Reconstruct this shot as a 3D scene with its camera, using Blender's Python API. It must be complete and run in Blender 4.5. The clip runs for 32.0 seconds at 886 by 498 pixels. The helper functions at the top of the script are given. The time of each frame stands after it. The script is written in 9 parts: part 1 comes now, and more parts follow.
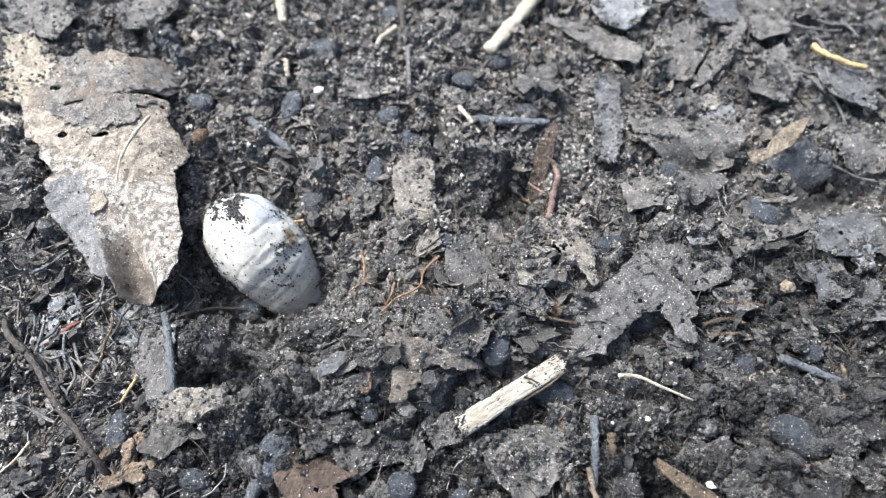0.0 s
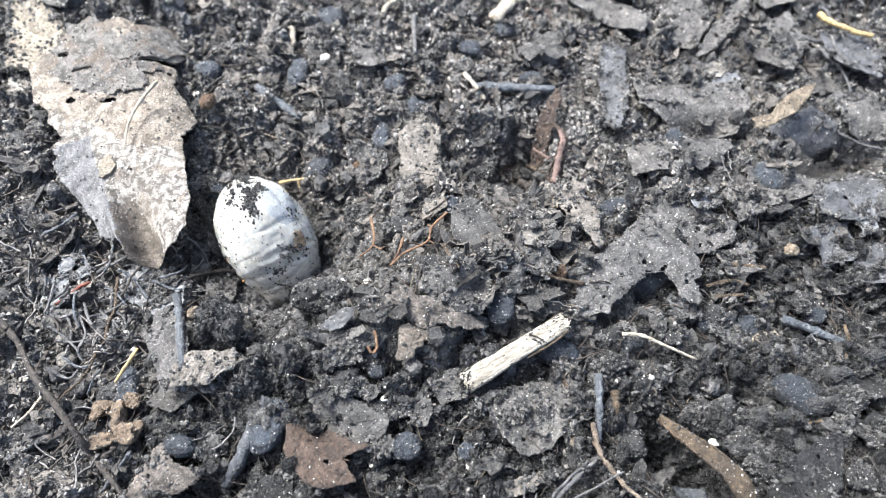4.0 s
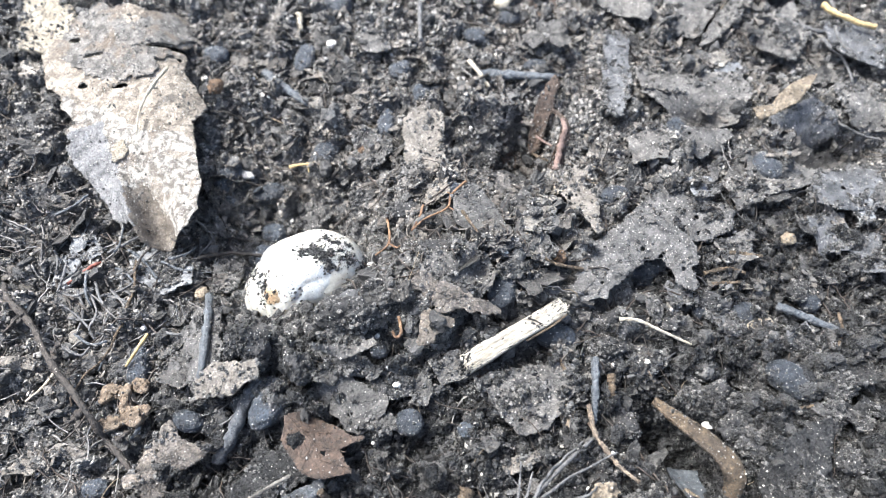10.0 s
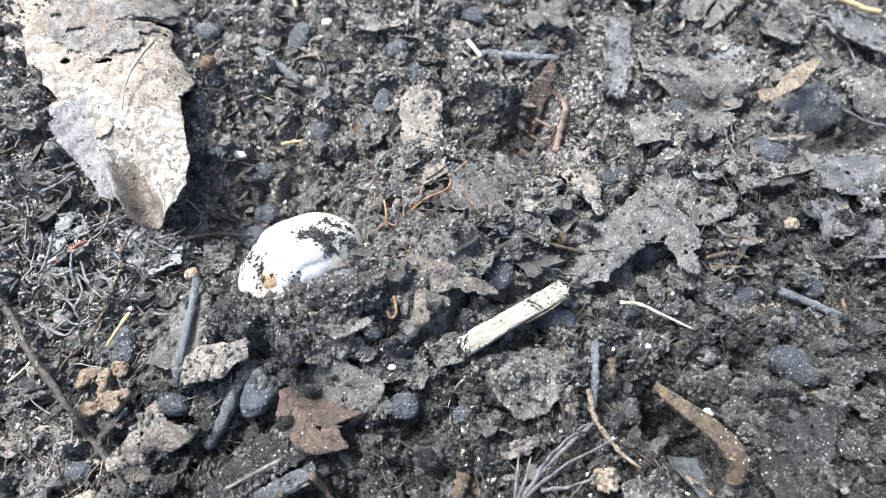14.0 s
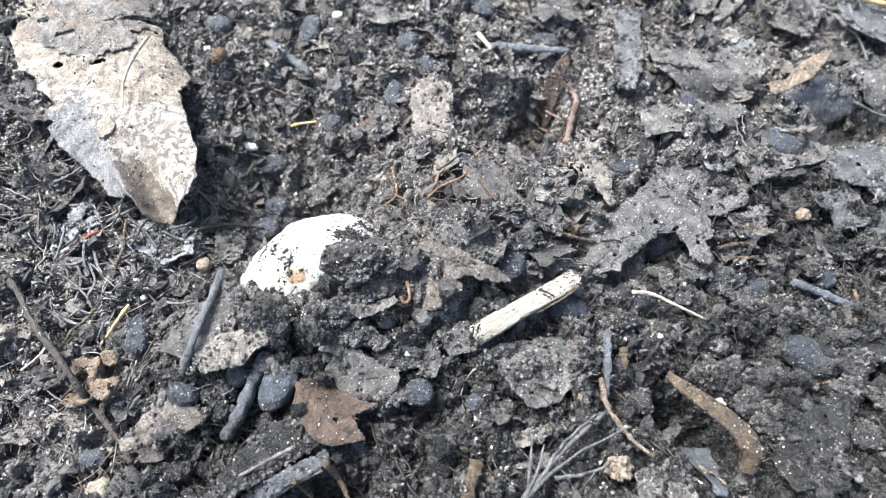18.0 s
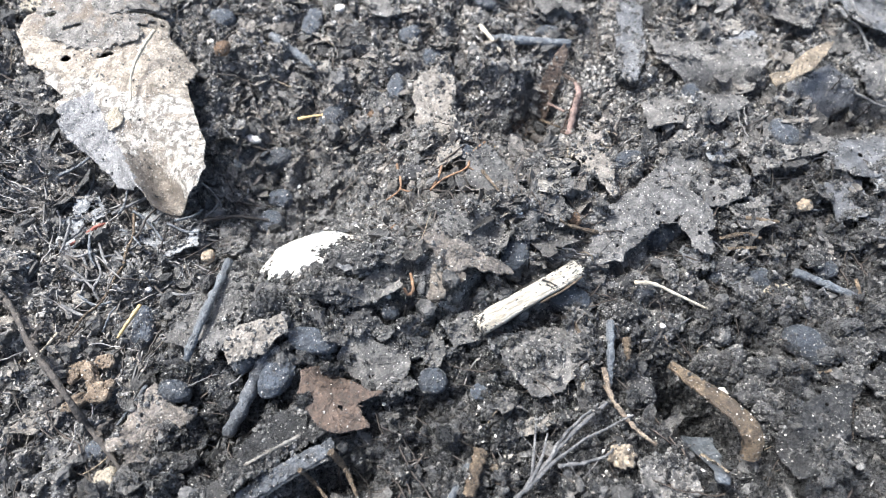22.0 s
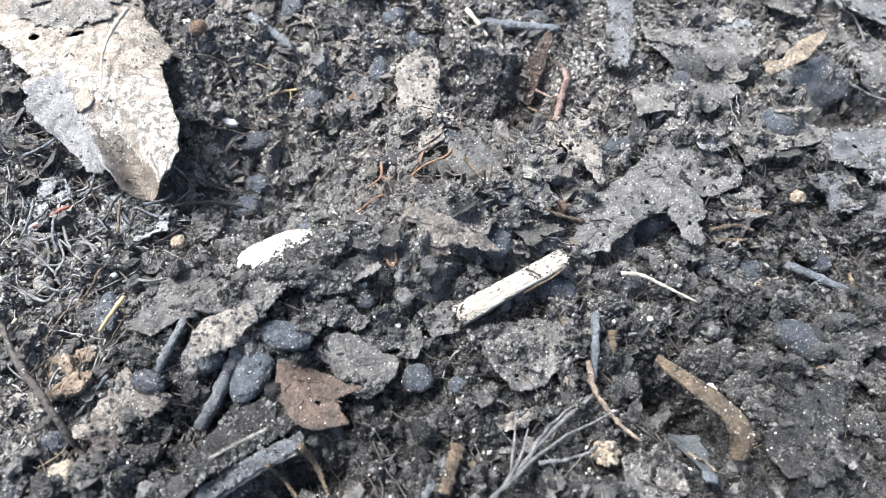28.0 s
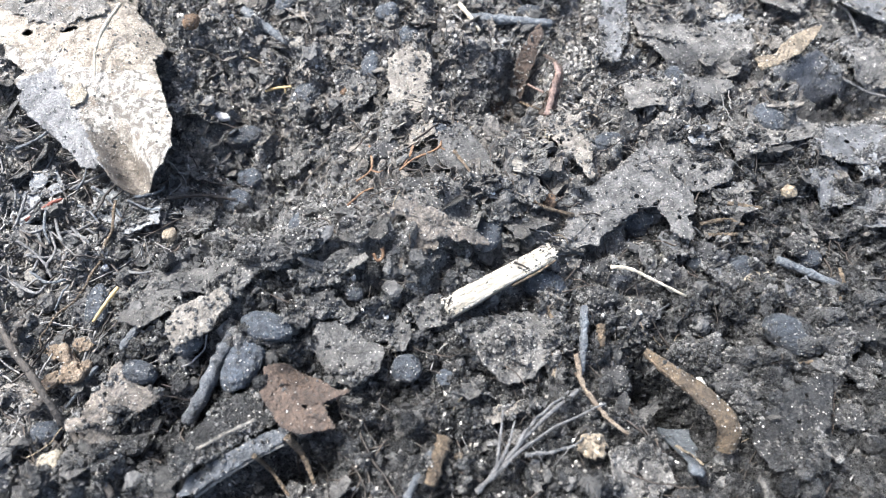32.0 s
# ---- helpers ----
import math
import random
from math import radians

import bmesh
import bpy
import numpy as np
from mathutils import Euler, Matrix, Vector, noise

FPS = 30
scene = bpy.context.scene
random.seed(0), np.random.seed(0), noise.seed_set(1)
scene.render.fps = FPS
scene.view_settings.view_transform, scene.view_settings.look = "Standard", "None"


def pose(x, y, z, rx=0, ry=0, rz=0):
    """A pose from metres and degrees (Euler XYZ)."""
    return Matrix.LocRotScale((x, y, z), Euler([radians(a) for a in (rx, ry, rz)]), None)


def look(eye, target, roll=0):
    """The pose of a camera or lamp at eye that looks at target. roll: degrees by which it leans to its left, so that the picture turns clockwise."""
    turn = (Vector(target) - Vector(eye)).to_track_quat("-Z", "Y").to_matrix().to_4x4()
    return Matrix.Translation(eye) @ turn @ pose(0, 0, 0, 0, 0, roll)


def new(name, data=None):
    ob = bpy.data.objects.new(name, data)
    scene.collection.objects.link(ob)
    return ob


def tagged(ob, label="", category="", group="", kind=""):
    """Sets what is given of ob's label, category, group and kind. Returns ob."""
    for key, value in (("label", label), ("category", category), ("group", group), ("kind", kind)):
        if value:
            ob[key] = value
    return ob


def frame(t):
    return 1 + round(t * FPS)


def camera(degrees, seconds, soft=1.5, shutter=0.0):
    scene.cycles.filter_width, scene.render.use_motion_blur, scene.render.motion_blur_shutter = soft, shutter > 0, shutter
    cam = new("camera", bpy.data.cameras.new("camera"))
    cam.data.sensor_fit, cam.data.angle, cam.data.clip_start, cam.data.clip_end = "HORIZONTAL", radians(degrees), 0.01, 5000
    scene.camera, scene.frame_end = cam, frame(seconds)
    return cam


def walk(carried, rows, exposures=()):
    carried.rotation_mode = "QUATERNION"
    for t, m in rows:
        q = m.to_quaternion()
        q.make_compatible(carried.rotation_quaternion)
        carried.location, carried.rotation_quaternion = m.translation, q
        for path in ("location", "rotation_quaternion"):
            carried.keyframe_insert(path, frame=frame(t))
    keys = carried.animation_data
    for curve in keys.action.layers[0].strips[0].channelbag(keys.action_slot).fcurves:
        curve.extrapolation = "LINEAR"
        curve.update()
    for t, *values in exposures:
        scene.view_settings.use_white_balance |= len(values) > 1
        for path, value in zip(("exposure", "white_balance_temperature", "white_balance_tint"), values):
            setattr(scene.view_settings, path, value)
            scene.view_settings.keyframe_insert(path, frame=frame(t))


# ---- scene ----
cam = camera(69.2, 32.0, soft=0.3)
cam.data.dof.use_dof, cam.data.dof.focus_distance, cam.data.dof.aperture_fstop = True, 0.1, 19.0
PATH = [  # seconds, eye, target, roll
    (0, (0.00017, 0.00237, 0.09657), (-0.00126, 0.06246, -0.00729), 2.80),
    (0.5, (-0.00052, 0.00218, 0.09547), (-0.00152, 0.06144, -0.00887), 3.15),
    (1, (0.00039, 0.00154, 0.09612), (-0.00086, 0.06103, -0.00808), 2.81),
    (1.5, (-0.00051, 0.00226, 0.09640), (-0.00161, 0.06168, -0.00785), 3.05),
    (2, (-0.00031, 0.00168, 0.09769), (-0.00204, 0.06167, -0.00623), 2.26),
    (2.5, (0.00006, -0.00001, 0.09749), (-0.00227, 0.05960, -0.00662), 1.82),
    (3, (0.00004, -0.00183, 0.09720), (-0.00239, 0.05790, -0.00685), 1.64),
    (3.5, (0.00016, -0.00224, 0.09543), (-0.00170, 0.05721, -0.00879), 2.50),
    (5.5, (-0.00028, -0.00291, 0.09409), (-0.00235, 0.05375, -0.01168), 2.33),
    (6, (-0.00031, -0.00277, 0.09333), (-0.00239, 0.05393, -0.01242), 2.41),
    (6.5, (-0.00153, -0.00238, 0.09385), (-0.00314, 0.05374, -0.01221), 2.86),
    (7, (0.00013, -0.00297, 0.09337), (-0.00165, 0.05322, -0.01265), 2.93),
    (7.5, (0.00083, -0.00336, 0.09431), (-0.00119, 0.05292, -0.01166), 2.95),
    (8, (0.00055, -0.00288, 0.09514), (-0.00136, 0.05378, -0.01062), 3.09),
    (8.5, (-0.00041, -0.00350, 0.09511), (-0.00262, 0.05315, -0.01065), 2.68),
    (9, (0.00045, -0.00251, 0.09420), (-0.00076, 0.05383, -0.01174), 3.54),
    (9.5, (-0.00041, -0.00379, 0.09465), (-0.00284, 0.05237, -0.01137), 2.62),
    (10, (0.00065, -0.00366, 0.09666), (-0.00201, 0.05275, -0.00923), 2.42),
    (10.5, (0.00156, -0.00539, 0.09714), (-0.00158, 0.05169, -0.00837), 2.16),
    (11, (0.00164, -0.00565, 0.09630), (-0.00103, 0.05131, -0.00928), 2.62),
    (11.5, (0.00130, -0.00530, 0.09586), (-0.00101, 0.05139, -0.00988), 3.05),
    (12, (0.00207, -0.00583, 0.09518), (-0.00048, 0.05102, -0.01046), 3.04),
    (12.5, (0.00087, -0.00477, 0.09474), (-0.00117, 0.05110, -0.01144), 3.55),
    (13, (0.00051, -0.00514, 0.09500), (-0.00224, 0.05142, -0.01080), 2.65),
    (13.5, (0.00019, -0.00545, 0.09366), (-0.00182, 0.05101, -0.01221), 3.40),
    (14, (0.00018, -0.00486, 0.09303), (-0.00115, 0.05130, -0.01301), 4.11),
    (14.5, (-0.00111, -0.00549, 0.09353), (-0.00296, 0.05051, -0.01258), 3.69),
    (16.5, (-0.00060, -0.00527, 0.09323), (-0.00195, 0.05128, -0.01260), 4.42),
    (17, (-0.00023, -0.00629, 0.09410), (-0.00224, 0.05034, -0.01168), 3.51),
    (17.5, (-0.00027, -0.00514, 0.09346), (-0.00181, 0.05160, -0.01227), 4.00),
    (18, (-0.00111, -0.00685, 0.09211), (-0.00294, 0.04972, -0.01371), 3.72),
    (18.5, (-0.00090, -0.00554, 0.09219), (-0.00233, 0.05060, -0.01387), 3.96),
    (19, (-0.00169, -0.00577, 0.09489), (-0.00408, 0.05092, -0.01086), 3.08),
    (19.5, (-0.00006, -0.00810, 0.09385), (-0.00248, 0.04810, -0.01215), 2.75),
    (20, (-0.00108, -0.00825, 0.09440), (-0.00401, 0.04816, -0.01148), 2.78),
    (20.5, (-0.00017, -0.00790, 0.09222), (-0.00206, 0.04877, -0.01353), 3.78),
    (21, (-0.00188, -0.00733, 0.09080), (-0.00316, 0.04869, -0.01532), 4.29),
    (21.5, (-0.00041, -0.00757, 0.09187), (-0.00239, 0.04882, -0.01403), 3.34),
    (22, (-0.00140, -0.00788, 0.09220), (-0.00336, 0.04806, -0.01394), 3.43),
    (22.5, (-0.00042, -0.00787, 0.09181), (-0.00245, 0.04826, -0.01424), 3.55),
    (23, (0.00002, -0.00870, 0.09117), (-0.00178, 0.04707, -0.01507), 3.76),
    (23.5, (-0.00030, -0.00821, 0.09111), (-0.00187, 0.04794, -0.01493), 4.16),
    (24, (-0.00150, -0.00749, 0.09016), (-0.00235, 0.04862, -0.01591), 4.84),
    (24.5, (-0.00088, -0.00772, 0.08984), (-0.00143, 0.04824, -0.01631), 5.34),
    (25, (-0.00121, -0.00854, 0.08928), (-0.00170, 0.04749, -0.01683), 5.43),
    (25.5, (-0.00085, -0.00732, 0.08885), (-0.00071, 0.04849, -0.01738), 5.94),
    (27.5, (0.00036, -0.00799, 0.08743), (-0.00031, 0.04797, -0.01872), 5.34),
    (28, (0.00068, -0.00767, 0.08767), (0.00006, 0.04865, -0.01829), 5.32),
    (28.5, (0.00082, -0.00809, 0.08769), (-0.00004, 0.04746, -0.01866), 5.04),
    (29, (0.00082, -0.00816, 0.08784), (0.00006, 0.04761, -0.01841), 5.36),
    (29.5, (0.00109, -0.00800, 0.08765), (0.00021, 0.04799, -0.01848), 5.08),
    (30, (0.00096, -0.00779, 0.08800), (-0.00010, 0.04807, -0.01820), 4.83),
    (30.5, (0.00190, -0.00851, 0.08772), (0.00074, 0.04702, -0.01866), 4.42),
    (31, (0.00221, -0.00876, 0.08712), (0.00144, 0.04716, -0.01905), 5.42),
    (31.5, (0.00251, -0.00872, 0.08743), (0.00136, 0.04743, -0.01862), 5.07),
    (32, (0.00279, -0.00826, 0.08756), (0.00166, 0.04777, -0.01854), 5.03),
]
EXPOSURES = [(0, 1.72), (3, 1.84), (6, 2.0), (12, 2.04), (20, 2.03), (32, 2.15)]
walk(cam, [(t, look(eye, target, roll)) for t, eye, target, roll in PATH], EXPOSURES)

# ---- daylight: bright overcast sky ----
world = bpy.data.worlds.new("overcast_sky")
scene.world = world
world.use_nodes = True
sky = world.node_tree.nodes.new("ShaderNodeTexSky")
sky.sky_type, sky.sun_disc = "NISHITA", False
sky.sun_elevation, sky.sun_rotation = radians(54.7), radians(298)
sky.air_density, sky.dust_density = 1.0, 4.0
world.node_tree.links.new(sky.outputs["Color"], world.node_tree.nodes["Background"].inputs["Color"])
world.node_tree.nodes["Background"].inputs["Strength"].default_value = 0.09
sun = new("sun", bpy.data.lights.new("sun", "SUN"))
sun.data.energy, sun.data.angle, sun.data.color = 2.7, radians(24), (0.95, 0.98, 1.0)
sun.matrix_world = look((-0.5, 0.267, 0.8), (0, 0, 0))
scene.view_settings.exposure = 1.85

# ---- relief of the soil (millimetres) ----
BUMPS = [  # centre x, y, half widths, turn in degrees, height
    (-29, 51, 10, 10, 0, -10.5),
    (-44, 62, 9, 9, 0, -3),
    (-23, 29.5, 15, 5.5, 28, 6.0),
    (-4, 40, 11, 8, 30, 7.0),
    (13, 49, 9, 7, 20, 4.5),
    (9.5, 69, 4.5, 3.6, 10, -14),
    (-4, 60, 7, 7, 0, 3),
    (-60, 30, 26, 30, 0, -4),
    (62, 38, 18, 16, 0, -3),
    (42, 66, 20, 10, 0, 2.5),
    (36, 24, 10, 8, 0, -3),
    (73, 78, 9, 4, 20, -5),
]
GAPS = [  # dark gaps between the leaves: centre x, y, half widths, turn, depth
    (12.3, 76.0, 3.2, 2.4, 0, -9),
    (37.5, 15.5, 6, 2.3, -45, -8),
    (32, 47, 2.6, 1.8, 0, -5),
    (46, 81, 5, 1.8, 0, -8),
    (72, 78, 6, 2.6, 15, -9),
    (5, 41, 2.4, 1.6, 0, -4),
    (-7, 33, 2.2, 2, 0, -3),
    (8, 36, 2.4, 1.4, 0, -4),
    (-15, 17, 1.8, 1.8, 0, -4),
    (48, 31, 2.2, 2, 0, -4),
    (-14, 4, 3, 1.5, 20, -5),
    (-46, 10, 2, 2, 0, -4),
    (-2, 15, 2.4, 1.6, 0, -4),
    (-29, 9, 2.5, 2, 0, -3),
    (-20, 0, 7, 2.2, 25, -6),
    (-35, 7, 3, 2.5, 0, -5),
    (39.1, 19.4, 6, 2.4, -42, -15),
]


def relief(x, y):
    """Height in mm of the smooth soil surface at x, y in mm."""
    z = 0.0 * (x + y)
    for cx, cy, sx, sy, turn, height in BUMPS + GAPS:
        c, s = math.cos(radians(turn)), math.sin(radians(turn))
        u, v = (x - cx) * c + (y - cy) * s, (y - cy) * c - (x - cx) * s
        z = z + height * np.exp(-0.5 * ((u / sx) ** 2 + (v / sy) ** 2))
    return z


def leaf_height(x, y):
    """Height in mm of the large leaf: a tilted plane, a fold along its lower left, a flap hanging left of the fold and a cupped tip right of it."""
    along = ((x + 60.4) * 0.506 - (y - 59.8) * 0.861) / 16.6
    off = (x + 60.4) * 0.861 + (y - 59.8) * 0.506
    c = np.clip((along + 0.2) / 1.1, 0, 1)
    c = c * c * (3 - 2 * c)
    hang = np.clip((along + 0.6) / 0.8, 0, 1)
    z = 4.1 + 0.08 * (x + 60.7) + 0.12 * (y - 74.2)
    z = z + c * (2.2 * np.exp(-((off / 1.0) ** 2)) - 5.4 * np.exp(-(((off - 3.2) / 2.6) ** 2))) - 0.5 * hang * np.maximum(-off, 0)
    return z - 0.06 * np.maximum(off - 9.5, 0) ** 2 * (along > -3)


MM = 0.001


# ---- materials ----
def surface(name, low, high, size, rough=0.8, bump=0.4, grain=0.0, grain_colour=(0.55, 0.52, 0.47), spread=0.0, island=False, gloss=0.5, soft=0.0, along=1.0, net=0.0, crisp=0.18, mottle=0.8, stain=None):
    """A procedural surface: colour between low and high in patches of size mm, finer mottling and relief, pale grains, random shade from piece to piece.
    along: stretch of the pattern along x; net: strength of a net of fine veins; stain: colour of larger stained patches."""
    m = bpy.data.materials.new(name)
    m.use_nodes = True
    nodes, links = m.node_tree.nodes, m.node_tree.links
    bsdf = nodes["Principled BSDF"]
    where = nodes.new("ShaderNodeTexCoord").outputs["Object"]
    if along != 1.0:
        stretch = nodes.new("ShaderNodeMapping")
        stretch.inputs["Scale"].default_value = (1.0 / along, 1.0, 1.0)
        links.new(where, stretch.inputs["Vector"])
        where = stretch.outputs["Vector"]

    def noise_at(mm, detail, distortion=0.0):
        n = nodes.new("ShaderNodeTexNoise")
        n.inputs["Scale"].default_value, n.inputs["Detail"].default_value = 1000.0 / mm, detail
        n.inputs["Roughness"].default_value, n.inputs["Distortion"].default_value = 0.65, distortion
        links.new(where, n.inputs["Vector"])
        return n.outputs["Fac"]

    def ramp(value, a, b, ca, cb):
        r = nodes.new("ShaderNodeValToRGB")
        r.color_ramp.elements[0].position, r.color_ramp.elements[1].position = a, b
        r.color_ramp.elements[0].color, r.color_ramp.elements[1].color = (*ca, 1), (*cb, 1)
        links.new(value, r.inputs["Fac"])
        return r.outputs["Color"]

    def mix(kind, fac, a, b):
        x = nodes.new("ShaderNodeMix")
        x.data_type, x.blend_type = "RGBA", kind
        for value, key in ((fac, 0), (a, 6), (b, 7)):
            if isinstance(value, bpy.types.NodeSocket):
                links.new(value, x.inputs[key])
            else:
                x.inputs[key].default_value = value if key == 0 else (*value, 1)
        return x.outputs[2]

    broad, fine = noise_at(size, 5, 0.6), noise_at(size / 7, 6)
    colour = ramp(broad, 0.5 - crisp, 0.5 + crisp, low, high)
    if stain:
        colour = mix("MIX", ramp(noise_at(size * 4, 4, 1.0), 0.52, 0.6, (0, 0, 0), (0.6, 0.6, 0.6)), colour, stain)
    colour = mix("MULTIPLY", mottle, colour, ramp(fine, 0.3, 0.7, (0.35, 0.35, 0.36), (1.45, 1.42, 1.38)))
    if net:
        cells = nodes.new("ShaderNodeTexVoronoi")
        cells.feature = "DISTANCE_TO_EDGE"
        cells.inputs["Scale"].default_value = 1000.0 / 1.5
        links.new(where, cells.inputs["Vector"])
        colour = mix("MULTIPLY", net, colour, ramp(cells.outputs["Distance"], 0.02, 0.1, (1.7, 1.6, 1.45), (0.85, 0.85, 0.85)))
    if spread:
        source = nodes.new("ShaderNodeNewGeometry").outputs["Random Per Island"] if island else nodes.new("ShaderNodeObjectInfo").outputs["Random"]
        colour = mix("MULTIPLY", 1.0, colour, ramp(source, 0.0, 1.0, (1 - spread,) * 3, (1 + spread, 1 + 0.97 * spread, 1 + 0.92 * spread)))
    if grain:
        dots = nodes.new("ShaderNodeTexVoronoi")
        dots.inputs["Scale"].default_value = 1000.0 / 0.55
        links.new(where, dots.inputs["Vector"])
        here = mix("MULTIPLY", 1.0, ramp(dots.outputs["Distance"], 0.12, 0.2, (1, 1, 1), (0, 0, 0)), ramp(noise_at(2.6, 3), 0.62 - 0.25 * grain, 0.72 - 0.25 * grain, (0, 0, 0), (1, 1, 1)))
        colour = mix("MIX", here, colour, grain_colour)
    links.new(colour, bsdf.inputs["Base Color"])
    links.new(ramp(fine, 0.3, 0.7, (rough - 0.12,) * 3, (min(1.0, rough + 0.12),) * 3), bsdf.inputs["Roughness"])
    bsdf.inputs["Specular IOR Level"].default_value = gloss
    if soft:
        bsdf.inputs["Subsurface Weight"].default_value = soft
        bsdf.inputs["Subsurface Radius"].default_value = (1.0, 0.75, 0.5)
        bsdf.inputs["Subsurface Scale"].default_value = 0.002
    normal = None
    for mm, detail, reach in ((size / 4, 6, 0.0009), (0.5, 3, 0.00035)):
        push = nodes.new("ShaderNodeBump")
        push.inputs["Strength"].default_value, push.inputs["Distance"].default_value = min(1.0, bump), reach
        links.new(noise_at(mm, detail), push.inputs["Height"])
        if normal:
            links.new(normal, push.inputs["Normal"])
        normal = push.outputs["Normal"]
    links.new(normal, bsdf.inputs["Normal"])
    return m


SOIL = surface("moist_soil", (0.013, 0.0131, 0.0131), (0.225, 0.224, 0.221), 3, 0.32, 1.0, 0.6, gloss=0.8)
CRUMB = surface("soil_crumb", (0.024, 0.0242, 0.0242), (0.235, 0.233, 0.229), 2, 0.28, 0.8, 0.4, spread=0.8, island=True, gloss=0.8)
CLOD = surface("soil_clod", (0.012, 0.0125, 0.0132), (0.095, 0.095, 0.098), 3, 0.5, 1.0, 0.6, spread=0.3)
CRUMB_DRY = surface("dry_crumb", (0.12, 0.114, 0.106), (0.42, 0.4, 0.37), 3, 0.65, 0.8, 0.4, spread=0.6, island=True)
CRUMB_DAMP = surface("damp_crumb", (0.011, 0.0112, 0.0115), (0.07, 0.071, 0.073), 2, 0.3, 0.8, 0.3, spread=0.8, island=True, gloss=0.7)
CRUMB_PALE = surface("pale_dry_crumb", (0.15, 0.146, 0.14), (0.42, 0.41, 0.395), 3, 0.6, 0.8, 0.4, spread=0.7, island=True)
# pale sand grains; the smallest also imitate wet glints by bright colour
GRAIN_GLINT = surface("grain_and_glint", (0.3, 0.295, 0.28), (0.75, 0.74, 0.71), 0.8, 0.25, 0.2, spread=0.8, island=True)
FIBRE_DARK = surface("dark_root_hair", (0.015, 0.013, 0.012), (0.07, 0.055, 0.045), 2, 0.6, 0.3, spread=0.6, island=True)
FIBRE_PALE = surface("pale_root_hair", (0.13, 0.105, 0.075), (0.34, 0.28, 0.2), 2, 0.6, 0.3, spread=0.6, island=True)
FIBRE_GREY = surface("grey_root_hair", (0.075, 0.075, 0.076), (0.28, 0.275, 0.27), 2, 0.5, 0.3, spread=0.6, island=True)
CLOD_STUFF = surface("soil_lump", (0.024, 0.0242, 0.0245), (0.15, 0.15, 0.149), 3, 0.5, 1.0, 0.5, spread=0.6, island=True)
LITTER_GREY = surface("grey_leaf_mould", (0.06, 0.056, 0.051), (0.27, 0.25, 0.228), 2.2, 0.48, 1.0, 0.4, spread=0.6, island=True)
LITTER = surface("leaf_mould", (0.024, 0.0238, 0.0235), (0.15, 0.147, 0.143), 2.2, 0.34, 1.0, 0.4, spread=0.7, island=True)
PELLET = surface("frass_pellet", (0.016, 0.021, 0.028), (0.09, 0.11, 0.14), 1.5, 0.4, 1.0, 0.8, spread=0.35, gloss=0.8)
LEAF_TAN = surface("dry_tan_leaf", (0.2, 0.18, 0.155), (0.62, 0.585, 0.53), 1.5, 0.6, 1.0, 0.9, (0.8, 0.78, 0.74), crisp=0.08, mottle=0.95, stain=(0.32, 0.26, 0.2))
# greyer, darker tone for the lobe beyond the large leaf's fold
LEAF_FLAP = surface("grey_leaf_flap", (0.1, 0.102, 0.107), (0.37, 0.37, 0.375), 2.2, 0.5, 1.0, 0.8)
LEAF_BASE = surface("tan_leaf_base", (0.18, 0.152, 0.12), (0.52, 0.455, 0.375), 2.2, 0.6, 1.0, 0.8, (0.75, 0.73, 0.68), crisp=0.12)
LEAF_LAYER = surface("weathered_leaf_layer", (0.085, 0.08, 0.073), (0.34, 0.32, 0.292), 1.7, 0.55, 1.0, 0.9, stain=(0.25, 0.19, 0.135), crisp=0.14)
LEAF_PALE = surface("pale_grey_tan_leaf", (0.12, 0.108, 0.093), (0.37, 0.34, 0.3), 2.2, 0.6, 1.0, 0.8)
# leaf brown, dark enough to carry the shade inside the large leaf's cup
LEAF_SHADE_BROWN = surface("brown_leaf_and_cup_shade", (0.1, 0.083, 0.067), (0.31, 0.27, 0.225), 2.6, 0.6, 1.0, 0.6)
LEAF_GREY = surface("weathered_grey_leaf", (0.042, 0.04, 0.038), (0.25, 0.24, 0.224), 2.4, 0.44, 1.0, 0.7, gloss=0.7)
LEAF_DARK = surface("rotting_dark_leaf", (0.025, 0.0245, 0.024), (0.165, 0.16, 0.152), 2.5, 0.4, 1.0, 0.6, gloss=0.7)
LEAF_SLATE = surface("slate_grey_leaf", (0.045, 0.0445, 0.044), (0.225, 0.22, 0.213), 2.2, 0.48, 1.0, 0.8)
LEAF_BLACK = surface("black_rotten_leaf", (0.012, 0.0122, 0.0125), (0.085, 0.085, 0.086), 2.0, 0.42, 1.0, 0.6, gloss=0.6)
LUMP = surface("rotten_wood_lump", (0.1, 0.066, 0.042), (0.43, 0.34, 0.25), 1.3, 0.75, 1.0, 0.4)
LEAF_BROWN = surface("brown_leaf", (0.035, 0.025, 0.02), (0.125, 0.088, 0.067), 3, 0.55, 0.9, 0.3, net=0.35)
LEAF_MOUND = surface("grey_brown_leaf", (0.065, 0.057, 0.05), (0.33, 0.295, 0.26), 2.2, 0.5, 1.0, 0.7, net=0.3)
STEM = surface("reddish_stem", (0.1, 0.065, 0.055), (0.3, 0.21, 0.18), 3, 0.45, 0.7)
LEAF_RUST = surface("rusty_leaf", (0.035, 0.026, 0.018), (0.25, 0.185, 0.12), 1.4, 0.5, 0.9, 0.5, stain=(0.055, 0.045, 0.037))
ROOT_BARK = surface("peeling_root_bark", (0.07, 0.052, 0.04), (0.36, 0.29, 0.22), 1.6, 0.6, 0.9, 0.4)
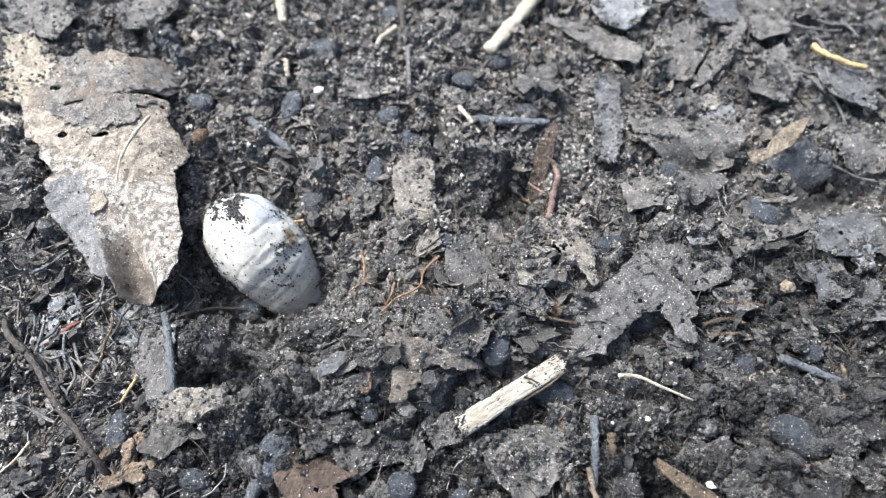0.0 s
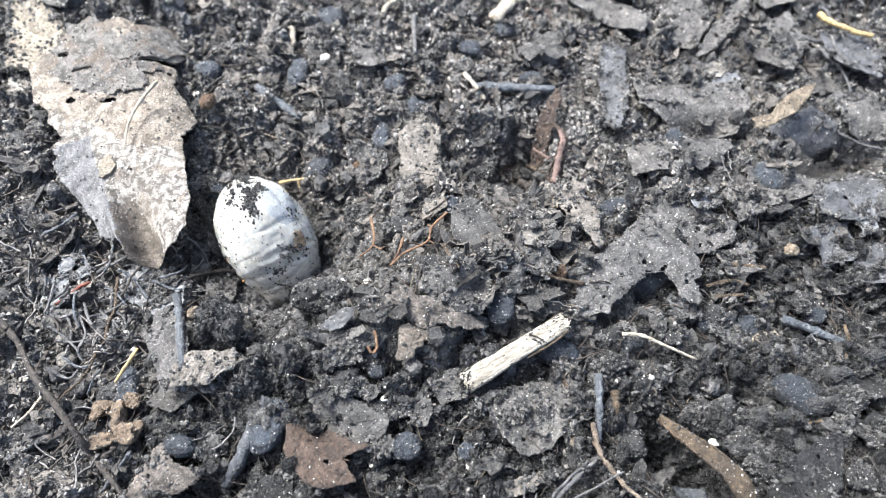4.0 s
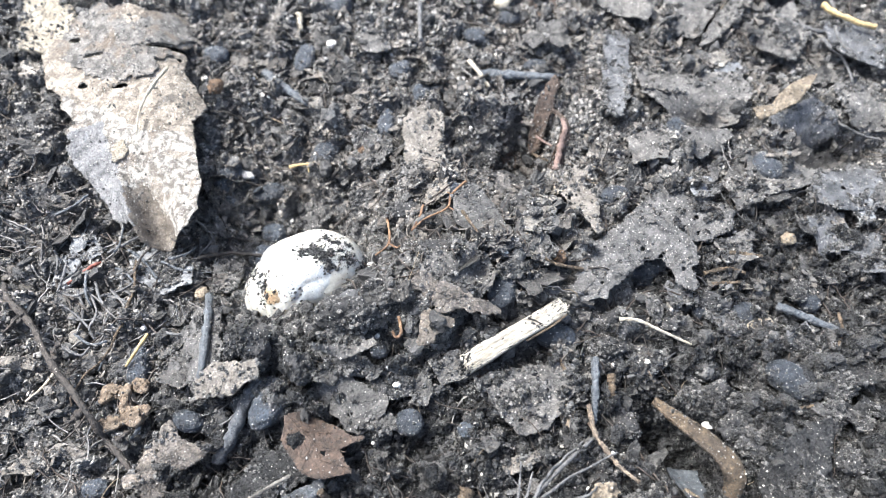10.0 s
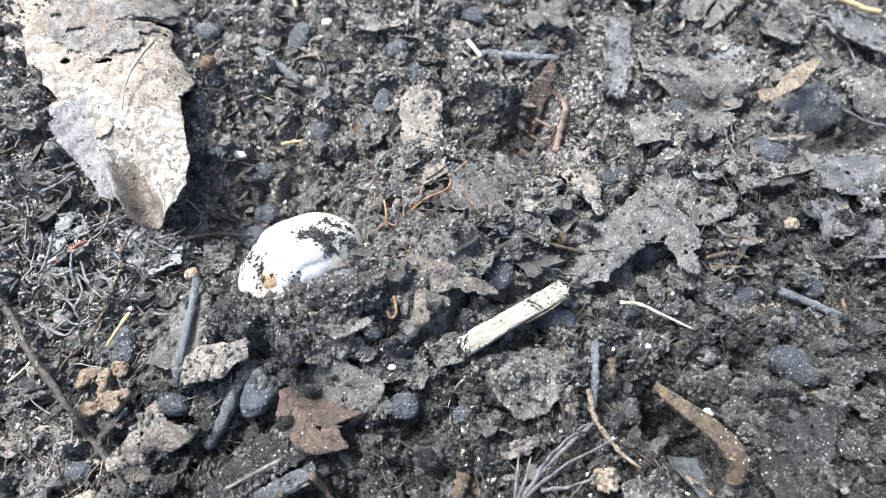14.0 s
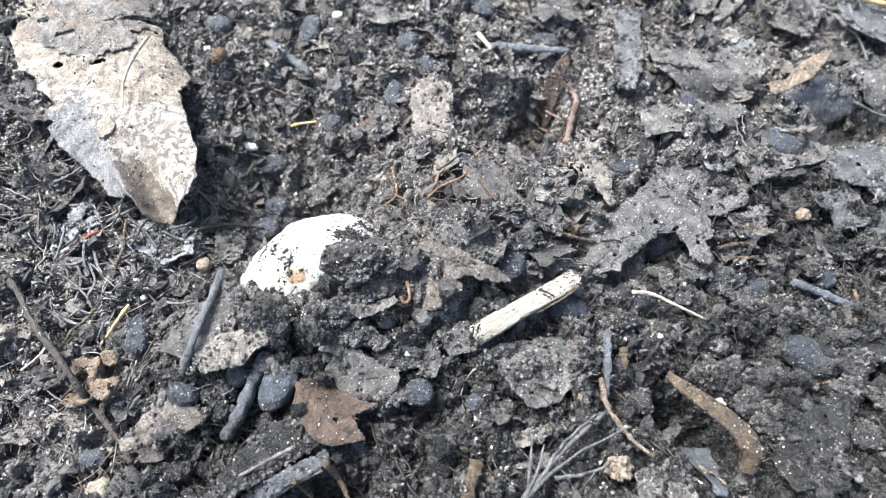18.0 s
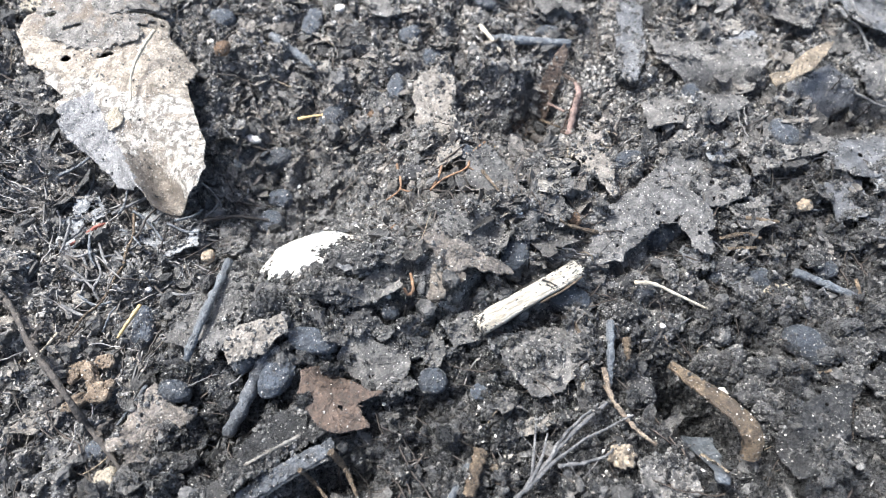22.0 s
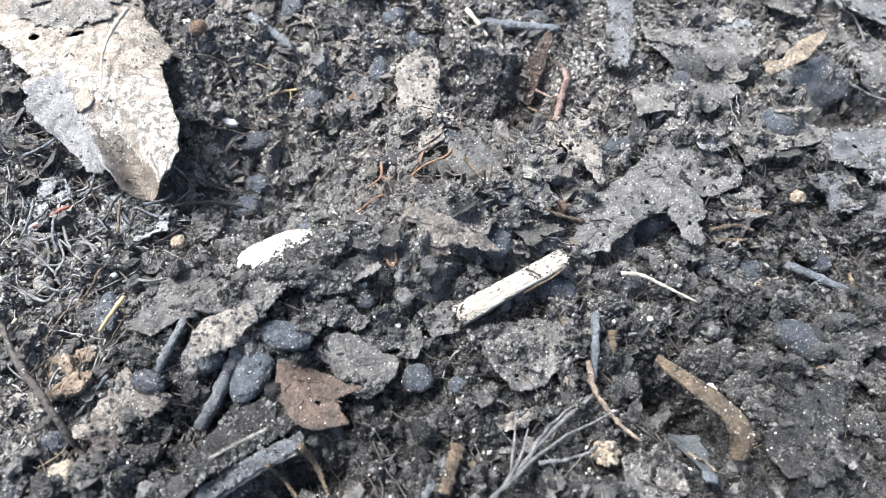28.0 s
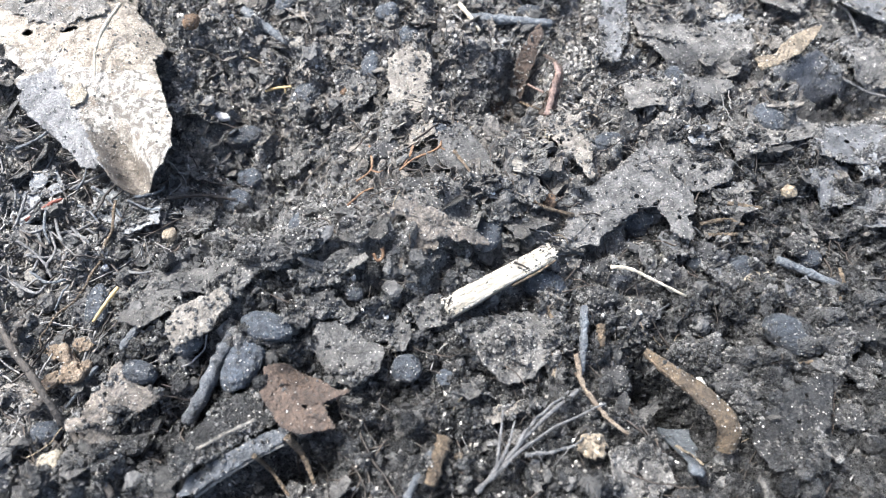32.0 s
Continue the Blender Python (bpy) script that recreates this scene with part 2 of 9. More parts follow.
OCHRE_MOULD = surface("ochre_mould", (0.3, 0.255, 0.19), (0.6, 0.54, 0.44), 1.2, 0.7, 1.0, 0.7)
LEAF_OCHRE = surface("ochre_leaf_tip", (0.15, 0.12, 0.085), (0.42, 0.35, 0.26), 4, 0.65, 0.9, 0.5)
LEAF_BLUE = surface("wet_bluish_leaf", (0.06, 0.065, 0.07), (0.26, 0.275, 0.29), 3, 0.35, 0.5, 0.4, gloss=0.9)
CRUST = surface("pale_grey_crust", (0.13, 0.12, 0.105), (0.42, 0.4, 0.36), 3, 0.8, 1.0, 0.5)
CREAM = surface("cream_crust", (0.2, 0.17, 0.13), (0.6, 0.54, 0.43), 3, 0.8, 1.0, 0.6)
TWIG_DARK = surface("dark_twig_bark", (0.018, 0.016, 0.015), (0.085, 0.072, 0.062), 3, 0.55, 0.8, 0.25)
TWIG_GREY = surface("grey_twig_bark", (0.06, 0.061, 0.064), (0.22, 0.22, 0.22), 2.5, 0.55, 0.8, 0.3)
TWIG_BLUE = surface("wet_grey_stick", (0.045, 0.052, 0.06), (0.15, 0.17, 0.19), 4, 0.4, 0.7, 0.3, gloss=0.8)
MOULD = surface("pale_mould", (0.12, 0.127, 0.135), (0.45, 0.465, 0.475), 2.5, 0.6, 1.0, 0.8)
LEAF_WET = surface("wet_dark_leaf", (0.035, 0.0365, 0.039), (0.19, 0.197, 0.208), 3, 0.36, 1.0, 0.6, gloss=0.8)
BARK = surface("grey_bark", (0.03, 0.033, 0.037), (0.19, 0.205, 0.225), 2.2, 0.42, 1.0, 0.8)
STRAW = surface("pale_straw", (0.36, 0.31, 0.23), (0.68, 0.62, 0.51), 2, 0.6, 0.6, 0.0, mottle=0.6)
YELLOW = surface("yellow_straw", (0.38, 0.27, 0.12), (0.6, 0.46, 0.24), 3, 0.6, 0.4)
ROOT = surface("orange_root", (0.13, 0.068, 0.04), (0.38, 0.235, 0.135), 2, 0.6, 0.6, 0.3)
ROOT_RED = surface("red_root", (0.14, 0.035, 0.025), (0.3, 0.1, 0.07), 2.5, 0.6, 0.5)
WOOD = surface("brown_wood", (0.07, 0.05, 0.034), (0.33, 0.25, 0.17), 2, 0.65, 1.0, 0.5)
BLEACHED = surface("bleached_wood", (0.26, 0.23, 0.18), (0.68, 0.645, 0.56), 1.3, 0.65, 0.9, along=5.0, mottle=0.75)
STONE_TAN = surface("tan_stone", (0.2, 0.15, 0.1), (0.5, 0.43, 0.33), 2.5, 0.7, 0.9, 0.4)
STONE_WHITE = surface("white_stone", (0.55, 0.53, 0.49), (0.8, 0.78, 0.74), 2, 0.6, 0.4)
STONE_RUST = surface("rusty_stone", (0.13, 0.075, 0.045), (0.36, 0.24, 0.15), 2, 0.75, 1.0, 0.4)
SKIN_BLUE = surface("translucent_grub_skin", (0.3, 0.32, 0.33), (0.47, 0.49, 0.49), 2.5, 0.2, 0.15, soft=0.3, mottle=0.3)
SKIN = surface("white_grub_skin", (0.38, 0.375, 0.335), (0.6, 0.59, 0.54), 5, 0.2, 0.15, soft=0.35, mottle=0.3)
AMBER = surface("amber_grub_skin", (0.31, 0.2, 0.11), (0.53, 0.43, 0.3), 1.6, 0.35, 0.2, soft=0.2)
SPIRACLE = surface("amber_spiracle", (0.3, 0.14, 0.04), (0.5, 0.27, 0.09), 2, 0.4, 0.2)


# ---- building ----
def hashed(i, j, seed):
    v = np.sin(i * 127.1 + j * 311.7 + seed * 74.7) * 43758.5453
    return v - np.floor(v)


def value_noise(x, y, seed=0):
    i, j = np.floor(x), np.floor(y)
    u, v = x - i, y - j
    u, v = u * u * (3 - 2 * u), v * v * (3 - 2 * v)
    low = hashed(i, j, seed) * (1 - u) + hashed(i + 1, j, seed) * u
    high = hashed(i, j + 1, seed) * (1 - u) + hashed(i + 1, j + 1, seed) * u
    return 2 * (low * (1 - v) + high * v) - 1


def fbm(x, y, seed=0, octaves=4):
    total, size, much = 0.0, 1.0, 0.5
    for n in range(octaves):
        total = total + much * value_noise(x * size + 17 * n, y * size - 9 * n, seed + n)
        size, much = size * 2.1, much * 0.5
    return total


def lumps(v, mm, seed):
    """Smooth three-dimensional noise, about -1 to 1, in waves of mm."""
    r = np.random.RandomState(seed)
    k, p = r.normal(size=(9, 3)) * 4.5 / mm, r.uniform(0, 6.28, 9)
    return np.sin(v @ k.T + p).sum(1) / 4.0


def mesh_of(name, verts, faces, material, smooth=True):
    mesh = bpy.data.meshes.new(name)
    verts = np.asarray(verts, float) * MM
    if isinstance(faces, np.ndarray):
        n = faces.shape[1]
        mesh.vertices.add(len(verts))
        mesh.vertices.foreach_set("co", verts.astype(np.float32).ravel())
        mesh.loops.add(faces.size)
        mesh.loops.foreach_set("vertex_index", faces.astype(np.int32).ravel())
        mesh.polygons.add(len(faces))
        mesh.polygons.foreach_set("loop_start", np.arange(0, faces.size, n, dtype=np.int32))
    else:
        mesh.from_pydata(verts.tolist(), [], [tuple(int(i) for i in f) for f in faces])
    mesh.materials.append(material)
    mesh.polygons.foreach_set("use_smooth", np.full(len(mesh.polygons), smooth))
    mesh.update(calc_edges=True)
    return mesh


def part(name, geometry, material, parent, label="", smooth=True):
    """One mesh under a thing or a part; verts in mm in the parent's space."""
    ob = new(name, mesh_of(name, *geometry, material, smooth))
    ob.parent = parent
    return tagged(ob, label)


def thing(name, geometry, material, at, label, category, group="", kind="", smooth=True):
    ob = new(name, mesh_of(name, *geometry, material, smooth) if geometry else None)
    ob.matrix_world = pose(at[0] * MM, at[1] * MM, at[2] * MM)
    return tagged(ob, label, category, group, kind)


def ball(subdivisions):
    bm = bmesh.new()
    bmesh.ops.create_icosphere(bm, subdivisions=subdivisions, radius=1)
    v = np.array([tuple(p.co) for p in bm.verts])
    f = np.array([[p.index for p in q.verts] for q in bm.faces])
    bm.free()
    return v, f


BALLS = {n: ball(n) for n in (1, 2, 3, 4)}
BALLS[0] = (np.array([(1, 0, 0), (0, 1, 0), (-1, 0, 0), (0, -1, 0), (0, 0, 1), (0, 0, -1)], float), np.array([(0, 1, 4), (1, 2, 4), (2, 3, 4), (3, 0, 4), (1, 0, 5), (2, 1, 5), (3, 2, 5), (0, 3, 5)]))


def turned(v, rx=0, ry=0, rz=0):
    return v @ np.array(Euler([radians(a) for a in (rx, ry, rz)]).to_matrix()).T


def blob(size, seed, rough=0.15, fine=0.05, level=3, turn=(0, 0, 0), square=0.0):
    """A lumpy stone, pellet or clod with half axes size."""
    v, f = BALLS[level]
    v = v / (np.abs(v) ** (2 + square)).sum(1, keepdims=True) ** (1 / (2 + square))
    v = v * (1 + rough * lumps(v, 2.6, seed)[:, None] + fine * lumps(v, 0.7, seed + 1)[:, None])
    return turned(v * np.array(size), *turn), f


def smooth_line(points, per=6):
    p = np.asarray(points, float)
    if len(p) == 2:
        p = np.array([p[0], p[0] * 0.66 + p[1] * 0.34, p[0] * 0.33 + p[1] * 0.67, p[1]])
    q = np.vstack([2 * p[0] - p[1], p, 2 * p[-1] - p[-2]])
    out = []
    for a, b, c, d in zip(q, q[1:], q[2:], q[3:]):
        for s in np.arange(per) / per:
            out.append(0.5 * (2 * b + (c - a) * s + (2 * a - 5 * b + 4 * c - d) * s * s + (3 * b - a - 3 * c + d) * s ** 3))
    return np.array(out + [p[-1]])


def tube(points, r0, r1, seed=0, sides=8, per=6, uneven=0.15, wander=0.0, flat=1.0):
    """A round stem through points, from radius r0 to r1, with knots and a slight wander."""
    line = smooth_line(points, per)
    n = len(line)
    s = np.arange(n)
    r = np.random.RandomState(seed)
    if wander:
        line = line + wander * np.stack([np.sin(s * r.uniform(0.5, 1.3) + r.uniform(0, 6)) for _ in range(3)], 1)
    ahead = np.gradient(line, axis=0)
    ahead /= np.linalg.norm(ahead, axis=1, keepdims=True) + 1e-9
    side = np.cross(ahead, (0, 0, 1.0) + 0.001 * r.normal(size=3))
    side /= np.linalg.norm(side, axis=1, keepdims=True) + 1e-9
    over = np.cross(side, ahead)
    rad = (r0 + (r1 - r0) * s / (n - 1)) * (1 + uneven * r.uniform(-1, 1, n))
    verts = []
    for i in range(n):
        a = np.arange(sides) / sides * 2 * np.pi
        k = rad[i] * (1 + 0.6 * uneven * r.uniform(-1, 1, sides))
        verts.append(line[i] + (np.cos(a) * k)[:, None] * side[i] + (np.sin(a) * k * flat)[:, None] * over[i])
    verts = np.vstack(verts + [line[:1] - ahead[:1] * r0 * 0.3, line[-1:] + ahead[-1:] * r1 * 0.3])
    faces = [(i * sides + j, i * sides + (j + 1) % sides, (i + 1) * sides + (j + 1) % sides, (i + 1) * sides + j) for i in range(n - 1) for j in range(sides)]
    a, b = n * sides, n * sides + 1
    faces += [(a, (j + 1) % sides, j) for j in range(sides)] + [(b, (n - 1) * sides + j, (n - 1) * sides + (j + 1) % sides) for j in range(sides)]
    return verts, faces


def spins(r, n):
    """n random turns as matrices."""
    q = r.normal(size=(n, 4))
    q /= np.linalg.norm(q, axis=1, keepdims=True)
    w, x, y, z = q.T
    return np.stack([1 - 2 * (y * y + z * z), 2 * (x * y - w * z), 2 * (x * z + w * y), 2 * (x * y + w * z), 1 - 2 * (x * x + z * z), 2 * (y * z - w * x), 2 * (x * z - w * y), 2 * (y * z + w * x), 1 - 2 * (x * x + y * y)], 1).reshape(n, 3, 3)


def sprinkle(ob, geometry, crumb, grain, seed, size=0.3, name="soil_dust", material=None):
    """Crumbs of soil and pale sand grains, which double as painted glints, stuck on the upper side of a thing (pieces
    for each square mm), as one part of it.
    """
    verts, faces = geometry
    verts = np.asarray(verts, float)
    tri = faces if isinstance(faces, np.ndarray) and faces.shape[1] == 3 else np.array([(f[0], f[i], f[i + 1]) for f in faces for i in range(1, len(f) - 1)])
    a, b, c = (verts[tri[:, k]] for k in range(3))
    normal = np.cross(b - a, c - a)
    area = np.where(normal[:, 2] > 0, np.linalg.norm(normal, axis=1) / 2, 0.0)
    r = np.random.RandomState(seed)
    patch = np.clip(0.55 + 1.3 * fbm(a[:, 0] / 3.5 + seed, a[:, 1] / 3.5, seed, 3), 0.02, 2)
    many = [min(1500, int(area.sum() * n)) for n in (crumb, grain)]
    if not sum(many):
        return None
    out, tris, kinds, start = [], [], [], 0
    for kind, n in enumerate(many):
        if not n:
            continue
        base, f = BALLS[1 - kind]
        share = area * (patch if kind == 0 else 0.4 + 0.6 * patch)
        pick = r.choice(len(tri), n, p=share / share.sum())
        u, v = r.uniform(size=(2, n, 1))
        u, v = np.where(u + v > 1, 1 - u, u), np.where(u + v > 1, 1 - v, v)
        at = a[pick] + u * (b[pick] - a[pick]) + v * (c[pick] - a[pick])
        big = (size * (0.3 + 0.9 * r.uniform(size=n) ** 2.2) if kind == 0 else 0.05 + 0.13 * r.uniform(size=n) ** 2.5)
        piece = base[None] * (1 + r.uniform(-0.35, 0.35, (n, len(base), 1))) * big[:, None, None]
        piece = np.einsum("nij,nkj->nki", spins(r, n), piece) + at[:, None, :] + np.array((0, 0, 1)) * (0.25 * big)[:, None, None]
        out.append(piece.reshape(-1, 3))
        tris.append((f[None] + (np.arange(n) * len(base))[:, None, None]).reshape(-1, 3) + start)
        kinds.append(np.full(n * len(f), kind))
        start += n * len(base)
    dust = part(name, (np.vstack(out), np.vstack(tris)), material or CRUMB, ob, "", False)
    dust.data.materials.append(GRAIN_GLINT)
    dust.data.polygons.foreach_set("material_index", np.concatenate(kinds).astype(np.int32))
    return dust


def ribbon(points, width, lean, seed, thick=0.25, jag=0.15, cup=0.0):
    """A curled strip of leaf through points; lean: degrees by which it stands up from lying flat, from end to end."""
    line = smooth_line(points, 9)
    n, across = len(line), 9
    ahead = np.gradient(line, axis=0)
    ahead /= np.linalg.norm(ahead, axis=1, keepdims=True)
    side = np.cross(ahead, (0, 0, 1.0))
    side /= np.linalg.norm(side, axis=1, keepdims=True)
    over = np.cross(side, ahead)
    f = np.linspace(0, 1, n)
    angle = np.radians(np.interp(f, np.linspace(0, 1, len(lean)), lean))[:, None]
    wide = np.interp(f, np.linspace(0, 1, len(width)), width)
    out, up = np.cos(angle) * side + np.sin(angle) * over, np.cos(angle) * over - np.sin(angle) * side
    r = np.random.RandomState(seed)
    u = np.linspace(-0.5, 0.5, across)
    rows = []
    for i in range(n):
        w = wide[i] + jag * r.normal()
        rows.append(line[i] + (u * w)[:, None] * out[i] + (cup * (1 - 4 * u * u) + 0.06 * r.normal(size=across))[:, None] * up[i])
    top = np.vstack(rows)
    verts = np.vstack([top, top - np.repeat(up, across, 0) * thick])
    m = len(top)
    q = (np.arange(n - 1)[:, None] * across + np.arange(across - 1)).ravel()
    tris = np.vstack([np.stack([q, q + 1, q + across + 1], 1), np.stack([q, q + across + 1, q + across], 1)])
    rims = []
    for e in (np.arange(n) * across, np.arange(n)[::-1] * across + across - 1, np.arange(across)[::-1], (n - 1) * across + np.arange(across)):
        rims += [np.stack([e[:-1], e[:-1] + m, e[1:] + m], 1), np.stack([e[:-1], e[1:] + m, e[1:]], 1)]
    return verts, np.vstack([tris, tris[:, ::-1] + m] + rims)


COUNT = [100]


def seed_next():
    COUNT[0] += 7
    return COUNT[0]


def level(x, y):
    return float(relief(np.array(x), np.array(y)))


def sheet(outline, height, seed, jag=0.25, holes=(), lift=0.0, crumple=0.5, step=0.3, thick=0.22):
    """A torn thin sheet over height(x, y): a fine grid cut along a ragged outline, with torn slits (x, y, half length, half width, turn)."""
    line = np.asarray(outline, float)
    dense = []
    for p, q in zip(line, np.roll(line, -1, 0)):
        n = max(2, int(np.hypot(*(q - p)) / 0.22))
        dense += [p + (q - p) * k / n for k in range(n)]
    dense = np.array(dense)
    ahead = np.roll(dense, -1, 0) - np.roll(dense, 1, 0)
    side = np.stack([ahead[:, 1], -ahead[:, 0]], 1) / (np.linalg.norm(ahead, axis=1, keepdims=True) + 1e-9)
    r = np.random.RandomState(seed)
    tear = 1.6 * fbm(dense[:, 0] / 2.2, dense[:, 1] / 2.2, seed, 3) - 1.5 * np.maximum(0, fbm(dense[:, 0] / 0.9 + 7, dense[:, 1] / 0.9, seed + 2, 3)) + 0.25 * r.uniform(-1, 1, len(dense))
    dense = dense + side * (jag * tear)[:, None]
    xs = np.arange(dense[:, 0].min() - step, dense[:, 0].max() + 2 * step, step)
    ys = np.arange(dense[:, 1].min() - step, dense[:, 1].max() + 2 * step, step)
    x, y = (g.ravel() for g in np.meshgrid(xs, ys))
    inside = np.zeros(len(x), bool)
    for (ax, ay), (bx, by) in zip(dense, np.roll(dense, -1, 0)):
        cross = (ay > y) != (by > y)
        inside ^= cross & (x < ax + (bx - ax) * (y - ay) / (by - ay + 1e-12))
    w = len(xs)
    i = (np.arange(len(ys) - 1)[:, None] * w + np.arange(w - 1)).ravel()
    quads = np.stack([i, i + 1, i + w + 1, i + w], 1)
    quads = quads[inside[quads].sum(1) >= 2]
    gone, shrink = np.zeros(len(x), bool), []
    for hx, hy, rx, ry, turn in holes:
        c, s = math.cos(radians(turn)), math.sin(radians(turn))
        u, v = (x - hx) * c + (y - hy) * s, (y - hy) * c - (x - hx) * s
        q = (u / rx) ** 2 + (v / ry) ** 2 - 1.2 * fbm(x / 0.8, y / 0.8, seed + 4, 2)
        gone |= q < 1
        shrink.append((hx, hy, q))
    torn = np.unique(quads[gone[quads].any(1)])
    quads = quads[~gone[quads].any(1)]
    for hx, hy, q in shrink:
        rim = torn[(q[torn] >= 1) & (q[torn] < 9)]
        pull = np.sqrt(1.15 / np.maximum(q[rim], 1.15)) ** 0.8
        x[rim], y[rim] = hx + (x[rim] - hx) * pull, hy + (y[rim] - hy) * pull
    for k in np.unique(quads[~inside[quads]]):
        near = dense[np.argmin((dense[:, 0] - x[k]) ** 2 + (dense[:, 1] - y[k]) ** 2)]
        x[k], y[k] = near
    z = height(x, y) + lift + crumple * (1.3 * fbm(x / 6, y / 6, seed + 5, 3) + 0.35 * fbm(x / 1.4, y / 1.4, seed + 6, 3))
    used, quads = np.unique(quads, return_inverse=True)
    quads = quads.reshape(-1, 4)
    top = np.stack([x, y, z], 1)[used]
    n = len(top)
    edges = np.concatenate([quads[:, [k, (k + 1) % 4]] for k in range(4)])
    key = edges.min(1) * n + edges.max(1)
    _, first, many = np.unique(key, return_index=True, return_counts=True)
    rim = edges[first[many == 1]]
    rims = np.stack([rim[:, 0], rim[:, 0] + n, rim[:, 1] + n, rim[:, 1]], 1)
    return np.vstack([top, top - (0, 0, thick)]), np.vstack([quads, quads[:, ::-1] + n, rims]), len(quads)


def edge_soil(ob, line, top, seed, much):
    """Crumbs of soil lying over stretches of a leaf's rim, so that it looks half buried there."""
    r = np.random.RandomState(seed + 3)
    nxt = np.roll(line, -1, 0)
    long = np.hypot(*(nxt - line).T)
    n = int(min(420, long.sum() * 6 * much))
    k = r.choice(len(line), n, p=long / long.sum())
    at = line[k] + r.uniform(size=(n, 1)) * (nxt[k] - line[k])
    thick = fbm(at[:, 0] / 2.5 + seed, at[:, 1] / 2.5, seed, 3)
    at = at[thick > 0.03]
    at = at * (1 - np.clip(r.uniform(-0.5, 1.7, (len(at), 1)) / (np.linalg.norm(at, axis=1, keepdims=True) + 0.5), -0.3, 0.8))
    base, f = BALLS[1]
    n = len(at)
    if not n:
        return
    near = np.argmin((at[:, None, 0] - top[None, ::3, 0]) ** 2 + (at[:, None, 1] - top[None, ::3, 1]) ** 2, 1)
    size = 0.12 + 0.45 * r.uniform(size=n) ** 2
    piece = np.einsum("nij,nkj->nki", spins(r, n), base[None] * (1 + r.uniform(-0.35, 0.35, (n, len(base), 1))) * size[:, None, None])
    piece += np.c_[at, top[::3][near][:, 2] + 0.2 * size][:, None, :]
    part("edge_soil", (piece.reshape(-1, 3), (f[None] + (np.arange(n) * len(base))[:, None, None]).reshape(-1, 3)), CRUMB, ob, "", False)


def leaf(name, label, x, y, z, outline, material, bow=(0, 0), tilt=(0, 0), jag=0.08, crumple=0.8, thick=0.25, holes=(), drape=0.8, ribs=(), rib=0.3, rib_material=None, category="dead leaf", dust=(1.3, 0.7), pinholes=0, roll=(0, 0), curl=0.6, buried=1.0):
    """A torn leaf about x, y (mm), z mm above the soil, with an outline in mm about that place: bowed (mm at the rim along x and y), tilted (rise in mm per mm),
    curled up along parts of its rim, crumpled, draped on the soil. ribs: lines of (x, y) in mm on it, each a vein of its own; dust: crumbs and grains for each square mm."""
    seed = seed_next()
    line = np.array(outline, float)
    nxt = np.roll(line, -1, 0)
    mean = math.sqrt(abs((line[:, 0] * nxt[:, 1] - line[:, 1] * nxt[:, 0]).sum()) / 2 / math.pi)

    def height(u, v):
        h = bow[0] * (u / mean) ** 2 + bow[1] * (v / mean) ** 2 + tilt[0] * u + tilt[1] * v
        h = h + roll[1] * np.maximum(0, (u * math.cos(radians(roll[0])) + v * math.sin(radians(roll[0]))) / mean) ** 3
        way = np.arctan2(v, u)
        h = h + curl * min(1.3, 0.28 * mean) * (np.hypot(u, v) / mean).clip(0, 1.3) ** 3 * (0.15 + np.maximum(0, np.sin(way + 0.9 * seed) + 0.5 * np.sin(3 * way + seed)))
        return h + drape * (relief(u + x, v + y) - relief(np.array(x), np.array(y)))

    r = np.random.RandomState(seed)
    pits = [(hx, hy, hr, hr, 0) for hx, hy, hr in holes] + [(*(r.uniform(-0.7, 0.7, 2) * mean), *r.uniform(0.12, 0.5, 2), r.uniform(0, 180)) for _ in range(pinholes + int(mean / 3.5))]
    verts, faces, _ = sheet(line, height, seed, min(4.5 * jag, 0.12 * mean + 0.1), pits, 0.0, 0.55 * crumple, 0.4 if mean > 4 else 0.32 if mean > 2.2 else 0.24, thick)
    ob = thing(name, None, None, (x, y, level(x, y) + z - 0.6), label, category)
    part("blade", (verts, faces), material, ob)
    sprinkle(ob, (verts, faces), *dust, seed, 0.3)
    top = verts[:len(verts) // 2]
    if buried:
        edge_soil(ob, np.array(outline, float), top, seed, buried)
    for n, line in enumerate(ribs):
        line = smooth_line(line, 5) if len(line) > 2 else np.linspace(line[0], line[1], 9)
        high = [top[np.argmin((top[:, 0] - p[0]) ** 2 + (top[:, 1] - p[1]) ** 2)][2] + 0.2 * rib for p in line]
        part("midrib" if n == 0 else "side_vein", tube([(p[0], p[1], h) for p, h in zip(line, high)], rib if n == 0 else rib * 0.6, rib * 0.4, seed + n, 6, 2, 0.1), rib_material or material, ob)
    return ob


def strip(name, label, points, width, lean, material, cup=0.0, jag=0.15, category="dead leaf"):
    """A curled leaf strip through points in mm above the soil."""
    seed = seed_next()
    line = np.array([(x, y, level(x, y) + z) for x, y, z in points])
    geometry = ribbon(line - line[0], width, lean, seed, 0.25, jag, cup)
    ob = thing(name, None, None, line[0], label, category)
    part("blade", geometry, material, ob)
    sprinkle(ob, geometry, 0.3, 0.6, seed)
    return ob


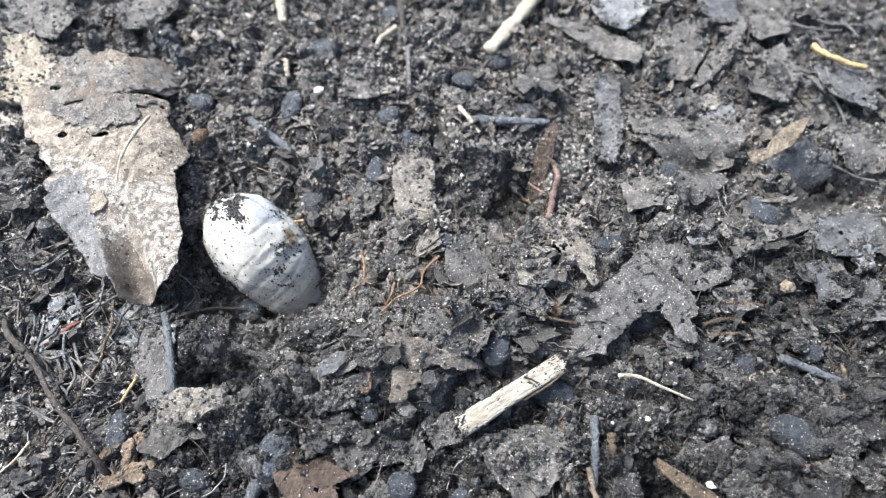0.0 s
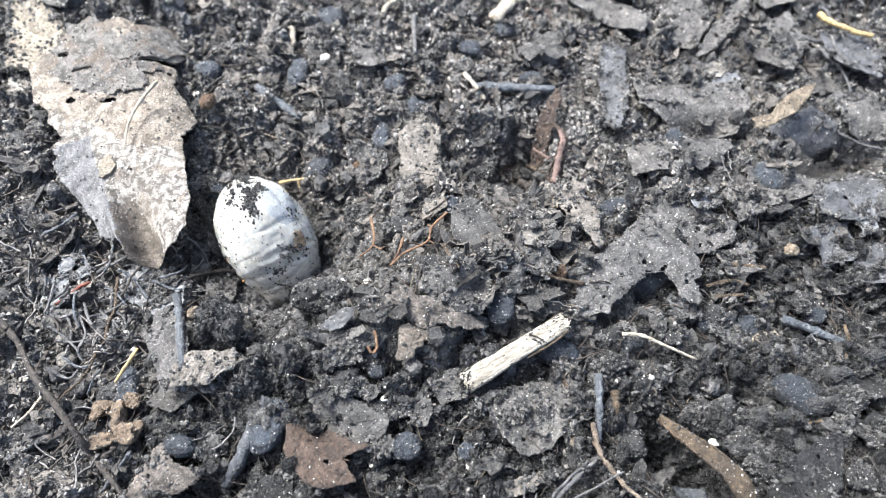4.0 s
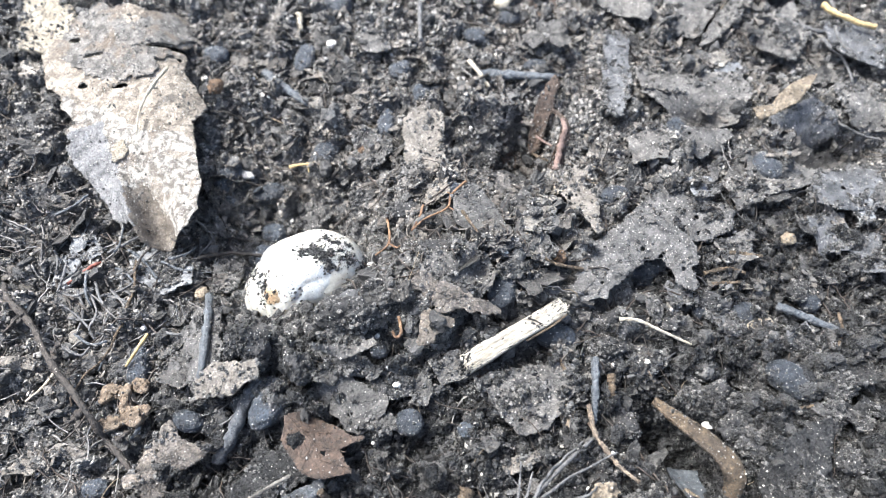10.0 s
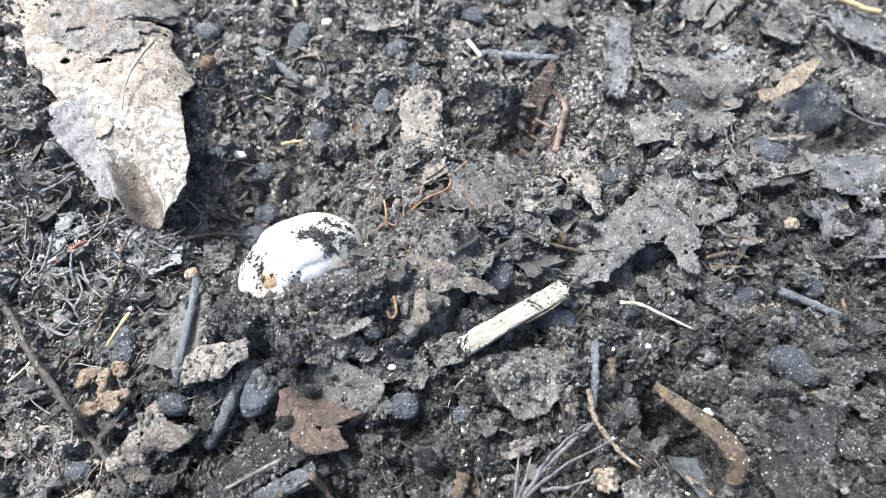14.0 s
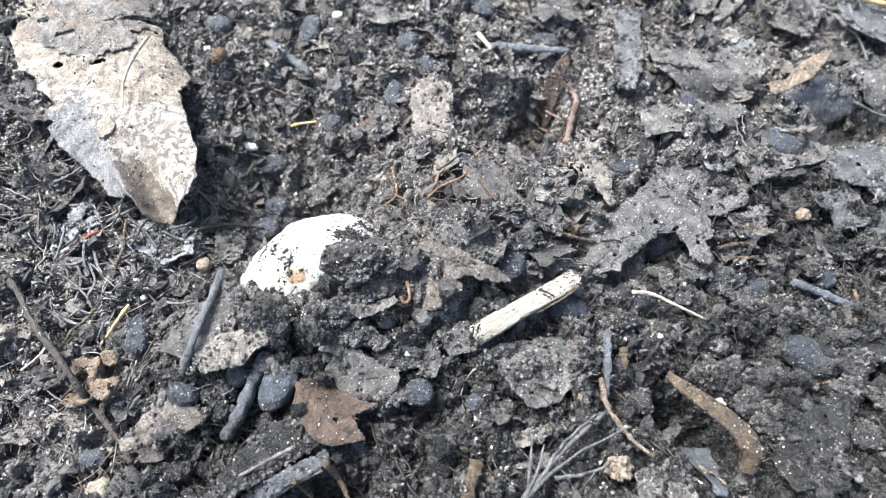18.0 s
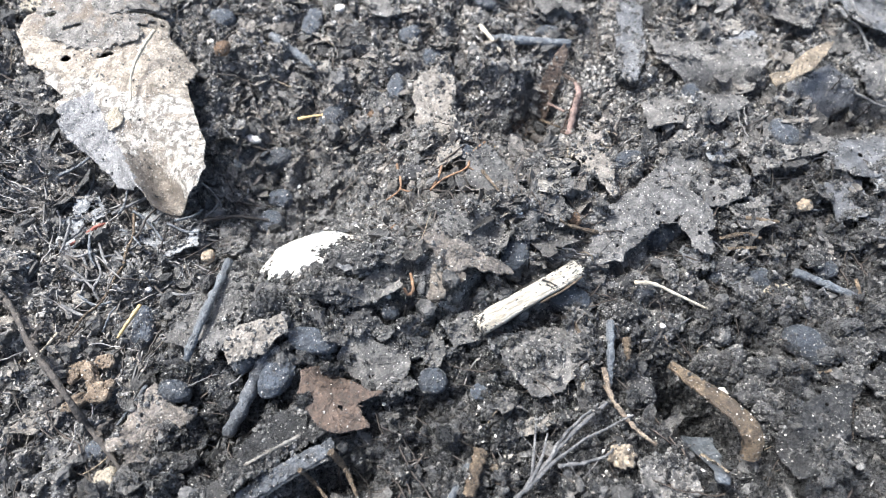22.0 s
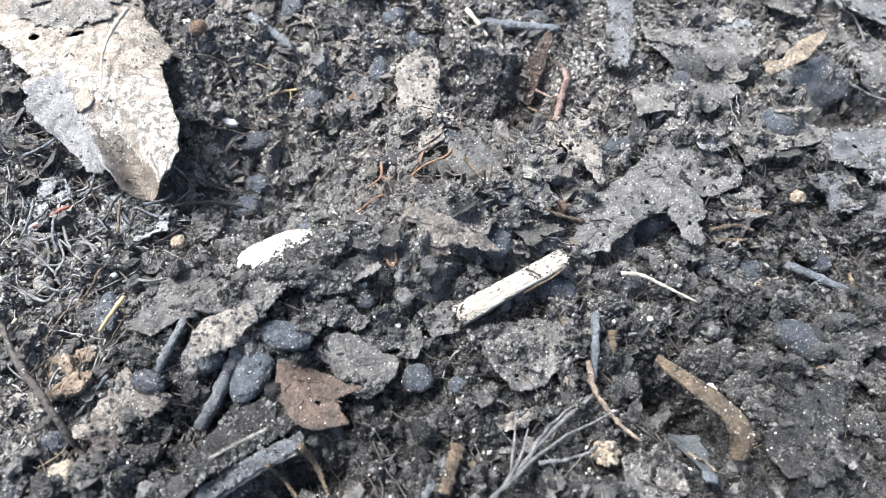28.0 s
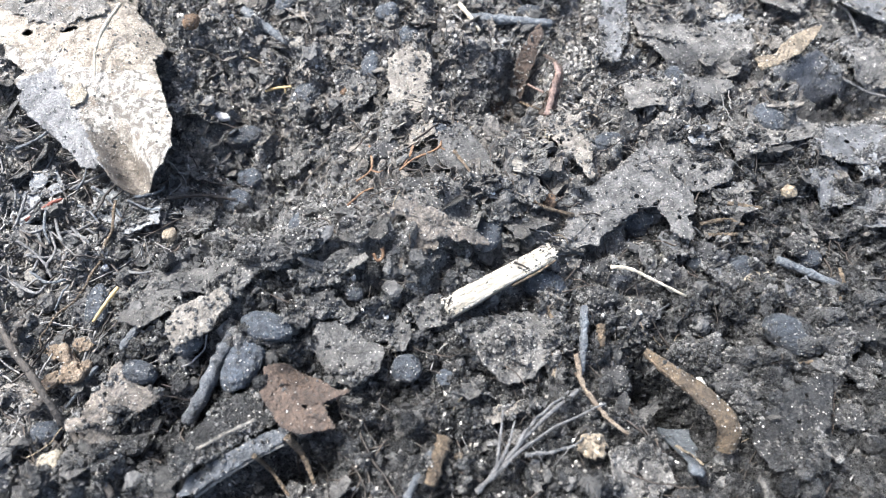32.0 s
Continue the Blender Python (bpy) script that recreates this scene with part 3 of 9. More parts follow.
def pellet(x, y, z, length, width, turn, label="dark blue-grey oval frass pellet half sunk in soil", roll=0.0):
    seed = seed_next()
    geometry = blob((length / 2, width / 2, width * 0.46), seed, 0.1, 0.05, 4, (0, roll, turn), 0.3)
    ob = thing("frass_pellet", geometry, PELLET, (x, y, level(x, y) + z - 0.1 * width), label, "frass pellet", "frass pellets in the soil")
    sprinkle(ob, geometry, 0.5, 1.0, seed, 0.24)
    return ob


def stone(name, label, x, y, z, size, turn, material, rough=0.14, category="pebble", level_of=3):
    seed = seed_next()
    geometry = blob(size, seed, rough * 1.4, 0.22 if level_of == 4 else 0.09, level_of, (0, 0, turn), 0.4)
    ob = thing(name, geometry, material, (x, y, level(x, y) + z - 0.2 * size[2]), label, category)
    if size[0] > 0.9:
        sprinkle(ob, geometry, 0.9, 0.2, seed, 0.18)
    return ob


def clod(x, y, z, size, turn, label="dark crumbly clod of moist soil", material=None, rough=0.42, fine=0.18, cover=None):
    seed = seed_next()
    geometry = blob(size, seed, rough, fine, 4, (0, 0, turn))
    ob = thing("soil_clod", geometry, material or CLOD, (x, y, level(x, y) + z - 0.25 * size[2]), label, "soil clod")
    sprinkle(ob, geometry, 4.0, 1.3, seed, 0.36, "crumb_cover", cover)
    return ob


def twig(name, label, points, r0, r1, material, category="twig", uneven=0.2, wander=0.0, branches=(), flat=1.0, sides=8):
    """A stem through points in mm above the soil; branches: lines of points, each a part."""
    lift = lambda line: [(x, y, float(relief(np.array(x), np.array(y))) + z) for x, y, z in line]  # noqa: E731
    main = np.array(lift(points))
    base = main[0]
    body = tube(main - base, r0, r1, seed_next(), sides, 7, uneven, wander, flat)
    if not branches:
        ob = thing(name, body, material, base, label, category)
        if r0 > 0.35:
            sprinkle(ob, body, 0.5, 0.5, seed_next(), 0.22)
        return ob
    ob = thing(name, None, None, base, label, category)
    part("stem", body, material, ob)
    if r0 > 0.35:
        sprinkle(ob, body, 0.5, 0.5, seed_next(), 0.22)
    for line in branches:
        part("branch", tube(np.array(lift(line)) - base, r1 * 1.1, r1 * 0.5, seed_next(), sides, 7, uneven, wander), material, ob)
    return ob


# ---- the soil: one sheet that reaches the horizon ----
def rough_soil(x, y):
    """Height in mm of the crumbly surface."""
    warp = 2.0 * fbm(x / 7, y / 7, 3, 2)
    coarse = np.abs(fbm((x + warp) / 6.5, (y - warp) / 6.5, 11, 3))
    mid = np.abs(fbm(x / 2.6 + warp, y / 2.6, 23, 3))
    small = fbm(x / 0.9, y / 0.9, 31, 2)
    return relief(x, y) + 7.6 * coarse + 4.0 * mid + 0.8 * small - 3.0


def soil():
    out = 2.0 * 1.5 ** np.arange(24)
    xs = np.r_[-(118 + out[::-1]), np.arange(-118, 118.01, 0.54), 118 + out]
    ys = np.r_[-(14 + out[::-1]), np.arange(-14, 152.01, 0.54), 152 + out]
    x, y = np.meshgrid(xs, ys)
    fade = np.clip(1 - (np.maximum(np.abs(x) - 118, 0) + np.maximum(np.abs(y - 69) - 83, 0)) / 400, 0, 1)
    z = np.where(fade > 0, rough_soil(x, y) * fade, 0.0)
    v = np.stack([x, y, z], -1).reshape(-1, 3)
    w, h = len(xs), len(ys)
    i = (np.arange(h - 1)[:, None] * w + np.arange(w - 1)).ravel()
    f = np.stack([i, i + 1, i + w + 1, i + w], 1)
    return soup_object("ground", v, f, SOIL, "dark moist compost soil with crumbs and leaf mould", "soil", "structure")


def soup_object(name, v, f, material, label, category, kind, smooth=True):
    """A large mesh from arrays (mm)."""
    mesh = bpy.data.meshes.new(name)
    mesh.vertices.add(len(v))
    mesh.vertices.foreach_set("co", (v * MM).astype(np.float32).ravel())
    n = f.shape[1]
    mesh.loops.add(f.size)
    mesh.loops.foreach_set("vertex_index", f.astype(np.int32).ravel())
    mesh.polygons.add(len(f))
    mesh.polygons.foreach_set("loop_start", np.arange(0, f.size, n, dtype=np.int32))
    mesh.polygons.foreach_set("use_smooth", np.full(len(f), smooth))
    mesh.materials.append(material)
    mesh.update(calc_edges=True)
    mesh.validate()
    return tagged(new(name, mesh), label, category, "", kind)


def scatter(r, n, area=(-104, 106, -8, 140)):
    return r.uniform(*area[:2], n), r.uniform(*area[2:], n)


def clear_of_burrow(x, y):
    """Pieces near the burrow's mouth are moved aside."""
    near = (np.hypot(x + 27, y - 47) < 14) | (np.hypot(x + 20, y - 35) < 7)
    return np.where(near, x + 40, x), y


def crumbs(name, label, n, low, high, level, material, seed, sink=0.2, flat=(0.6, 1.0), category="soil crumbs", reach=(-8, 140), span=(-104, 106)):
    r = np.random.RandomState(seed)
    base, f = BALLS[level]
    x, y = r.uniform(*span, n), r.uniform(*reach, n)
    if material is GRAIN_GLINT:
        damp = (x > 36) & (y < 62) & (r.uniform(size=n) < 0.85)
        x = np.where(damp, x - 60, x)
    size = low * (high / low) ** (r.uniform(size=n) ** 1.8)
    v = base[None] * (1 + r.uniform(-0.28, 0.28, (n, len(base), 1))) * (size[:, None] * np.stack([np.ones(n), r.uniform(*flat, n), r.uniform(*flat, n)], 1))[:, None, :]
    v = np.einsum("nij,nkj->nki", spins(r, n), v)
    v += np.stack([x, y, rough_soil(x, y) + size * (0.6 - sink)], 1)[:, None, :]
    f = (f[None] + (np.arange(n) * len(base))[:, None, None]).reshape(-1, 3)
    return soup_object(name, v.reshape(-1, 3), f, material, label, category, "stuff", False)


def fibres(name, label, n, radius, length, material, seed, area=(-104, 106, -8, 140)):
    r = np.random.RandomState(seed)
    x, y = clear_of_burrow(*scatter(r, n, area))
    steps, sides = 9, 3
    step = r.uniform(*length, n)[:, None] / steps
    turn = r.uniform(0, 6.28, n)[:, None] + np.cumsum(r.normal(0, 0.17, (n, steps)), 1)
    px = x[:, None] + np.cumsum(np.cos(turn) * step, 1)
    py = y[:, None] + np.cumsum(np.sin(turn) * step, 1)
    pz = relief(px, py) + np.maximum(rough_soil(px, py) - relief(px, py), -0.2) + 0.25 + np.cumsum(r.normal(0.02, 0.22, (n, steps)), 1).clip(-0.4, 2.5)
    rad = r.uniform(*radius, n)[:, None]
    a = np.arange(sides) / sides * 2 * np.pi
    ox = -np.sin(turn)[..., None] * np.cos(a) * rad[..., None]
    oy = np.cos(turn)[..., None] * np.cos(a) * rad[..., None]
    oz = np.broadcast_to(np.sin(a) * rad[..., None], ox.shape)
    v = np.stack([px[..., None] + ox, py[..., None] + oy, pz[..., None] + oz], -1).reshape(-1, 3)
    i, j = np.meshgrid(np.arange(steps - 1), np.arange(sides), indexing="ij")
    one = np.stack([i * sides + j, i * sides + (j + 1) % sides, (i + 1) * sides + (j + 1) % sides, (i + 1) * sides + j], -1).reshape(-1, 4)
    f = (one[None] + (np.arange(n) * steps * sides)[:, None, None]).reshape(-1, 4)
    return soup_object(name, v, f, material, label, "root hairs", "stuff")


def flakes(name, label, n, low, high, material, seed, lean=0.5, corners=9, area=(-104, 106, -8, 140)):
    r = np.random.RandomState(seed)
    x, y = scatter(r, n, area)
    k = corners
    size = low * (high / low) ** (r.uniform(size=n) ** 1.6)
    aside, _ = clear_of_burrow(x, y)
    x = np.where((size > 1.0) | (np.hypot(x + 20, y - 35) < 7), aside, x)
    a = np.arange(k) / k * 2 * np.pi
    rad = size[:, None] * (0.8 + 0.25 * np.sin(2 * a[None] + r.uniform(0, 6, (n, 1))) + 0.2 * np.sin(3 * a[None] + r.uniform(0, 6, (n, 1))) + r.uniform(-0.22, 0.22, (n, k)))
    u, w = rad * np.cos(a), rad * np.sin(a) * r.uniform(0.35, 1.0, n)[:, None]
    bend = r.uniform(-0.25, 0.35, n)[:, None] / size[:, None]
    z = bend * u * u + r.normal(0, 0.05, (n, k)) * size[:, None]
    top = np.stack([np.c_[u, np.zeros(n)], np.c_[w, np.zeros(n)], np.c_[z, np.zeros(n)]], -1)
    v = np.concatenate([top, top - (0, 0, 0.16)], 1)
    t, p, q = r.uniform(0, 6.28, n), r.normal(0, lean, n), r.normal(0, lean, n)
    o, l = np.zeros(n), np.ones(n)
    rz = np.stack([np.cos(t), -np.sin(t), o, np.sin(t), np.cos(t), o, o, o, l], 1).reshape(n, 3, 3)
    rx = np.stack([l, o, o, o, np.cos(p), -np.sin(p), o, np.sin(p), np.cos(p)], 1).reshape(n, 3, 3)
    ry = np.stack([np.cos(q), o, np.sin(q), o, l, o, -np.sin(q), o, np.cos(q)], 1).reshape(n, 3, 3)
    v = np.einsum("nij,njk,nkl,nml->nmi", rz, rx, ry, v)
    v += np.stack([x, y, rough_soil(x, y) + 0.06 * size + 0.05], 1)[:, None, :]
    m = k + 1
    one = [(k, j, (j + 1) % k) for j in range(k)] + [(k + m, (j + 1) % k + m, j + m) for j in range(k)]
    one += [(j, j + m, (j + 1) % k + m) for j in range(k)] + [(j, (j + 1) % k + m, (j + 1) % k) for j in range(k)]
    f = (np.array(one)[None] + (np.arange(n) * 2 * m)[:, None, None]).reshape(-1, 3)
    return soup_object(name, v.reshape(-1, 3), f, material, label, "leaf litter", "stuff", False)


soil()
crumbs("soil_crumbs", "small dark crumbs of moist soil", 26000, 0.22, 0.85, 1, CRUMB, 1, flat=(0.35, 1.0))
crumbs("fine_crumbs", "fine dark soil crumbs", 26000, 0.12, 0.34, 0, CRUMB, 12, -1.4)
crumbs("soil_lumps", "larger dark lumps of soil", 3000, 0.6, 1.9, 2, CLOD_STUFF, 2, 0.35, flat=(0.3, 1.0))
crumbs("mineral_grains", "tiny pale sand grains and painted glints on the soil", 46000, 0.05, 0.19, 0, GRAIN_GLINT, 3, -1.6, category="sand grains")
crumbs("grey_crumbs", "small grey crumbs of dry soil", 16000, 0.12, 0.45, 0, CRUMB_DRY, 20, -0.6, (0.3, 0.9), reach=(-8, 70))
crumbs("coarse_grains", "scattered coarse pale sand grains", 500, 0.26, 0.55, 2, GRAIN_GLINT, 4, -0.2, category="sand grains")
# dry soil of the far slope, with extra pale crumbs for its haze
crumbs("dry_crumbs", "dry tan-grey crumbs that also lighten the far slope like haze", 42000, 0.15, 0.7, 0, CRUMB_DRY, 14, 0.1, (0.3, 0.9), reach=(56, 142))
crumbs("slope_crumbs", "pale dry crumbs that also carry the far slope's haze", 32000, 0.15, 0.66, 0, CRUMB_PALE, 15, 0.0, (0.3, 0.9), reach=(72, 142), span=(-52, 40))
crumbs("damp_crumbs", "black damp crumbs of soil", 56000, 0.22, 1.0, 0, CRUMB_DAMP, 16, 0.0, (0.35, 1.0), reach=(-8, 64), span=(34, 106))
crumbs("front_crumbs", "dark damp crumbs of soil", 38000, 0.17, 0.9, 0, CRUMB_DAMP, 17, 0.0, (0.35, 1.0), reach=(-8, 29), span=(-44, 64))
crumbs("wet_lumps", "black wet lumps of soil", 900, 0.6, 1.7, 2, CRUMB_DAMP, 19, 0.3, (0.3, 1.0), reach=(-6, 36), span=(-40, 72))
crumbs("left_crumbs", "dry grey crumbs between the roots", 26000, 0.14, 0.66, 0, CRUMB_DRY, 18, 0.1, (0.3, 0.9), reach=(0, 90), span=(-104, -46))
crumbs("pale_left_crumbs", "pale dry crumbs between the roots", 12000, 0.14, 0.6, 0, CRUMB_PALE, 45, 0.0, (0.3, 0.9), reach=(2, 58), span=(-104, -40))
crumbs("right_lumps", "black wet lumps of soil among rotten leaves", 420, 0.7, 2.2, 2, CRUMB_DAMP, 46, 0.3, (0.3, 1.0), reach=(2, 38), span=(44, 82))
# whitish haze at the far edge, put in as pale crumb colour
crumbs("far_pale_crumbs", "pale crumbs in place of the haze at the far edge", 15000, 0.2, 0.8, 0, CRUMB_PALE, 47, 0.0, (0.3, 0.9), reach=(94, 142), span=(-60, 12))
fibres("dark_root_hairs", "fine dark root fibres on the soil", 1500, (0.06, 0.18), (3, 12), FIBRE_DARK, 5)
fibres("grey_root_hairs", "fine grey root fibres on the soil", 330, (0.06, 0.15), (2.5, 9), FIBRE_GREY, 8)
fibres("pale_root_hairs", "fine pale root fibres on the soil", 90, (0.05, 0.12), (2.5, 8), FIBRE_PALE, 6)
fibres("left_root_web", "web of thin grey roots on the soil", 150, (0.1, 0.22), (4, 11), FIBRE_GREY, 21, (-86, -42, 8, 60))
fibres("mould_threads", "tuft of whitish mould threads under the leaf tip", 90, (0.03, 0.07), (1.5, 5), MOULD, 31, (-57, -45, 34, 46))
flakes("leaf_litter", "small dark flakes of rotting leaf", 9500, 0.35, 2.2, LITTER, 7, 0.6, 7)
flakes("grey_leaf_litter", "small grey flakes of rotting leaf", 4400, 0.35, 2.0, LITTER_GREY, 9, 0.6, 7, area=(-104, 106, 34, 140))
flakes("hollow_litter", "grey-brown flakes of leaf in the hollow", 1500, 0.5, 2.2, LITTER_GREY, 41, 0.5, 9, (-46, 4, 46, 86))
flakes("far_litter", "grey-brown leaf mould on the far slope", 3000, 0.6, 2.6, LITTER_GREY, 42, 0.5, 9, (-60, 60, 84, 140))
flakes("left_litter", "grey leaf flakes between the roots", 800, 0.5, 2.4, LITTER_GREY, 43, 0.5, 9, (-92, -44, 2, 56))
flakes("ragged_leaf_litter", "ragged dark leaf pieces pressed into soil", 900, 1.5, 4.4, LITTER, 10, 0.42, 22)
flakes("ragged_grey_litter", "ragged grey leaf pieces pressed into soil", 300, 1.6, 4.2, LITTER_GREY, 11, 0.35, 22, (-104, 106, 44, 140))


# ---- the grub ----
def white_grub():
    """A fat white beetle grub: rear end at -x, nine bulging body rings, sunk head foremost along +x. Origin in the middle of the rear end."""
    ob = tagged(new("beetle_grub"), "fat white beetle grub burrowing into dark soil, rear dirty", "grub")
    ends = [-7.6, 1.5, 6.5, 10.5, 14.5, 18.0, 21.0, 23.5]

    def body(s):
        nose = math.sqrt(max(0.0, 1 - (s / 7.6) ** 2)) if s < 0 else 1.0
        return nose * float(np.interp(s, (-7.6, -3, 1, 4.5, 7, 10, 14, 20, 26), (6.6, 7.0, 7.6, 7.9, 7.7, 7.0, 5.7, 4.7, 4.0)))

    def wrinkled(verts, angle):
        """Skin folds: slanting creases round the body, one long crease beside the back, soft dents."""
        s, a = verts[:, 0], (angle + math.pi) % (2 * math.pi) - math.pi
        wob = 0.7 * lumps(verts, 7, 41)
        depth = 0.22 * lumps(verts, 9, 60) + 0.07 * lumps(verts, 2.6, 44)
        for at, slant, deep, wide, low, high in ((1.2, 1.1, 0.34, 0.5, -1.0, 0.9), (4.6, -0.5, 0.3, 0.4, -1.4, 0.5), (6.2, 0.9, 0.42, 0.5, -0.7, 1.6), (9.0, 0.35, 0.5, 0.55, -2.6, 1.0), (11.0, -0.6, 0.3, 0.4, -1.2, 0.8), (13.2, 0.4, 0.55, 0.6, -3, 3), (16.8, -0.3, 0.5, 0.6, -3, 3), (20.5, 0.3, 0.5, 0.6, -3, 3), (3.2, 0.3, 0.4, 0.45, 2.0, 3.2), (3.0, 0.2, 0.4, 0.4, -3.2, -1.7)):
            there = np.clip((a - low) / 0.4, 0, 1) * np.clip((high - a) / 0.4, 0, 1)
            d = s - at - slant * a - wob
            depth -= 0.42 * there * deep * (np.exp(-((d / wide) ** 2)) - 0.4 * np.exp(-(((d - 1.2) / 1.0) ** 2)))
        d = (a - 0.75) * 7 - 0.25 * s - wob
        depth -= 0.35 * np.exp(-((d / 0.45) ** 2)) * np.clip((s + 4) / 3, 0, 1) * np.clip((11 - s) / 3, 0, 1)
        return depth * np.clip((s + 7.6) / 4, 0, 1)

    for n, (a, b) in enumerate(zip(ends, ends[1:])):
        sides, steps = 96, 44 if n == 0 else 26
        verts, angle = [], np.tile(2 * np.pi * np.arange(sides) / sides, steps + 1)
        for k in range(steps + 1):
            f = k / steps
            f = f if n else 1 - math.cos(f * math.pi / 2)
            s = a + (b - a) * f
            for j in range(sides):
                t = 2 * math.pi * j / sides
                verts.append((s, body(s) * math.sin(t), body(s) * math.cos(t) - 0.012 * max(s, 0) ** 2 - 0.045 * max(s - 11, 0) ** 2))
        verts = np.array(verts)
        out = np.stack([0 * angle, np.sin(angle), np.cos(angle)], 1)
        verts = verts + out * wrinkled(verts, angle)[:, None]
        faces = [(k * sides + j, k * sides + (j + 1) % sides, (k + 1) * sides + (j + 1) % sides, (k + 1) * sides + j) for k in range(steps) for j in range(sides)]
        ring = part("rear_segment" if n == 0 else "body_ring", (verts, [q[::-1] for q in faces]), SKIN, ob, "smooth glossy white rounded rear end" if n == 0 else "")
        if 0 < n < 6:
            for side in (-1, 1):
                v, q = blob((0.35, 0.22, 0.45), 900 + n, 0.05, 0.0, 2)
                m = (a + b) / 2
                part("spiracle", (v + (m, side * body(m) * 0.985, -0.012 * m * m + 0.5), q), SPIRACLE, ring)
    # amber patch low on the side
    u, w = np.meshgrid(np.linspace(-1, 1, 17), np.linspace(-1, 1, 17), indexing="ij")
    s, t = (6.0 + 1.9 * u).ravel(), (0.55 + 0.25 * w).ravel()
    skin = np.stack([s, [body(k) * math.sin(j) for k, j in zip(s, t)], [body(k) * math.cos(j) - 0.012 * k * k for k, j in zip(s, t)]], 1)
    thick = 0.07 - 0.3 * np.maximum(0, np.hypot(u, w).ravel() + 0.35 * fbm(2 * u.ravel(), 2 * w.ravel(), 8, 3) - 0.6)
    skin = skin + np.stack([0 * t, np.sin(t), np.cos(t)], 1) * (wrinkled(skin, t) + thick)[:, None]
    i = (np.arange(16)[:, None] * 17 + np.arange(16)).ravel()
    part("amber_patch", (skin, np.stack([i, i + 17, i + 18, i + 1], 1)), AMBER, ob, "amber stain on the skin")
    # translucent window low on the rear, with fine white air tubes under the skin
    s, t = (-0.8 + 3.6 * u).ravel(), (0.64 + 0.42 * w).ravel()
    skin = np.stack([s, [body(k) * math.sin(j) for k, j in zip(s, t)], [body(k) * math.cos(j) - 0.012 * max(k, 0) ** 2 for k, j in zip(s, t)]], 1)
    thick = 0.05 - 0.3 * np.maximum(0, np.hypot(u, w).ravel() + 0.35 * fbm(2 * u.ravel(), 2 * w.ravel(), 18, 3) - 0.85)
    skin = skin + np.stack([0 * t, np.sin(t), np.cos(t)], 1) * (wrinkled(skin, t) + thick)[:, None]
    part("skin_window", (skin, np.stack([i, i + 17, i + 18, i + 1], 1)), SKIN_BLUE, ob, "translucent bluish patch of skin")
    for way in (((-3.2, 0.5), (-1.8, 0.66), (0.2, 0.72)), ((-2.6, 0.8), (-1.2, 0.66), (0.3, 0.52)), ((-1.5, 0.64), (-0.8, 0.82), (0.5, 0.9)), ((-1.9, 0.66), (-2.4, 0.52), (-2.2, 0.4))):
        line = np.array([(k, body(k) * math.sin(j), body(k) * math.cos(j) - 0.012 * max(k, 0) ** 2) for k, j in smooth_line([(*p, 0.0) for p in way], 6)[:, :2]])
        turn = np.arctan2(line[:, 1], line[:, 2])
        line = line + np.stack([0 * turn, np.sin(turn), np.cos(turn)], 1) * (wrinkled(line, turn) + 0.02)[:, None]
        part("air_tube", tube(line, 0.05, 0.03, 31, 6, 1, 0.1), SKIN, ob, "fine white tube under the skin")
    # soil that sticks to the skin: place along and round the body, spreads, share
    r = np.random.RandomState(77)
    base, f = BALLS[1]
    spots = [(-1.4, -0.07, 0.5, 0.08, 2), (-3.2, -0.09, 0.6, 0.09, 4), (-4.4, 0.1, 0.6, 0.1, 4), (-4.6, 0.45, 0.5, 0.1, 3), (-6.2, 0.48, 0.5, 0.2, 3), (-5.0, -0.42, 0.7, 0.12, 3), (-6.6, -0.24, 0.4, 0.3, 3), (-7.2, 1.2, 0.25, 0.9, 4), (-6.4, 1.9, 0.6, 0.25, 3), (-5.1, 1.6, 0.6, 0.2, 2), (6.5, 0.15, 0.8, 0.1, 2), (8.8, -0.25, 1.0, 0.15, 1.2), (11.5, -0.2, 1.2, 0.2, 0.5), (7.6, 0.5, 0.7, 0.1, 2), (3.0, 0.7, 1.4, 0.12, 1), (1.5, -1.5, 1.0, 0.3, 1)]
    share = np.array([k[4] for k in spots], float)
    n = 3000
    pick = np.array([spots[k][:4] for k in r.choice(len(spots), n, p=share / share.sum())])
    along, round_ = r.normal(pick[:, 0], pick[:, 2]), r.normal(pick[:, 1], pick[:, 3])
    size = 0.05 + 0.24 * r.uniform(size=n) ** 2.4
    stray = np.arange(n) % 9 == 0
    along, round_ = np.where(stray, r.uniform(-7, 16, n), along).clip(-7.45, 20), np.where(stray, r.uniform(-1.9, 1.9, n), round_)
    size = np.where(stray, r.uniform(0.04, 0.13, n), size)
    size = np.where(~stray & (value_noise(along * 1.3, round_ * 8.0, 3) < -0.1), 0.4 * size, size)
    girth = np.array([body(k) for k in along])
    out = np.stack([0 * along, np.sin(round_), np.cos(round_)], 1)
    p = out * girth[:, None] + np.stack([along, 0 * along, -0.012 * np.maximum(along, 0) ** 2 - 0.045 * np.maximum(along - 11, 0) ** 2], 1)
    p = p + out * (0.03 + wrinkled(p, round_))[:, None]
    verts = (base[None] * (1 + r.uniform(-0.35, 0.35, (n, 12, 1))) * size[:, None, None] * np.array((1.3, 1, 0.7)) + p[:, None, :]).reshape(-1, 3)
    faces = (f[None] + (12 * np.arange(n))[:, None, None]).reshape(-1, 3)
    part("soil_crust", (verts, faces), CRUMB_DAMP, ob, "patch of dark soil crumbs stuck on the skin", False)
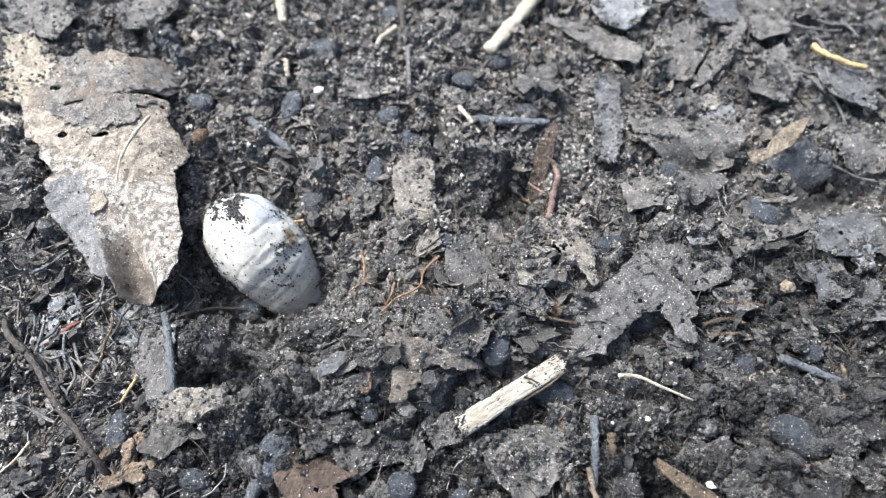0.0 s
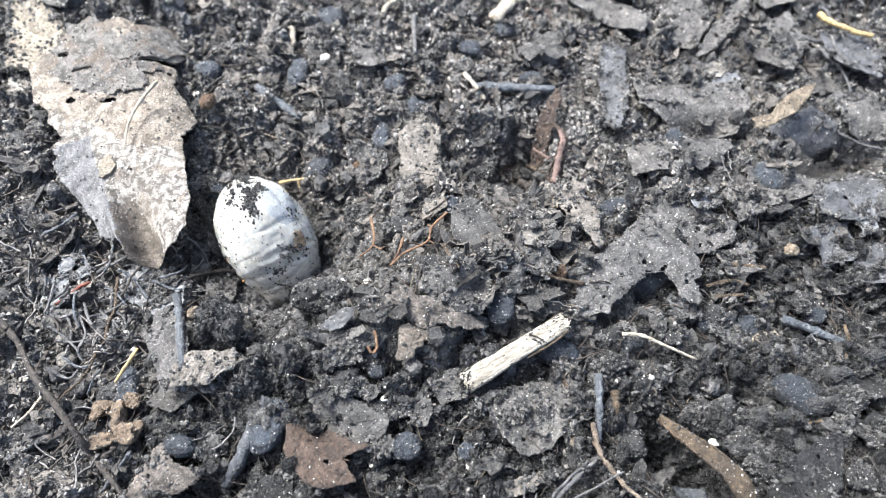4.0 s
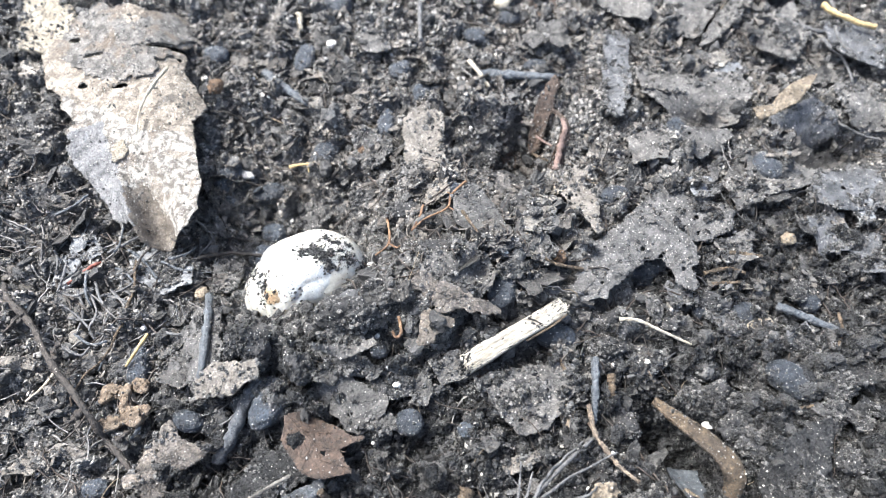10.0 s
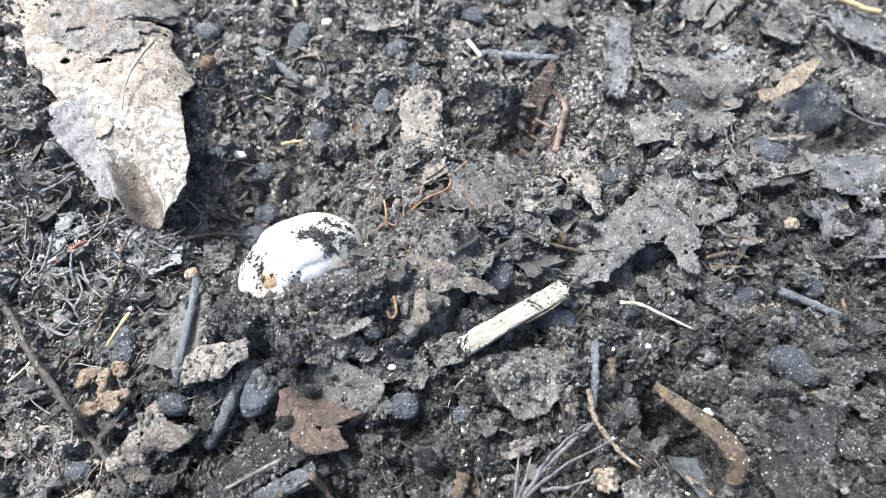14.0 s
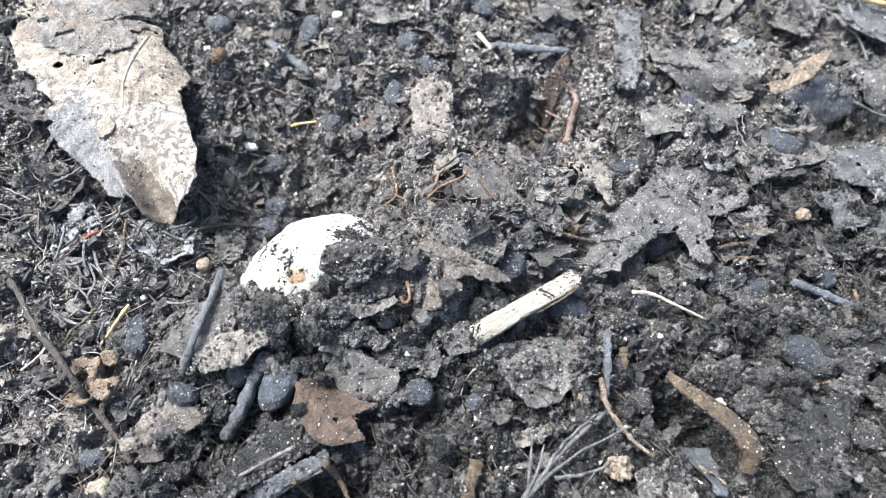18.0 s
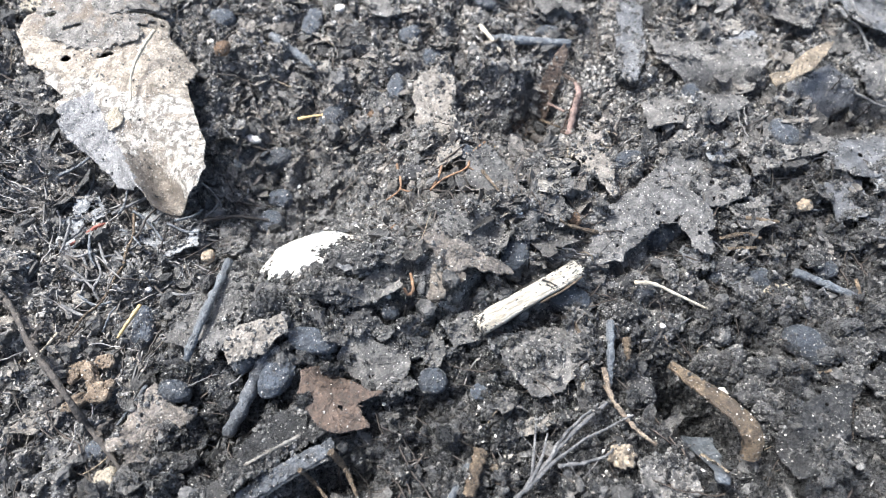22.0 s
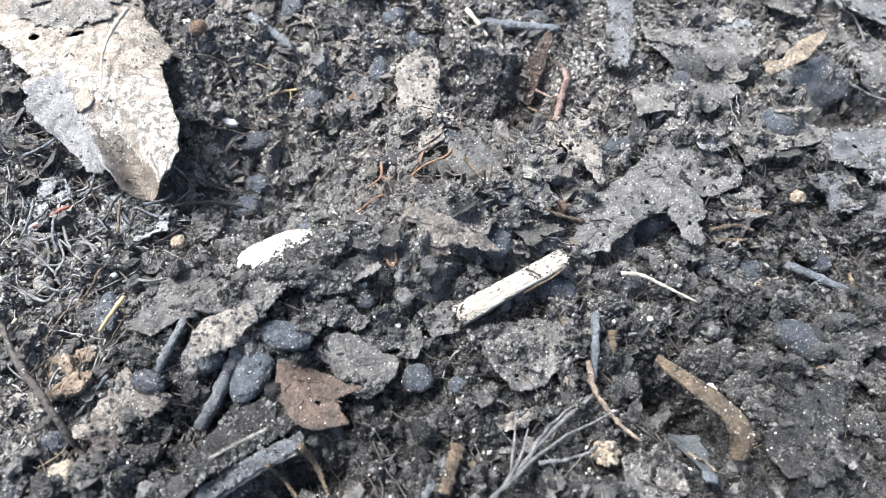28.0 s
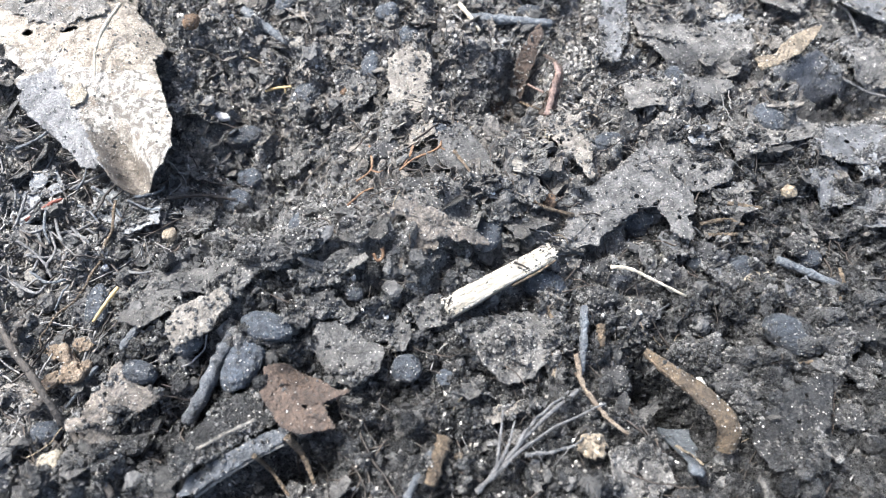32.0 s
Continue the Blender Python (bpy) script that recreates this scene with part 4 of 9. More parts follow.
    return ob


grub = white_grub()


# ---- the large leaf ----
def torn_leaf(outline, layer, holes, layer_holes):
    """The large leaf: blade, hanging flap, cupped tip and the grey layer peeling on its upper half."""
    ob = thing("large_leaf", None, None, (0, 0, 0), "large dry tan leaf with torn edge, cupped tip and pale crust", "dead leaf")
    verts, faces, n = sheet(outline, leaf_height, 301, 0.3, holes)
    mid = verts[faces[:, 0]]
    x, y = mid[:, 0] + 0.9 * fbm(mid[:, 0] / 1.5, mid[:, 1] / 1.5, 9, 3), mid[:, 1]
    along = ((x + 60.4) * 0.506 - (y - 59.8) * 0.861) / 16.6
    off = (x + 60.4) * 0.861 + (y - 59.8) * 0.506
    flap = (off < 0) & (along > -0.62)
    # cup: hollow beside the fold, its shade painted as a darker brown
    cup = (off >= 0) & (off < 5.5 - 2.5 * (1 - along)) & (along > 0.3)
    stalk_side = ~flap & ~cup & (y + 0.35 * x > 47 + 4 * fbm(x / 5, y / 5, 12, 3))
    for name, pick, material, label in (("blade", ~flap & ~cup & ~stalk_side, LEAF_TAN, ""), ("leaf_base", stalk_side, LEAF_BASE, "tan-brown upper part of the blade"), ("flap", flap, LEAF_FLAP, "grey-blue lobe folded down"), ("cup", cup, LEAF_SHADE_BROWN, "cupped tip, brown with its inner shade in the colour")):
        used, some = np.unique(faces[pick], return_inverse=True)
        geometry = (verts[used], some.reshape(-1, 4))
        piece = part(name, geometry, material, ob, label)
        sprinkle(piece, geometry, *((0.12, 0.8) if name == "blade" else (0.3, 0.8)), 40 + n, 0.22)
    patch = [(-60.9, 63.5), (-59.8, 64), (-59, 62.8), (-59.2, 60.9), (-60.3, 60), (-61.2, 60.7), (-61.5, 62.2)]
    part("mould_patch", sheet(patch, leaf_height, 351, 0.7, (), 0.12, 0.5)[:2], OCHRE_MOULD, ob, "ochre patch of mould on the blade")
    verts, faces, n = sheet(layer, leaf_height, 331, 0.8, layer_holes, 0.26, 0.62)
    piece = part("upper_layer", (verts, faces), LEAF_LAYER, ob, "weathered grey layer with torn slits")
    sprinkle(piece, (verts, faces), 0.35, 0.9, 77, 0.25)
    return ob


# ---- the bleached splinter ----
def splinter(x, y, z, length, width, turn):
    """A flat splinter of bleached wood with a fibrous back, frayed ends and stains."""
    ob = tagged(new("wood_splinter"), "flat bleached wood splinter with frayed ends and dark stains", "wood splinter")
    ob.matrix_world = pose(x * MM, y * MM, (float(relief(np.array(x), np.array(y))) + z) * MM, 0, -3, turn)
    r = np.random.RandomState(5)
    across, along = 17, 40
    u = np.linspace(-1, 1, across)
    groove = 0.035 * r.uniform(-1, 1, across)
    ends = (r.uniform(-1, 1, across) * 0.22, r.uniform(-1, 1, across) * 0.3)
    verts = []
    for k in range(along + 1):
        f = k / along
        for j in range(across):
            reach = (1 - f) * (-length / 2 + ends[0][j] * (1 - f) ** 3) + f * (length / 2 + ends[1][j] * f ** 3)
            w = width / 2 * (1 - 0.1 * f + 0.04 * math.sin(9 * f))
            verts.append((reach, u[j] * w, 0.55 - 0.35 * u[j] ** 4 + groove[j] + 0.015 * r.normal() + 0.25 * math.sin(5 * f)))
    n = len(verts)
    verts = np.array(verts + [(a, b * 0.97, c - 0.95) for a, b, c in verts])
    q = lambda k, j: k * across + j  # noqa: E731
    faces = [(q(k, j), q(k + 1, j), q(k + 1, j + 1), q(k, j + 1)) for k in range(along) for j in range(across - 1)]
    under = [tuple(i + n for i in f[::-1]) for f in faces]
    rim = [(q(k, 0), q(k, 0) + n, q(k + 1, 0) + n, q(k + 1, 0)) for k in range(along)] + [(q(k + 1, across - 1), q(k + 1, across - 1) + n, q(k, across - 1) + n, q(k, across - 1)) for k in range(along)]
    rim += [(q(0, j + 1), q(0, j + 1) + n, q(0, j) + n, q(0, j)) for j in range(across - 1)] + [(q(along, j), q(along, j) + n, q(along, j + 1) + n, q(along, j + 1)) for j in range(across - 1)]
    part("board", (verts, [f[::-1] for f in faces] + [f[::-1] for f in under] + [f[::-1] for f in rim]), BLEACHED, ob)
    part("lower_sliver", tube([(0.05 * length, -0.52 * width, -0.3), (0.28 * length, -0.58 * width, -0.2), (0.48 * length, -0.48 * width, -0.1)], 0.22, 0.14, 8, 8), WOOD, ob, "brown sliver split off below")
    base, f = BALLS[1]
    cv, cf = [], []
    for n in range(420):
        v = r.uniform(-0.48, 0.48)
        a = r.choice([0.17 - 0.1 * v, 0.42, 0.47, -0.47, 0.33], p=[0.34, 0.14, 0.14, 0.24, 0.14]) + r.normal(0, 0.012 if n % 2 else 0.035)
        if n % 5 == 0:
            a, v = r.uniform(-0.48, 0.5), r.choice([-0.46, 0.46]) + r.normal(0, 0.03)
        if n % 14 == 0:
            a, v = r.uniform(-0.48, 0.3), r.uniform(-0.4, 0.4)
        if n > 250:
            a = r.choice([-0.5, 0.5]) * (1 - 0.22 * r.uniform() ** 2)
        p = np.array((a * length, v * width * (1 - 0.1 * (a + 0.5)), 0.6 - 0.3 * (2 * v) ** 4 + 0.25 * math.sin(5 * (a + 0.5))))
        cv.append(base * (1 + r.uniform(-0.4, 0.4, (12, 1))) * (0.02 + 0.1 * r.uniform() ** 3) * (1.7, 1.1, 0.3) + p)
        cf.append(f + 12 * n)
    part("crack", tube([(0.155 * length, 0.33 * width, 0.63), (0.19 * length, 0.12 * width, 0.66), (0.2 * length, -0.05 * width, 0.66), (0.235 * length, -0.3 * width, 0.6)], 0.16, 0.07, 9, 6, 5, 0.4, 0.05), TWIG_DARK, ob, "dark diagonal crack filled with soil")
    part("soil_stain", (np.vstack(cv), np.vstack(cf)), CRUMB_DAMP, ob, "dark crumbs stuck in the cracks", False)
    return ob


# ---- things lying on the soil (mm) ----

# the large leaf beside the hollow, and what lies on it
large_leaf = torn_leaf(
    [(-80.9, 82.6), (-80, 85.8), (-77.6, 87.7), (-77.6, 91), (-75.4, 93.1), (-72.7, 95.4), (-69.5, 94.2), (-66.9, 96), (-64.3, 95.3), (-59.3, 98.9), (-56.7, 99.8), (-55.3, 93.4), (-55.9, 88.7), (-54.5, 85.2), (-53.7, 81.9), (-50.4, 78.4), (-48.5, 75.6), (-48.2, 73.1), (-49.2, 70.7), (-47.3, 65.9), (-44.1, 56.9), (-43.5, 52.1), (-44.5, 48.8), (-48.4, 46.8), (-50.3, 46.1), (-51.4, 45.5), (-53.4, 48), (-58.2, 49.9), (-60.9, 53.5), (-66.4, 58.5), (-68.8, 60.4), (-70.5, 63.1), (-69.3, 64.1), (-71.4, 65.7), (-70, 67.8), (-74.2, 71.7), (-74.1, 73.7), (-77.8, 75.2)],
    [(-79.6, 85.8), (-77.6, 87.7), (-77.6, 91), (-75.4, 93.1), (-72.7, 95.4), (-69.5, 94.2), (-66.9, 96), (-64.3, 95.3), (-59.3, 98.9), (-56.7, 99.8), (-55.8, 94), (-57.4, 85.3), (-58.9, 82.8), (-57.4, 81.1), (-58.6, 78.4), (-62.1, 77.9), (-64.7, 76), (-67.4, 77.8), (-71, 79), (-74.6, 80.1), (-77.4, 82)],
    [(-70.9, 75.9, 0.9, 0.7, 0), (-63.3, 84, 1.6, 1, 0), (-63.7, 76.3, 1.4, 0.5, 10), (-75.6, 86.1, 1.3, 0.6, 0), (-57.6, 87.4, 3.4, 0.6, 25), (-55.5, 85, 0.4, 0.5, 0)], [(-63.4, 84.3, 1.6, 0.8, 0), (-75.7, 86.2, 1.2, 0.6, 0), (-57.6, 87.4, 3.6, 0.7, 25), (-62.2, 86.2, 0.6, 0.5, 0), (-71, 82.7, 2, 0.4, 20)])
pale_stalk = twig("pale_stalk", "thin pale leaf stalk lying on the tan leaf", [(-54, 78.2, 9.2), (-56.3, 73.8, 8.6), (-57.4, 69.6, 8), (-57.2, 65.1, 7.4)], 0.34, 0.16, STRAW, "stalk")
rusty_crumb = stone("rusty_crumb", "rust-brown crumb beside the tan leaf", -48.1, 77.8, 4, (1.33, 1.74, 1.06), 0, STONE_RUST)

# leaf fragments on the mound
lobed_leaf = leaf("lobed_leaf", "brown-grey leaf with toothed lower rim over a dark gap", -1.4, 34.8, 3.6, [(-9.4, -0.2), (-7, 0.4), (-5.1, 2), (-3.6, 3), (-1.3, 1.7), (1.9, 1.1), (5.3, 0.8), (7.3, 1), (8.5, 0.7), (7.7, -0.9), (5.9, -1.4), (3.8, -1.4), (2.1, -1.5), (-0.3, -1.8), (-1.5, -2.3), (-3, -1.2), (-4.4, 0.2), (-7, 0.1)], LEAF_MOUND, ribs=[[(-5.5, 1.2), (-0.6, 0.2), (5.2, -0.4)]], buried=0, jag=0.12, rib=0.13, crumple=0.7, dust=(0.35, 0.7), drape=0.9, curl=0.3)
leaf("crusted_leaf", "dark leaf crusted with soil on the mound", 1.6, 40.2, 1.9, [(-6.2, 1.5), (-1.8, 4.5), (1.7, 3.8), (4.5, 2.5), (5.9, 1.1), (4.8, -1.7), (3.1, -3), (-1.2, -3.6), (-4.5, -3.2), (-6.3, -1.4)], LEAF_GREY, jag=0.16, crumple=1.3, dust=(2.2, 1.3), thick=0.5)
brown_scrap = leaf("brown_leaf_scrap", "reddish-brown scrap of leaf with toothed edge and net of veins", -2.9, 31.0, 3.7, [(-2.4, 1.4), (-1.3, 2.1), (0.2, 1.4), (1.8, 1.3), (2.7, 1), (2.1, 0.2), (0.6, 0), (1.2, -0.7), (-0.1, -1.1), (-0.2, -2.2), (-2.6, -2.5), (-2.5, -0.8)], LEAF_SHADE_BROWN, buried=0, jag=0.07, tilt=(0, 0.35), dust=(0.15, 0.4), curl=0.3)
leaf("grey_flake", "upright grey crumbling leaf flake", -6.5, 65.5, 1.2, [(-4.7, 7.7), (-1.9, 10.8), (2.2, 9.4), (3.5, -0.1), (4.8, -8.9), (2.4, -10.9), (-1.8, -8.9), (-3.7, -1.5)], LEAF_PALE, buried=0.3, jag=0.09, tilt=(0, 0.15), crumple=0.9)
leaf("dark_flake", "dark ragged leaf flake on the slope", -16.9, 68, 1, [(-3.8, 3.1), (0.3, 4.2), (3.5, 1.1), (3.3, -4), (-0.9, -3.7), (-3.6, -0.5)], LEAF_DARK, jag=0.12)
leaf("small_grey_flake", "small grey flake with toothed rim", -8.3, 60.7, 1.2, [(-2.2, 2.4), (0.6, 3.1), (2.9, -0.9), (0.8, -3.3), (-2.3, -1.4)], LEAF_GREY, jag=0.12)
leaf("triangular_leaf", "dark triangular leaf fragment dusted with sand", 4.2, 50.0, 1.6, [(-5, 4), (-1.9, 7.2), (1.8, 3.4), (6, -4.7), (3.4, -6.5), (-0.9, -4.1), (-4.4, -1.1)], LEAF_DARK, buried=0.3, jag=0.03, tilt=(-0.1, 0.2))
leaf("whitish_crust", "whitish crumbling crust on the mound", 13.6, 51.8, 1.4, [(-2.7, 0.3), (0.3, 4.2), (2.8, 2.5), (2.2, -2), (-0.7, -3.7), (-2.7, -3)], CRUST, jag=0.15, crumple=1.2)
leaf("pale_crust_lump", "cream-grey crust beside the hole", 18.9, 61.7, 1.6, [(-2, 1.7), (0.3, 3.4), (2.5, 0.8), (1.5, -2.4), (-2, -2.9)], CREAM, jag=0.12, crumple=1.0, thick=1.2)
leaf("grey_leaf_piece", "pale grey-tan leaf piece with a torn foot", 21.7, 57.7, 1.8, [(-4.8, 5.3), (-1.4, 7.2), (-0, 6.5), (0.3, 3.1), (2.2, 2.6), (2.5, 0), (2.3, -5.1), (3.2, -5.9), (1.7, -6.9), (0.3, -5.1), (-2, -2.3), (-3.7, 0.8)], LEAF_PALE, jag=0.1, buried=0.4)
leaf("dusty_flake", "dusty grey flake at the foot of the mound", 13.4, 46.5, 1.1, [(-3.2, 1.4), (0.8, 2.7), (2.9, 0), (1.8, -2.7), (-1.8, -1.9)], LEAF_GREY, jag=0.12, crumple=1.0)
thin_edge = leaf("thin_edge_leaf", "thin dark leaf seen edge-on along the ridge", -15.5, 27.5, 2.4, [(-4.7, -0.3), (-2.7, 0.4), (0.5, 0.4), (4.4, 1.1), (5, 0.5), (2.1, -0.5), (-1, -0.9), (-3.8, -0.9)], LEAF_GREY, jag=0.06, tilt=(0, 0.1), bow=(0.4, 0), buried=0)
leaf("ridge_leaf", "dark ragged leaf on the ridge of soil", -9.5, 32.6, 1.3, [(-5.1, -2.2), (-2.3, -0.1), (0.5, 2), (5.1, 3.3), (4.4, 1.6), (-0.6, -1.8), (-3.4, -3.3)], LEAF_DARK, jag=0.14, crumple=1.0)
leaf("ridge_leaf", "dark crumpled leaf on the ridge of soil", -15, 28.8, 1.2, [(-4, -0.5), (0.4, 1.6), (3.5, 1), (2.9, -0.4), (-1.6, -1.6)], LEAF_DARK, jag=0.14, crumple=1.0)
leaf("ridge_leaf_scrap", "dark ragged leaf scrap on the ridge", -10.5, 33.7, 0.6, [(-0.2, -1.9), (-0.8, -1.3), (-0.8, 0.4), (-0.1, 1.7), (0.6, 1.7), (0.9, 0.5), (0.5, -1.1)], LEAF_DARK, jag=0.14, crumple=0.9, tilt=(0.24, -0.11))
leaf("ridge_leaf_scrap", "dark wet leaf scrap in the ridge", -9.2, 32.1, 0.7, [(1.1, -0.1), (0.3, -1.2), (-0.7, -1.2), (-1.3, -0.4), (-0.8, 0.7), (0.2, 1.3), (1.1, 1)], LEAF_WET, jag=0.14, crumple=0.9, tilt=(0.07, 0.23))
leaf("ridge_leaf_scrap", "dark ragged leaf scrap on the ridge", -7.1, 33.1, 1.4, [(-1.4, -0.4), (-1, 0.5), (0.2, 0.9), (1.2, 0.6), (1.4, -0.1), (0.5, -0.7), (-0.8, -0.9)], LEAF_DARK, jag=0.14, crumple=0.9, tilt=(0.30, -0.15))
leaf("ridge_leaf_scrap", "grey-brown ragged leaf scrap on the ridge", -4.1, 35, 1.5, [(1, -1.5), (0.1, -1.1), (-0.9, 0.1), (-1.3, 1.1), (-0.6, 1.4), (0.5, 0.6), (1.2, -0.7)], LEAF_GREY, jag=0.14, crumple=0.9, tilt=(0.10, 0.07))
leaf("ridge_leaf_scrap", "dark wet leaf scrap in the ridge", -6, 35, 1.3, [(0.6, -1.7), (-0.7, -1.1), (-1.4, 0.1), (-1.1, 1.4), (0, 1.7), (1.1, 0.6), (1.4, -1)], LEAF_WET, jag=0.14, crumple=0.9, tilt=(-0.06, 0.24))
leaf("ridge_leaf_scrap", "dark ragged leaf scrap on the ridge", -4.5, 33.5, 0.7, [(1.5, -0.9), (0.4, -1.2), (-1, -0.4), (-1.7, 0.6), (-1.1, 1.1), (0.3, 0.9), (1.4, 0)], LEAF_DARK, jag=0.14, crumple=0.9, tilt=(-0.03, -0.05))
leaf("ridge_leaf_scrap", "grey-brown ragged leaf scrap on the ridge", -0.9, 37.4, 1.5, [(-1.6, -1.8), (-1.5, -0.9), (-0.3, 0.7), (1.1, 1.9), (1.6, 1.5), (0.9, -0.1), (-0.6, -1.5)], LEAF_GREY, jag=0.14, crumple=0.9, tilt=(0.18, 0.02))
leaf("ridge_leaf_scrap", "dark wet leaf scrap in the ridge", -0.6, 34.5, 1.6, [(-1.8, -0.6), (-1.3, 0.2), (0.1, 0.9), (1.5, 0.9), (1.7, 0.2), (0.6, -0.6), (-0.9, -1)], LEAF_WET, jag=0.14, crumple=0.9, tilt=(-0.06, -0.03))
leaf("ridge_leaf_scrap", "dark ragged leaf scrap on the ridge", 1.3, 36.1, 0.8, [(1.1, -0.6), (-0.1, -1.4), (-1.3, -1.1), (-1.5, -0), (-0.6, 1.1), (0.7, 1.4), (1.5, 0.7)], LEAF_DARK, jag=0.14, crumple=0.9, tilt=(-0.27, 0.24))
leaf("ridge_leaf_scrap", "grey-brown ragged leaf scrap on the ridge", 5.3, 36.3, 1.3, [(2.4, 0.7), (1.5, 0.2), (-0.5, -0.9), (-1.9, -1), (-1.9, -0.4), (-0.3, 0.6), (1.6, 1)], LEAF_GREY, jag=0.14, crumple=0.9, tilt=(-0.17, -0.03))
leaf("ridge_leaf_scrap", "dark wet leaf scrap in the ridge", 6.7, 40.8, 1.4, [(1.4, -0.6), (0.5, -1.4), (-0.8, -1), (-1.5, 0.4), (-1.1, 1.2), (0.1, 1.3), (1.2, 0.6)], LEAF_WET, jag=0.14, crumple=0.9, tilt=(-0.25, 0.05))
leaf("ridge_leaf_scrap", "dark ragged leaf scrap on the ridge", 4.7, 40, 1.5, [(1.1, -2), (-0.4, -2.3), (-1.6, -0.9), (-1.6, 1.5), (-0.4, 2.3), (1.2, 1.8), (1.8, -0.2)], LEAF_DARK, jag=0.14, crumple=0.9, tilt=(0.23, -0.12))
leaf("ridge_leaf_scrap", "grey-brown ragged leaf scrap on the ridge", 9.4, 38.8, 1.4, [(2.1, -0.1), (1.3, -0.6), (-0.5, -0.6), (-1.8, -0.3), (-1.8, 0.4), (-0.4, 0.7), (1.3, 0.5)], LEAF_GREY, jag=0.14, crumple=0.9, tilt=(0.02, -0.12))
leaf("ridge_leaf_scrap", "dark wet leaf scrap in the ridge", 8.1, 39.8, 1.1, [(1.5, -0.8), (0.7, -1.1), (-0.6, -0.7), (-1.4, 0.7), (-1.1, 1.3), (0.1, 0.8), (1.2, -0.1)], LEAF_WET, jag=0.14, crumple=0.9, tilt=(-0.03, 0.05))
leaf("ridge_leaf_scrap", "dark ragged leaf scrap on the ridge", 9.9, 41.7, 1.7, [(-2.6, -0.4), (-2, 0.5), (0.1, 1.1), (2.1, 1.3), (2.5, 0.3), (0.9, -1), (-1.3, -1.4)], LEAF_DARK, jag=0.14, crumple=0.9, tilt=(-0.28, 0.25))

# leaves around the small hole
reddish_leaf = leaf("reddish_leaf", "reddish-brown curled leaf standing in a hole", 15.8, 81, 1.5, [(-1.4, -2.8), (-0.4, 1.8), (2.3, 6.3), (3.1, 4.4), (1.4, -2.1), (0.6, -5.3), (-0.9, -5.1)], LEAF_BROWN, buried=0, jag=0.06, tilt=(-0.1, 0.5), crumple=0.5)
strip("curled_leaf_edge", "reddish-brown curled leaf edge beside the hole", [(16.4, 78.9, 3.5), (18.8, 75.5, 3.5), (18.5, 71.3, 2.5), (17, 66.1, 0.8)], (1, 1.6, 2.2, 2.4), (30, 35, 30, 20), LEAF_BROWN)
twig("reddish_twig", "reddish-brown stem standing in the hole", [(17.8, 74.8, 6), (18.4, 72.5, 5), (17.9, 70.0, 3.5), (17.2, 65.4, 1.5)], 0.43, 0.70, STEM, "stem", uneven=0.25, flat=0.6)
twig("reddish_twig", "thin bent brown stem in the hole", [(14.2, 75.8, 5.5), (15.2, 73.8, 4.5), (16.5, 71.3, 3.5)], 0.26, 0.21, STEM, "stem")
leaf("brown_scrap", "brown leaf scrap at the rim of the hole", 9.1, 74.2, 0.8, [(-3, 0.5), (-0.2, 1.8), (2.2, 1), (2, -1.3), (-0.5, -1.8)], LEAF_BROWN, jag=0.08, tilt=(0.2, 0.3))
twig("dark_stick", "dark wet stick across the hole", [(11.4, 76, 0), (14.6, 71.1, -3)], 1.43, 1.44, TWIG_DARK, "twig")
twig("brown_straw", "brown broken straw in the hole", [(4.6, 62.2, -1), (8.4, 71.8, -1), (10.9, 72.9, -1.5)], 0.37, 0.30, YELLOW, "straw")
twig("thin_rootlet", "thin brown rootlet in the hole", [(13.1, 76.2, 1.5), (15.1, 73.3, 0), (16.6, 71.1, -1)], 0.30, 0.21, WOOD, "root")

# leaves on the far side
leaf("ochre_leaf_tip", "ochre leaf tip standing up from the litter", 59.9, 83.8, 5.5, [(-6.4, -2.9), (-2.8, -1.9), (-0.4, 1.5), (2.7, 4.1), (7.2, 6.6), (4.6, 2.3), (1.7, -1.4), (-1.7, -3.3), (-5, -5)], LEAF_OCHRE, buried=0, dust=(0.25, 0.7), jag=0.03, bow=(0, -0.4), tilt=(0.05, 0.12), drape=0, curl=0.2)
leaf("grey_litter_leaf", "grey litter leaf with torn edge over a gap", 45.7, 85.7, 2.5, [(-12.3, -1.1), (-7.1, 3), (1.5, 6), (8, 5.8), (9.2, 0.1), (6.6, -4.9), (3.7, -5.8), (0.3, -5.1), (-4.2, -5.6)], LEAF_GREY, buried=0.3, dust=(0.45, 0.9), jag=0.1)
leaf("grey_litter_leaf", "flat grey litter leaf", 65.2, 82.3, 1.6, [(-6.2, 0.3), (2.4, 5.8), (5.3, 3.7), (8.4, -0.1), (1.4, -3), (-7.7, -5.6)], LEAF_WET, buried=0.3, dust=(0.45, 0.9), jag=0.05)
leaf("brownish_leaf", "brownish-grey leaf with serrated rim", 62.7, 72.1, 1.6, [(-10.5, -1.2), (-1.7, 4.6), (10.8, 9.2), (14.6, 6.8), (-0.4, -6.3), (-9, -9.6), (-11.6, -6.7)], LEAF_GREY, buried=0.3, dust=(0.45, 0.9), jag=0.08, holes=[(3, 1, 0.5), (-4, 0, 0.6)])
leaf("dark_litter_leaf", "dark brown litter leaf with serrated rim", 70.6, 68.3, 1.4, [(-6.2, 0.6), (6.8, 10.8), (6.5, 3.2), (3.7, -5.5), (-4.2, -7.3), (-8.9, -5.7)], LEAF_WET, dust=(0.45, 0.9), jag=0.08)
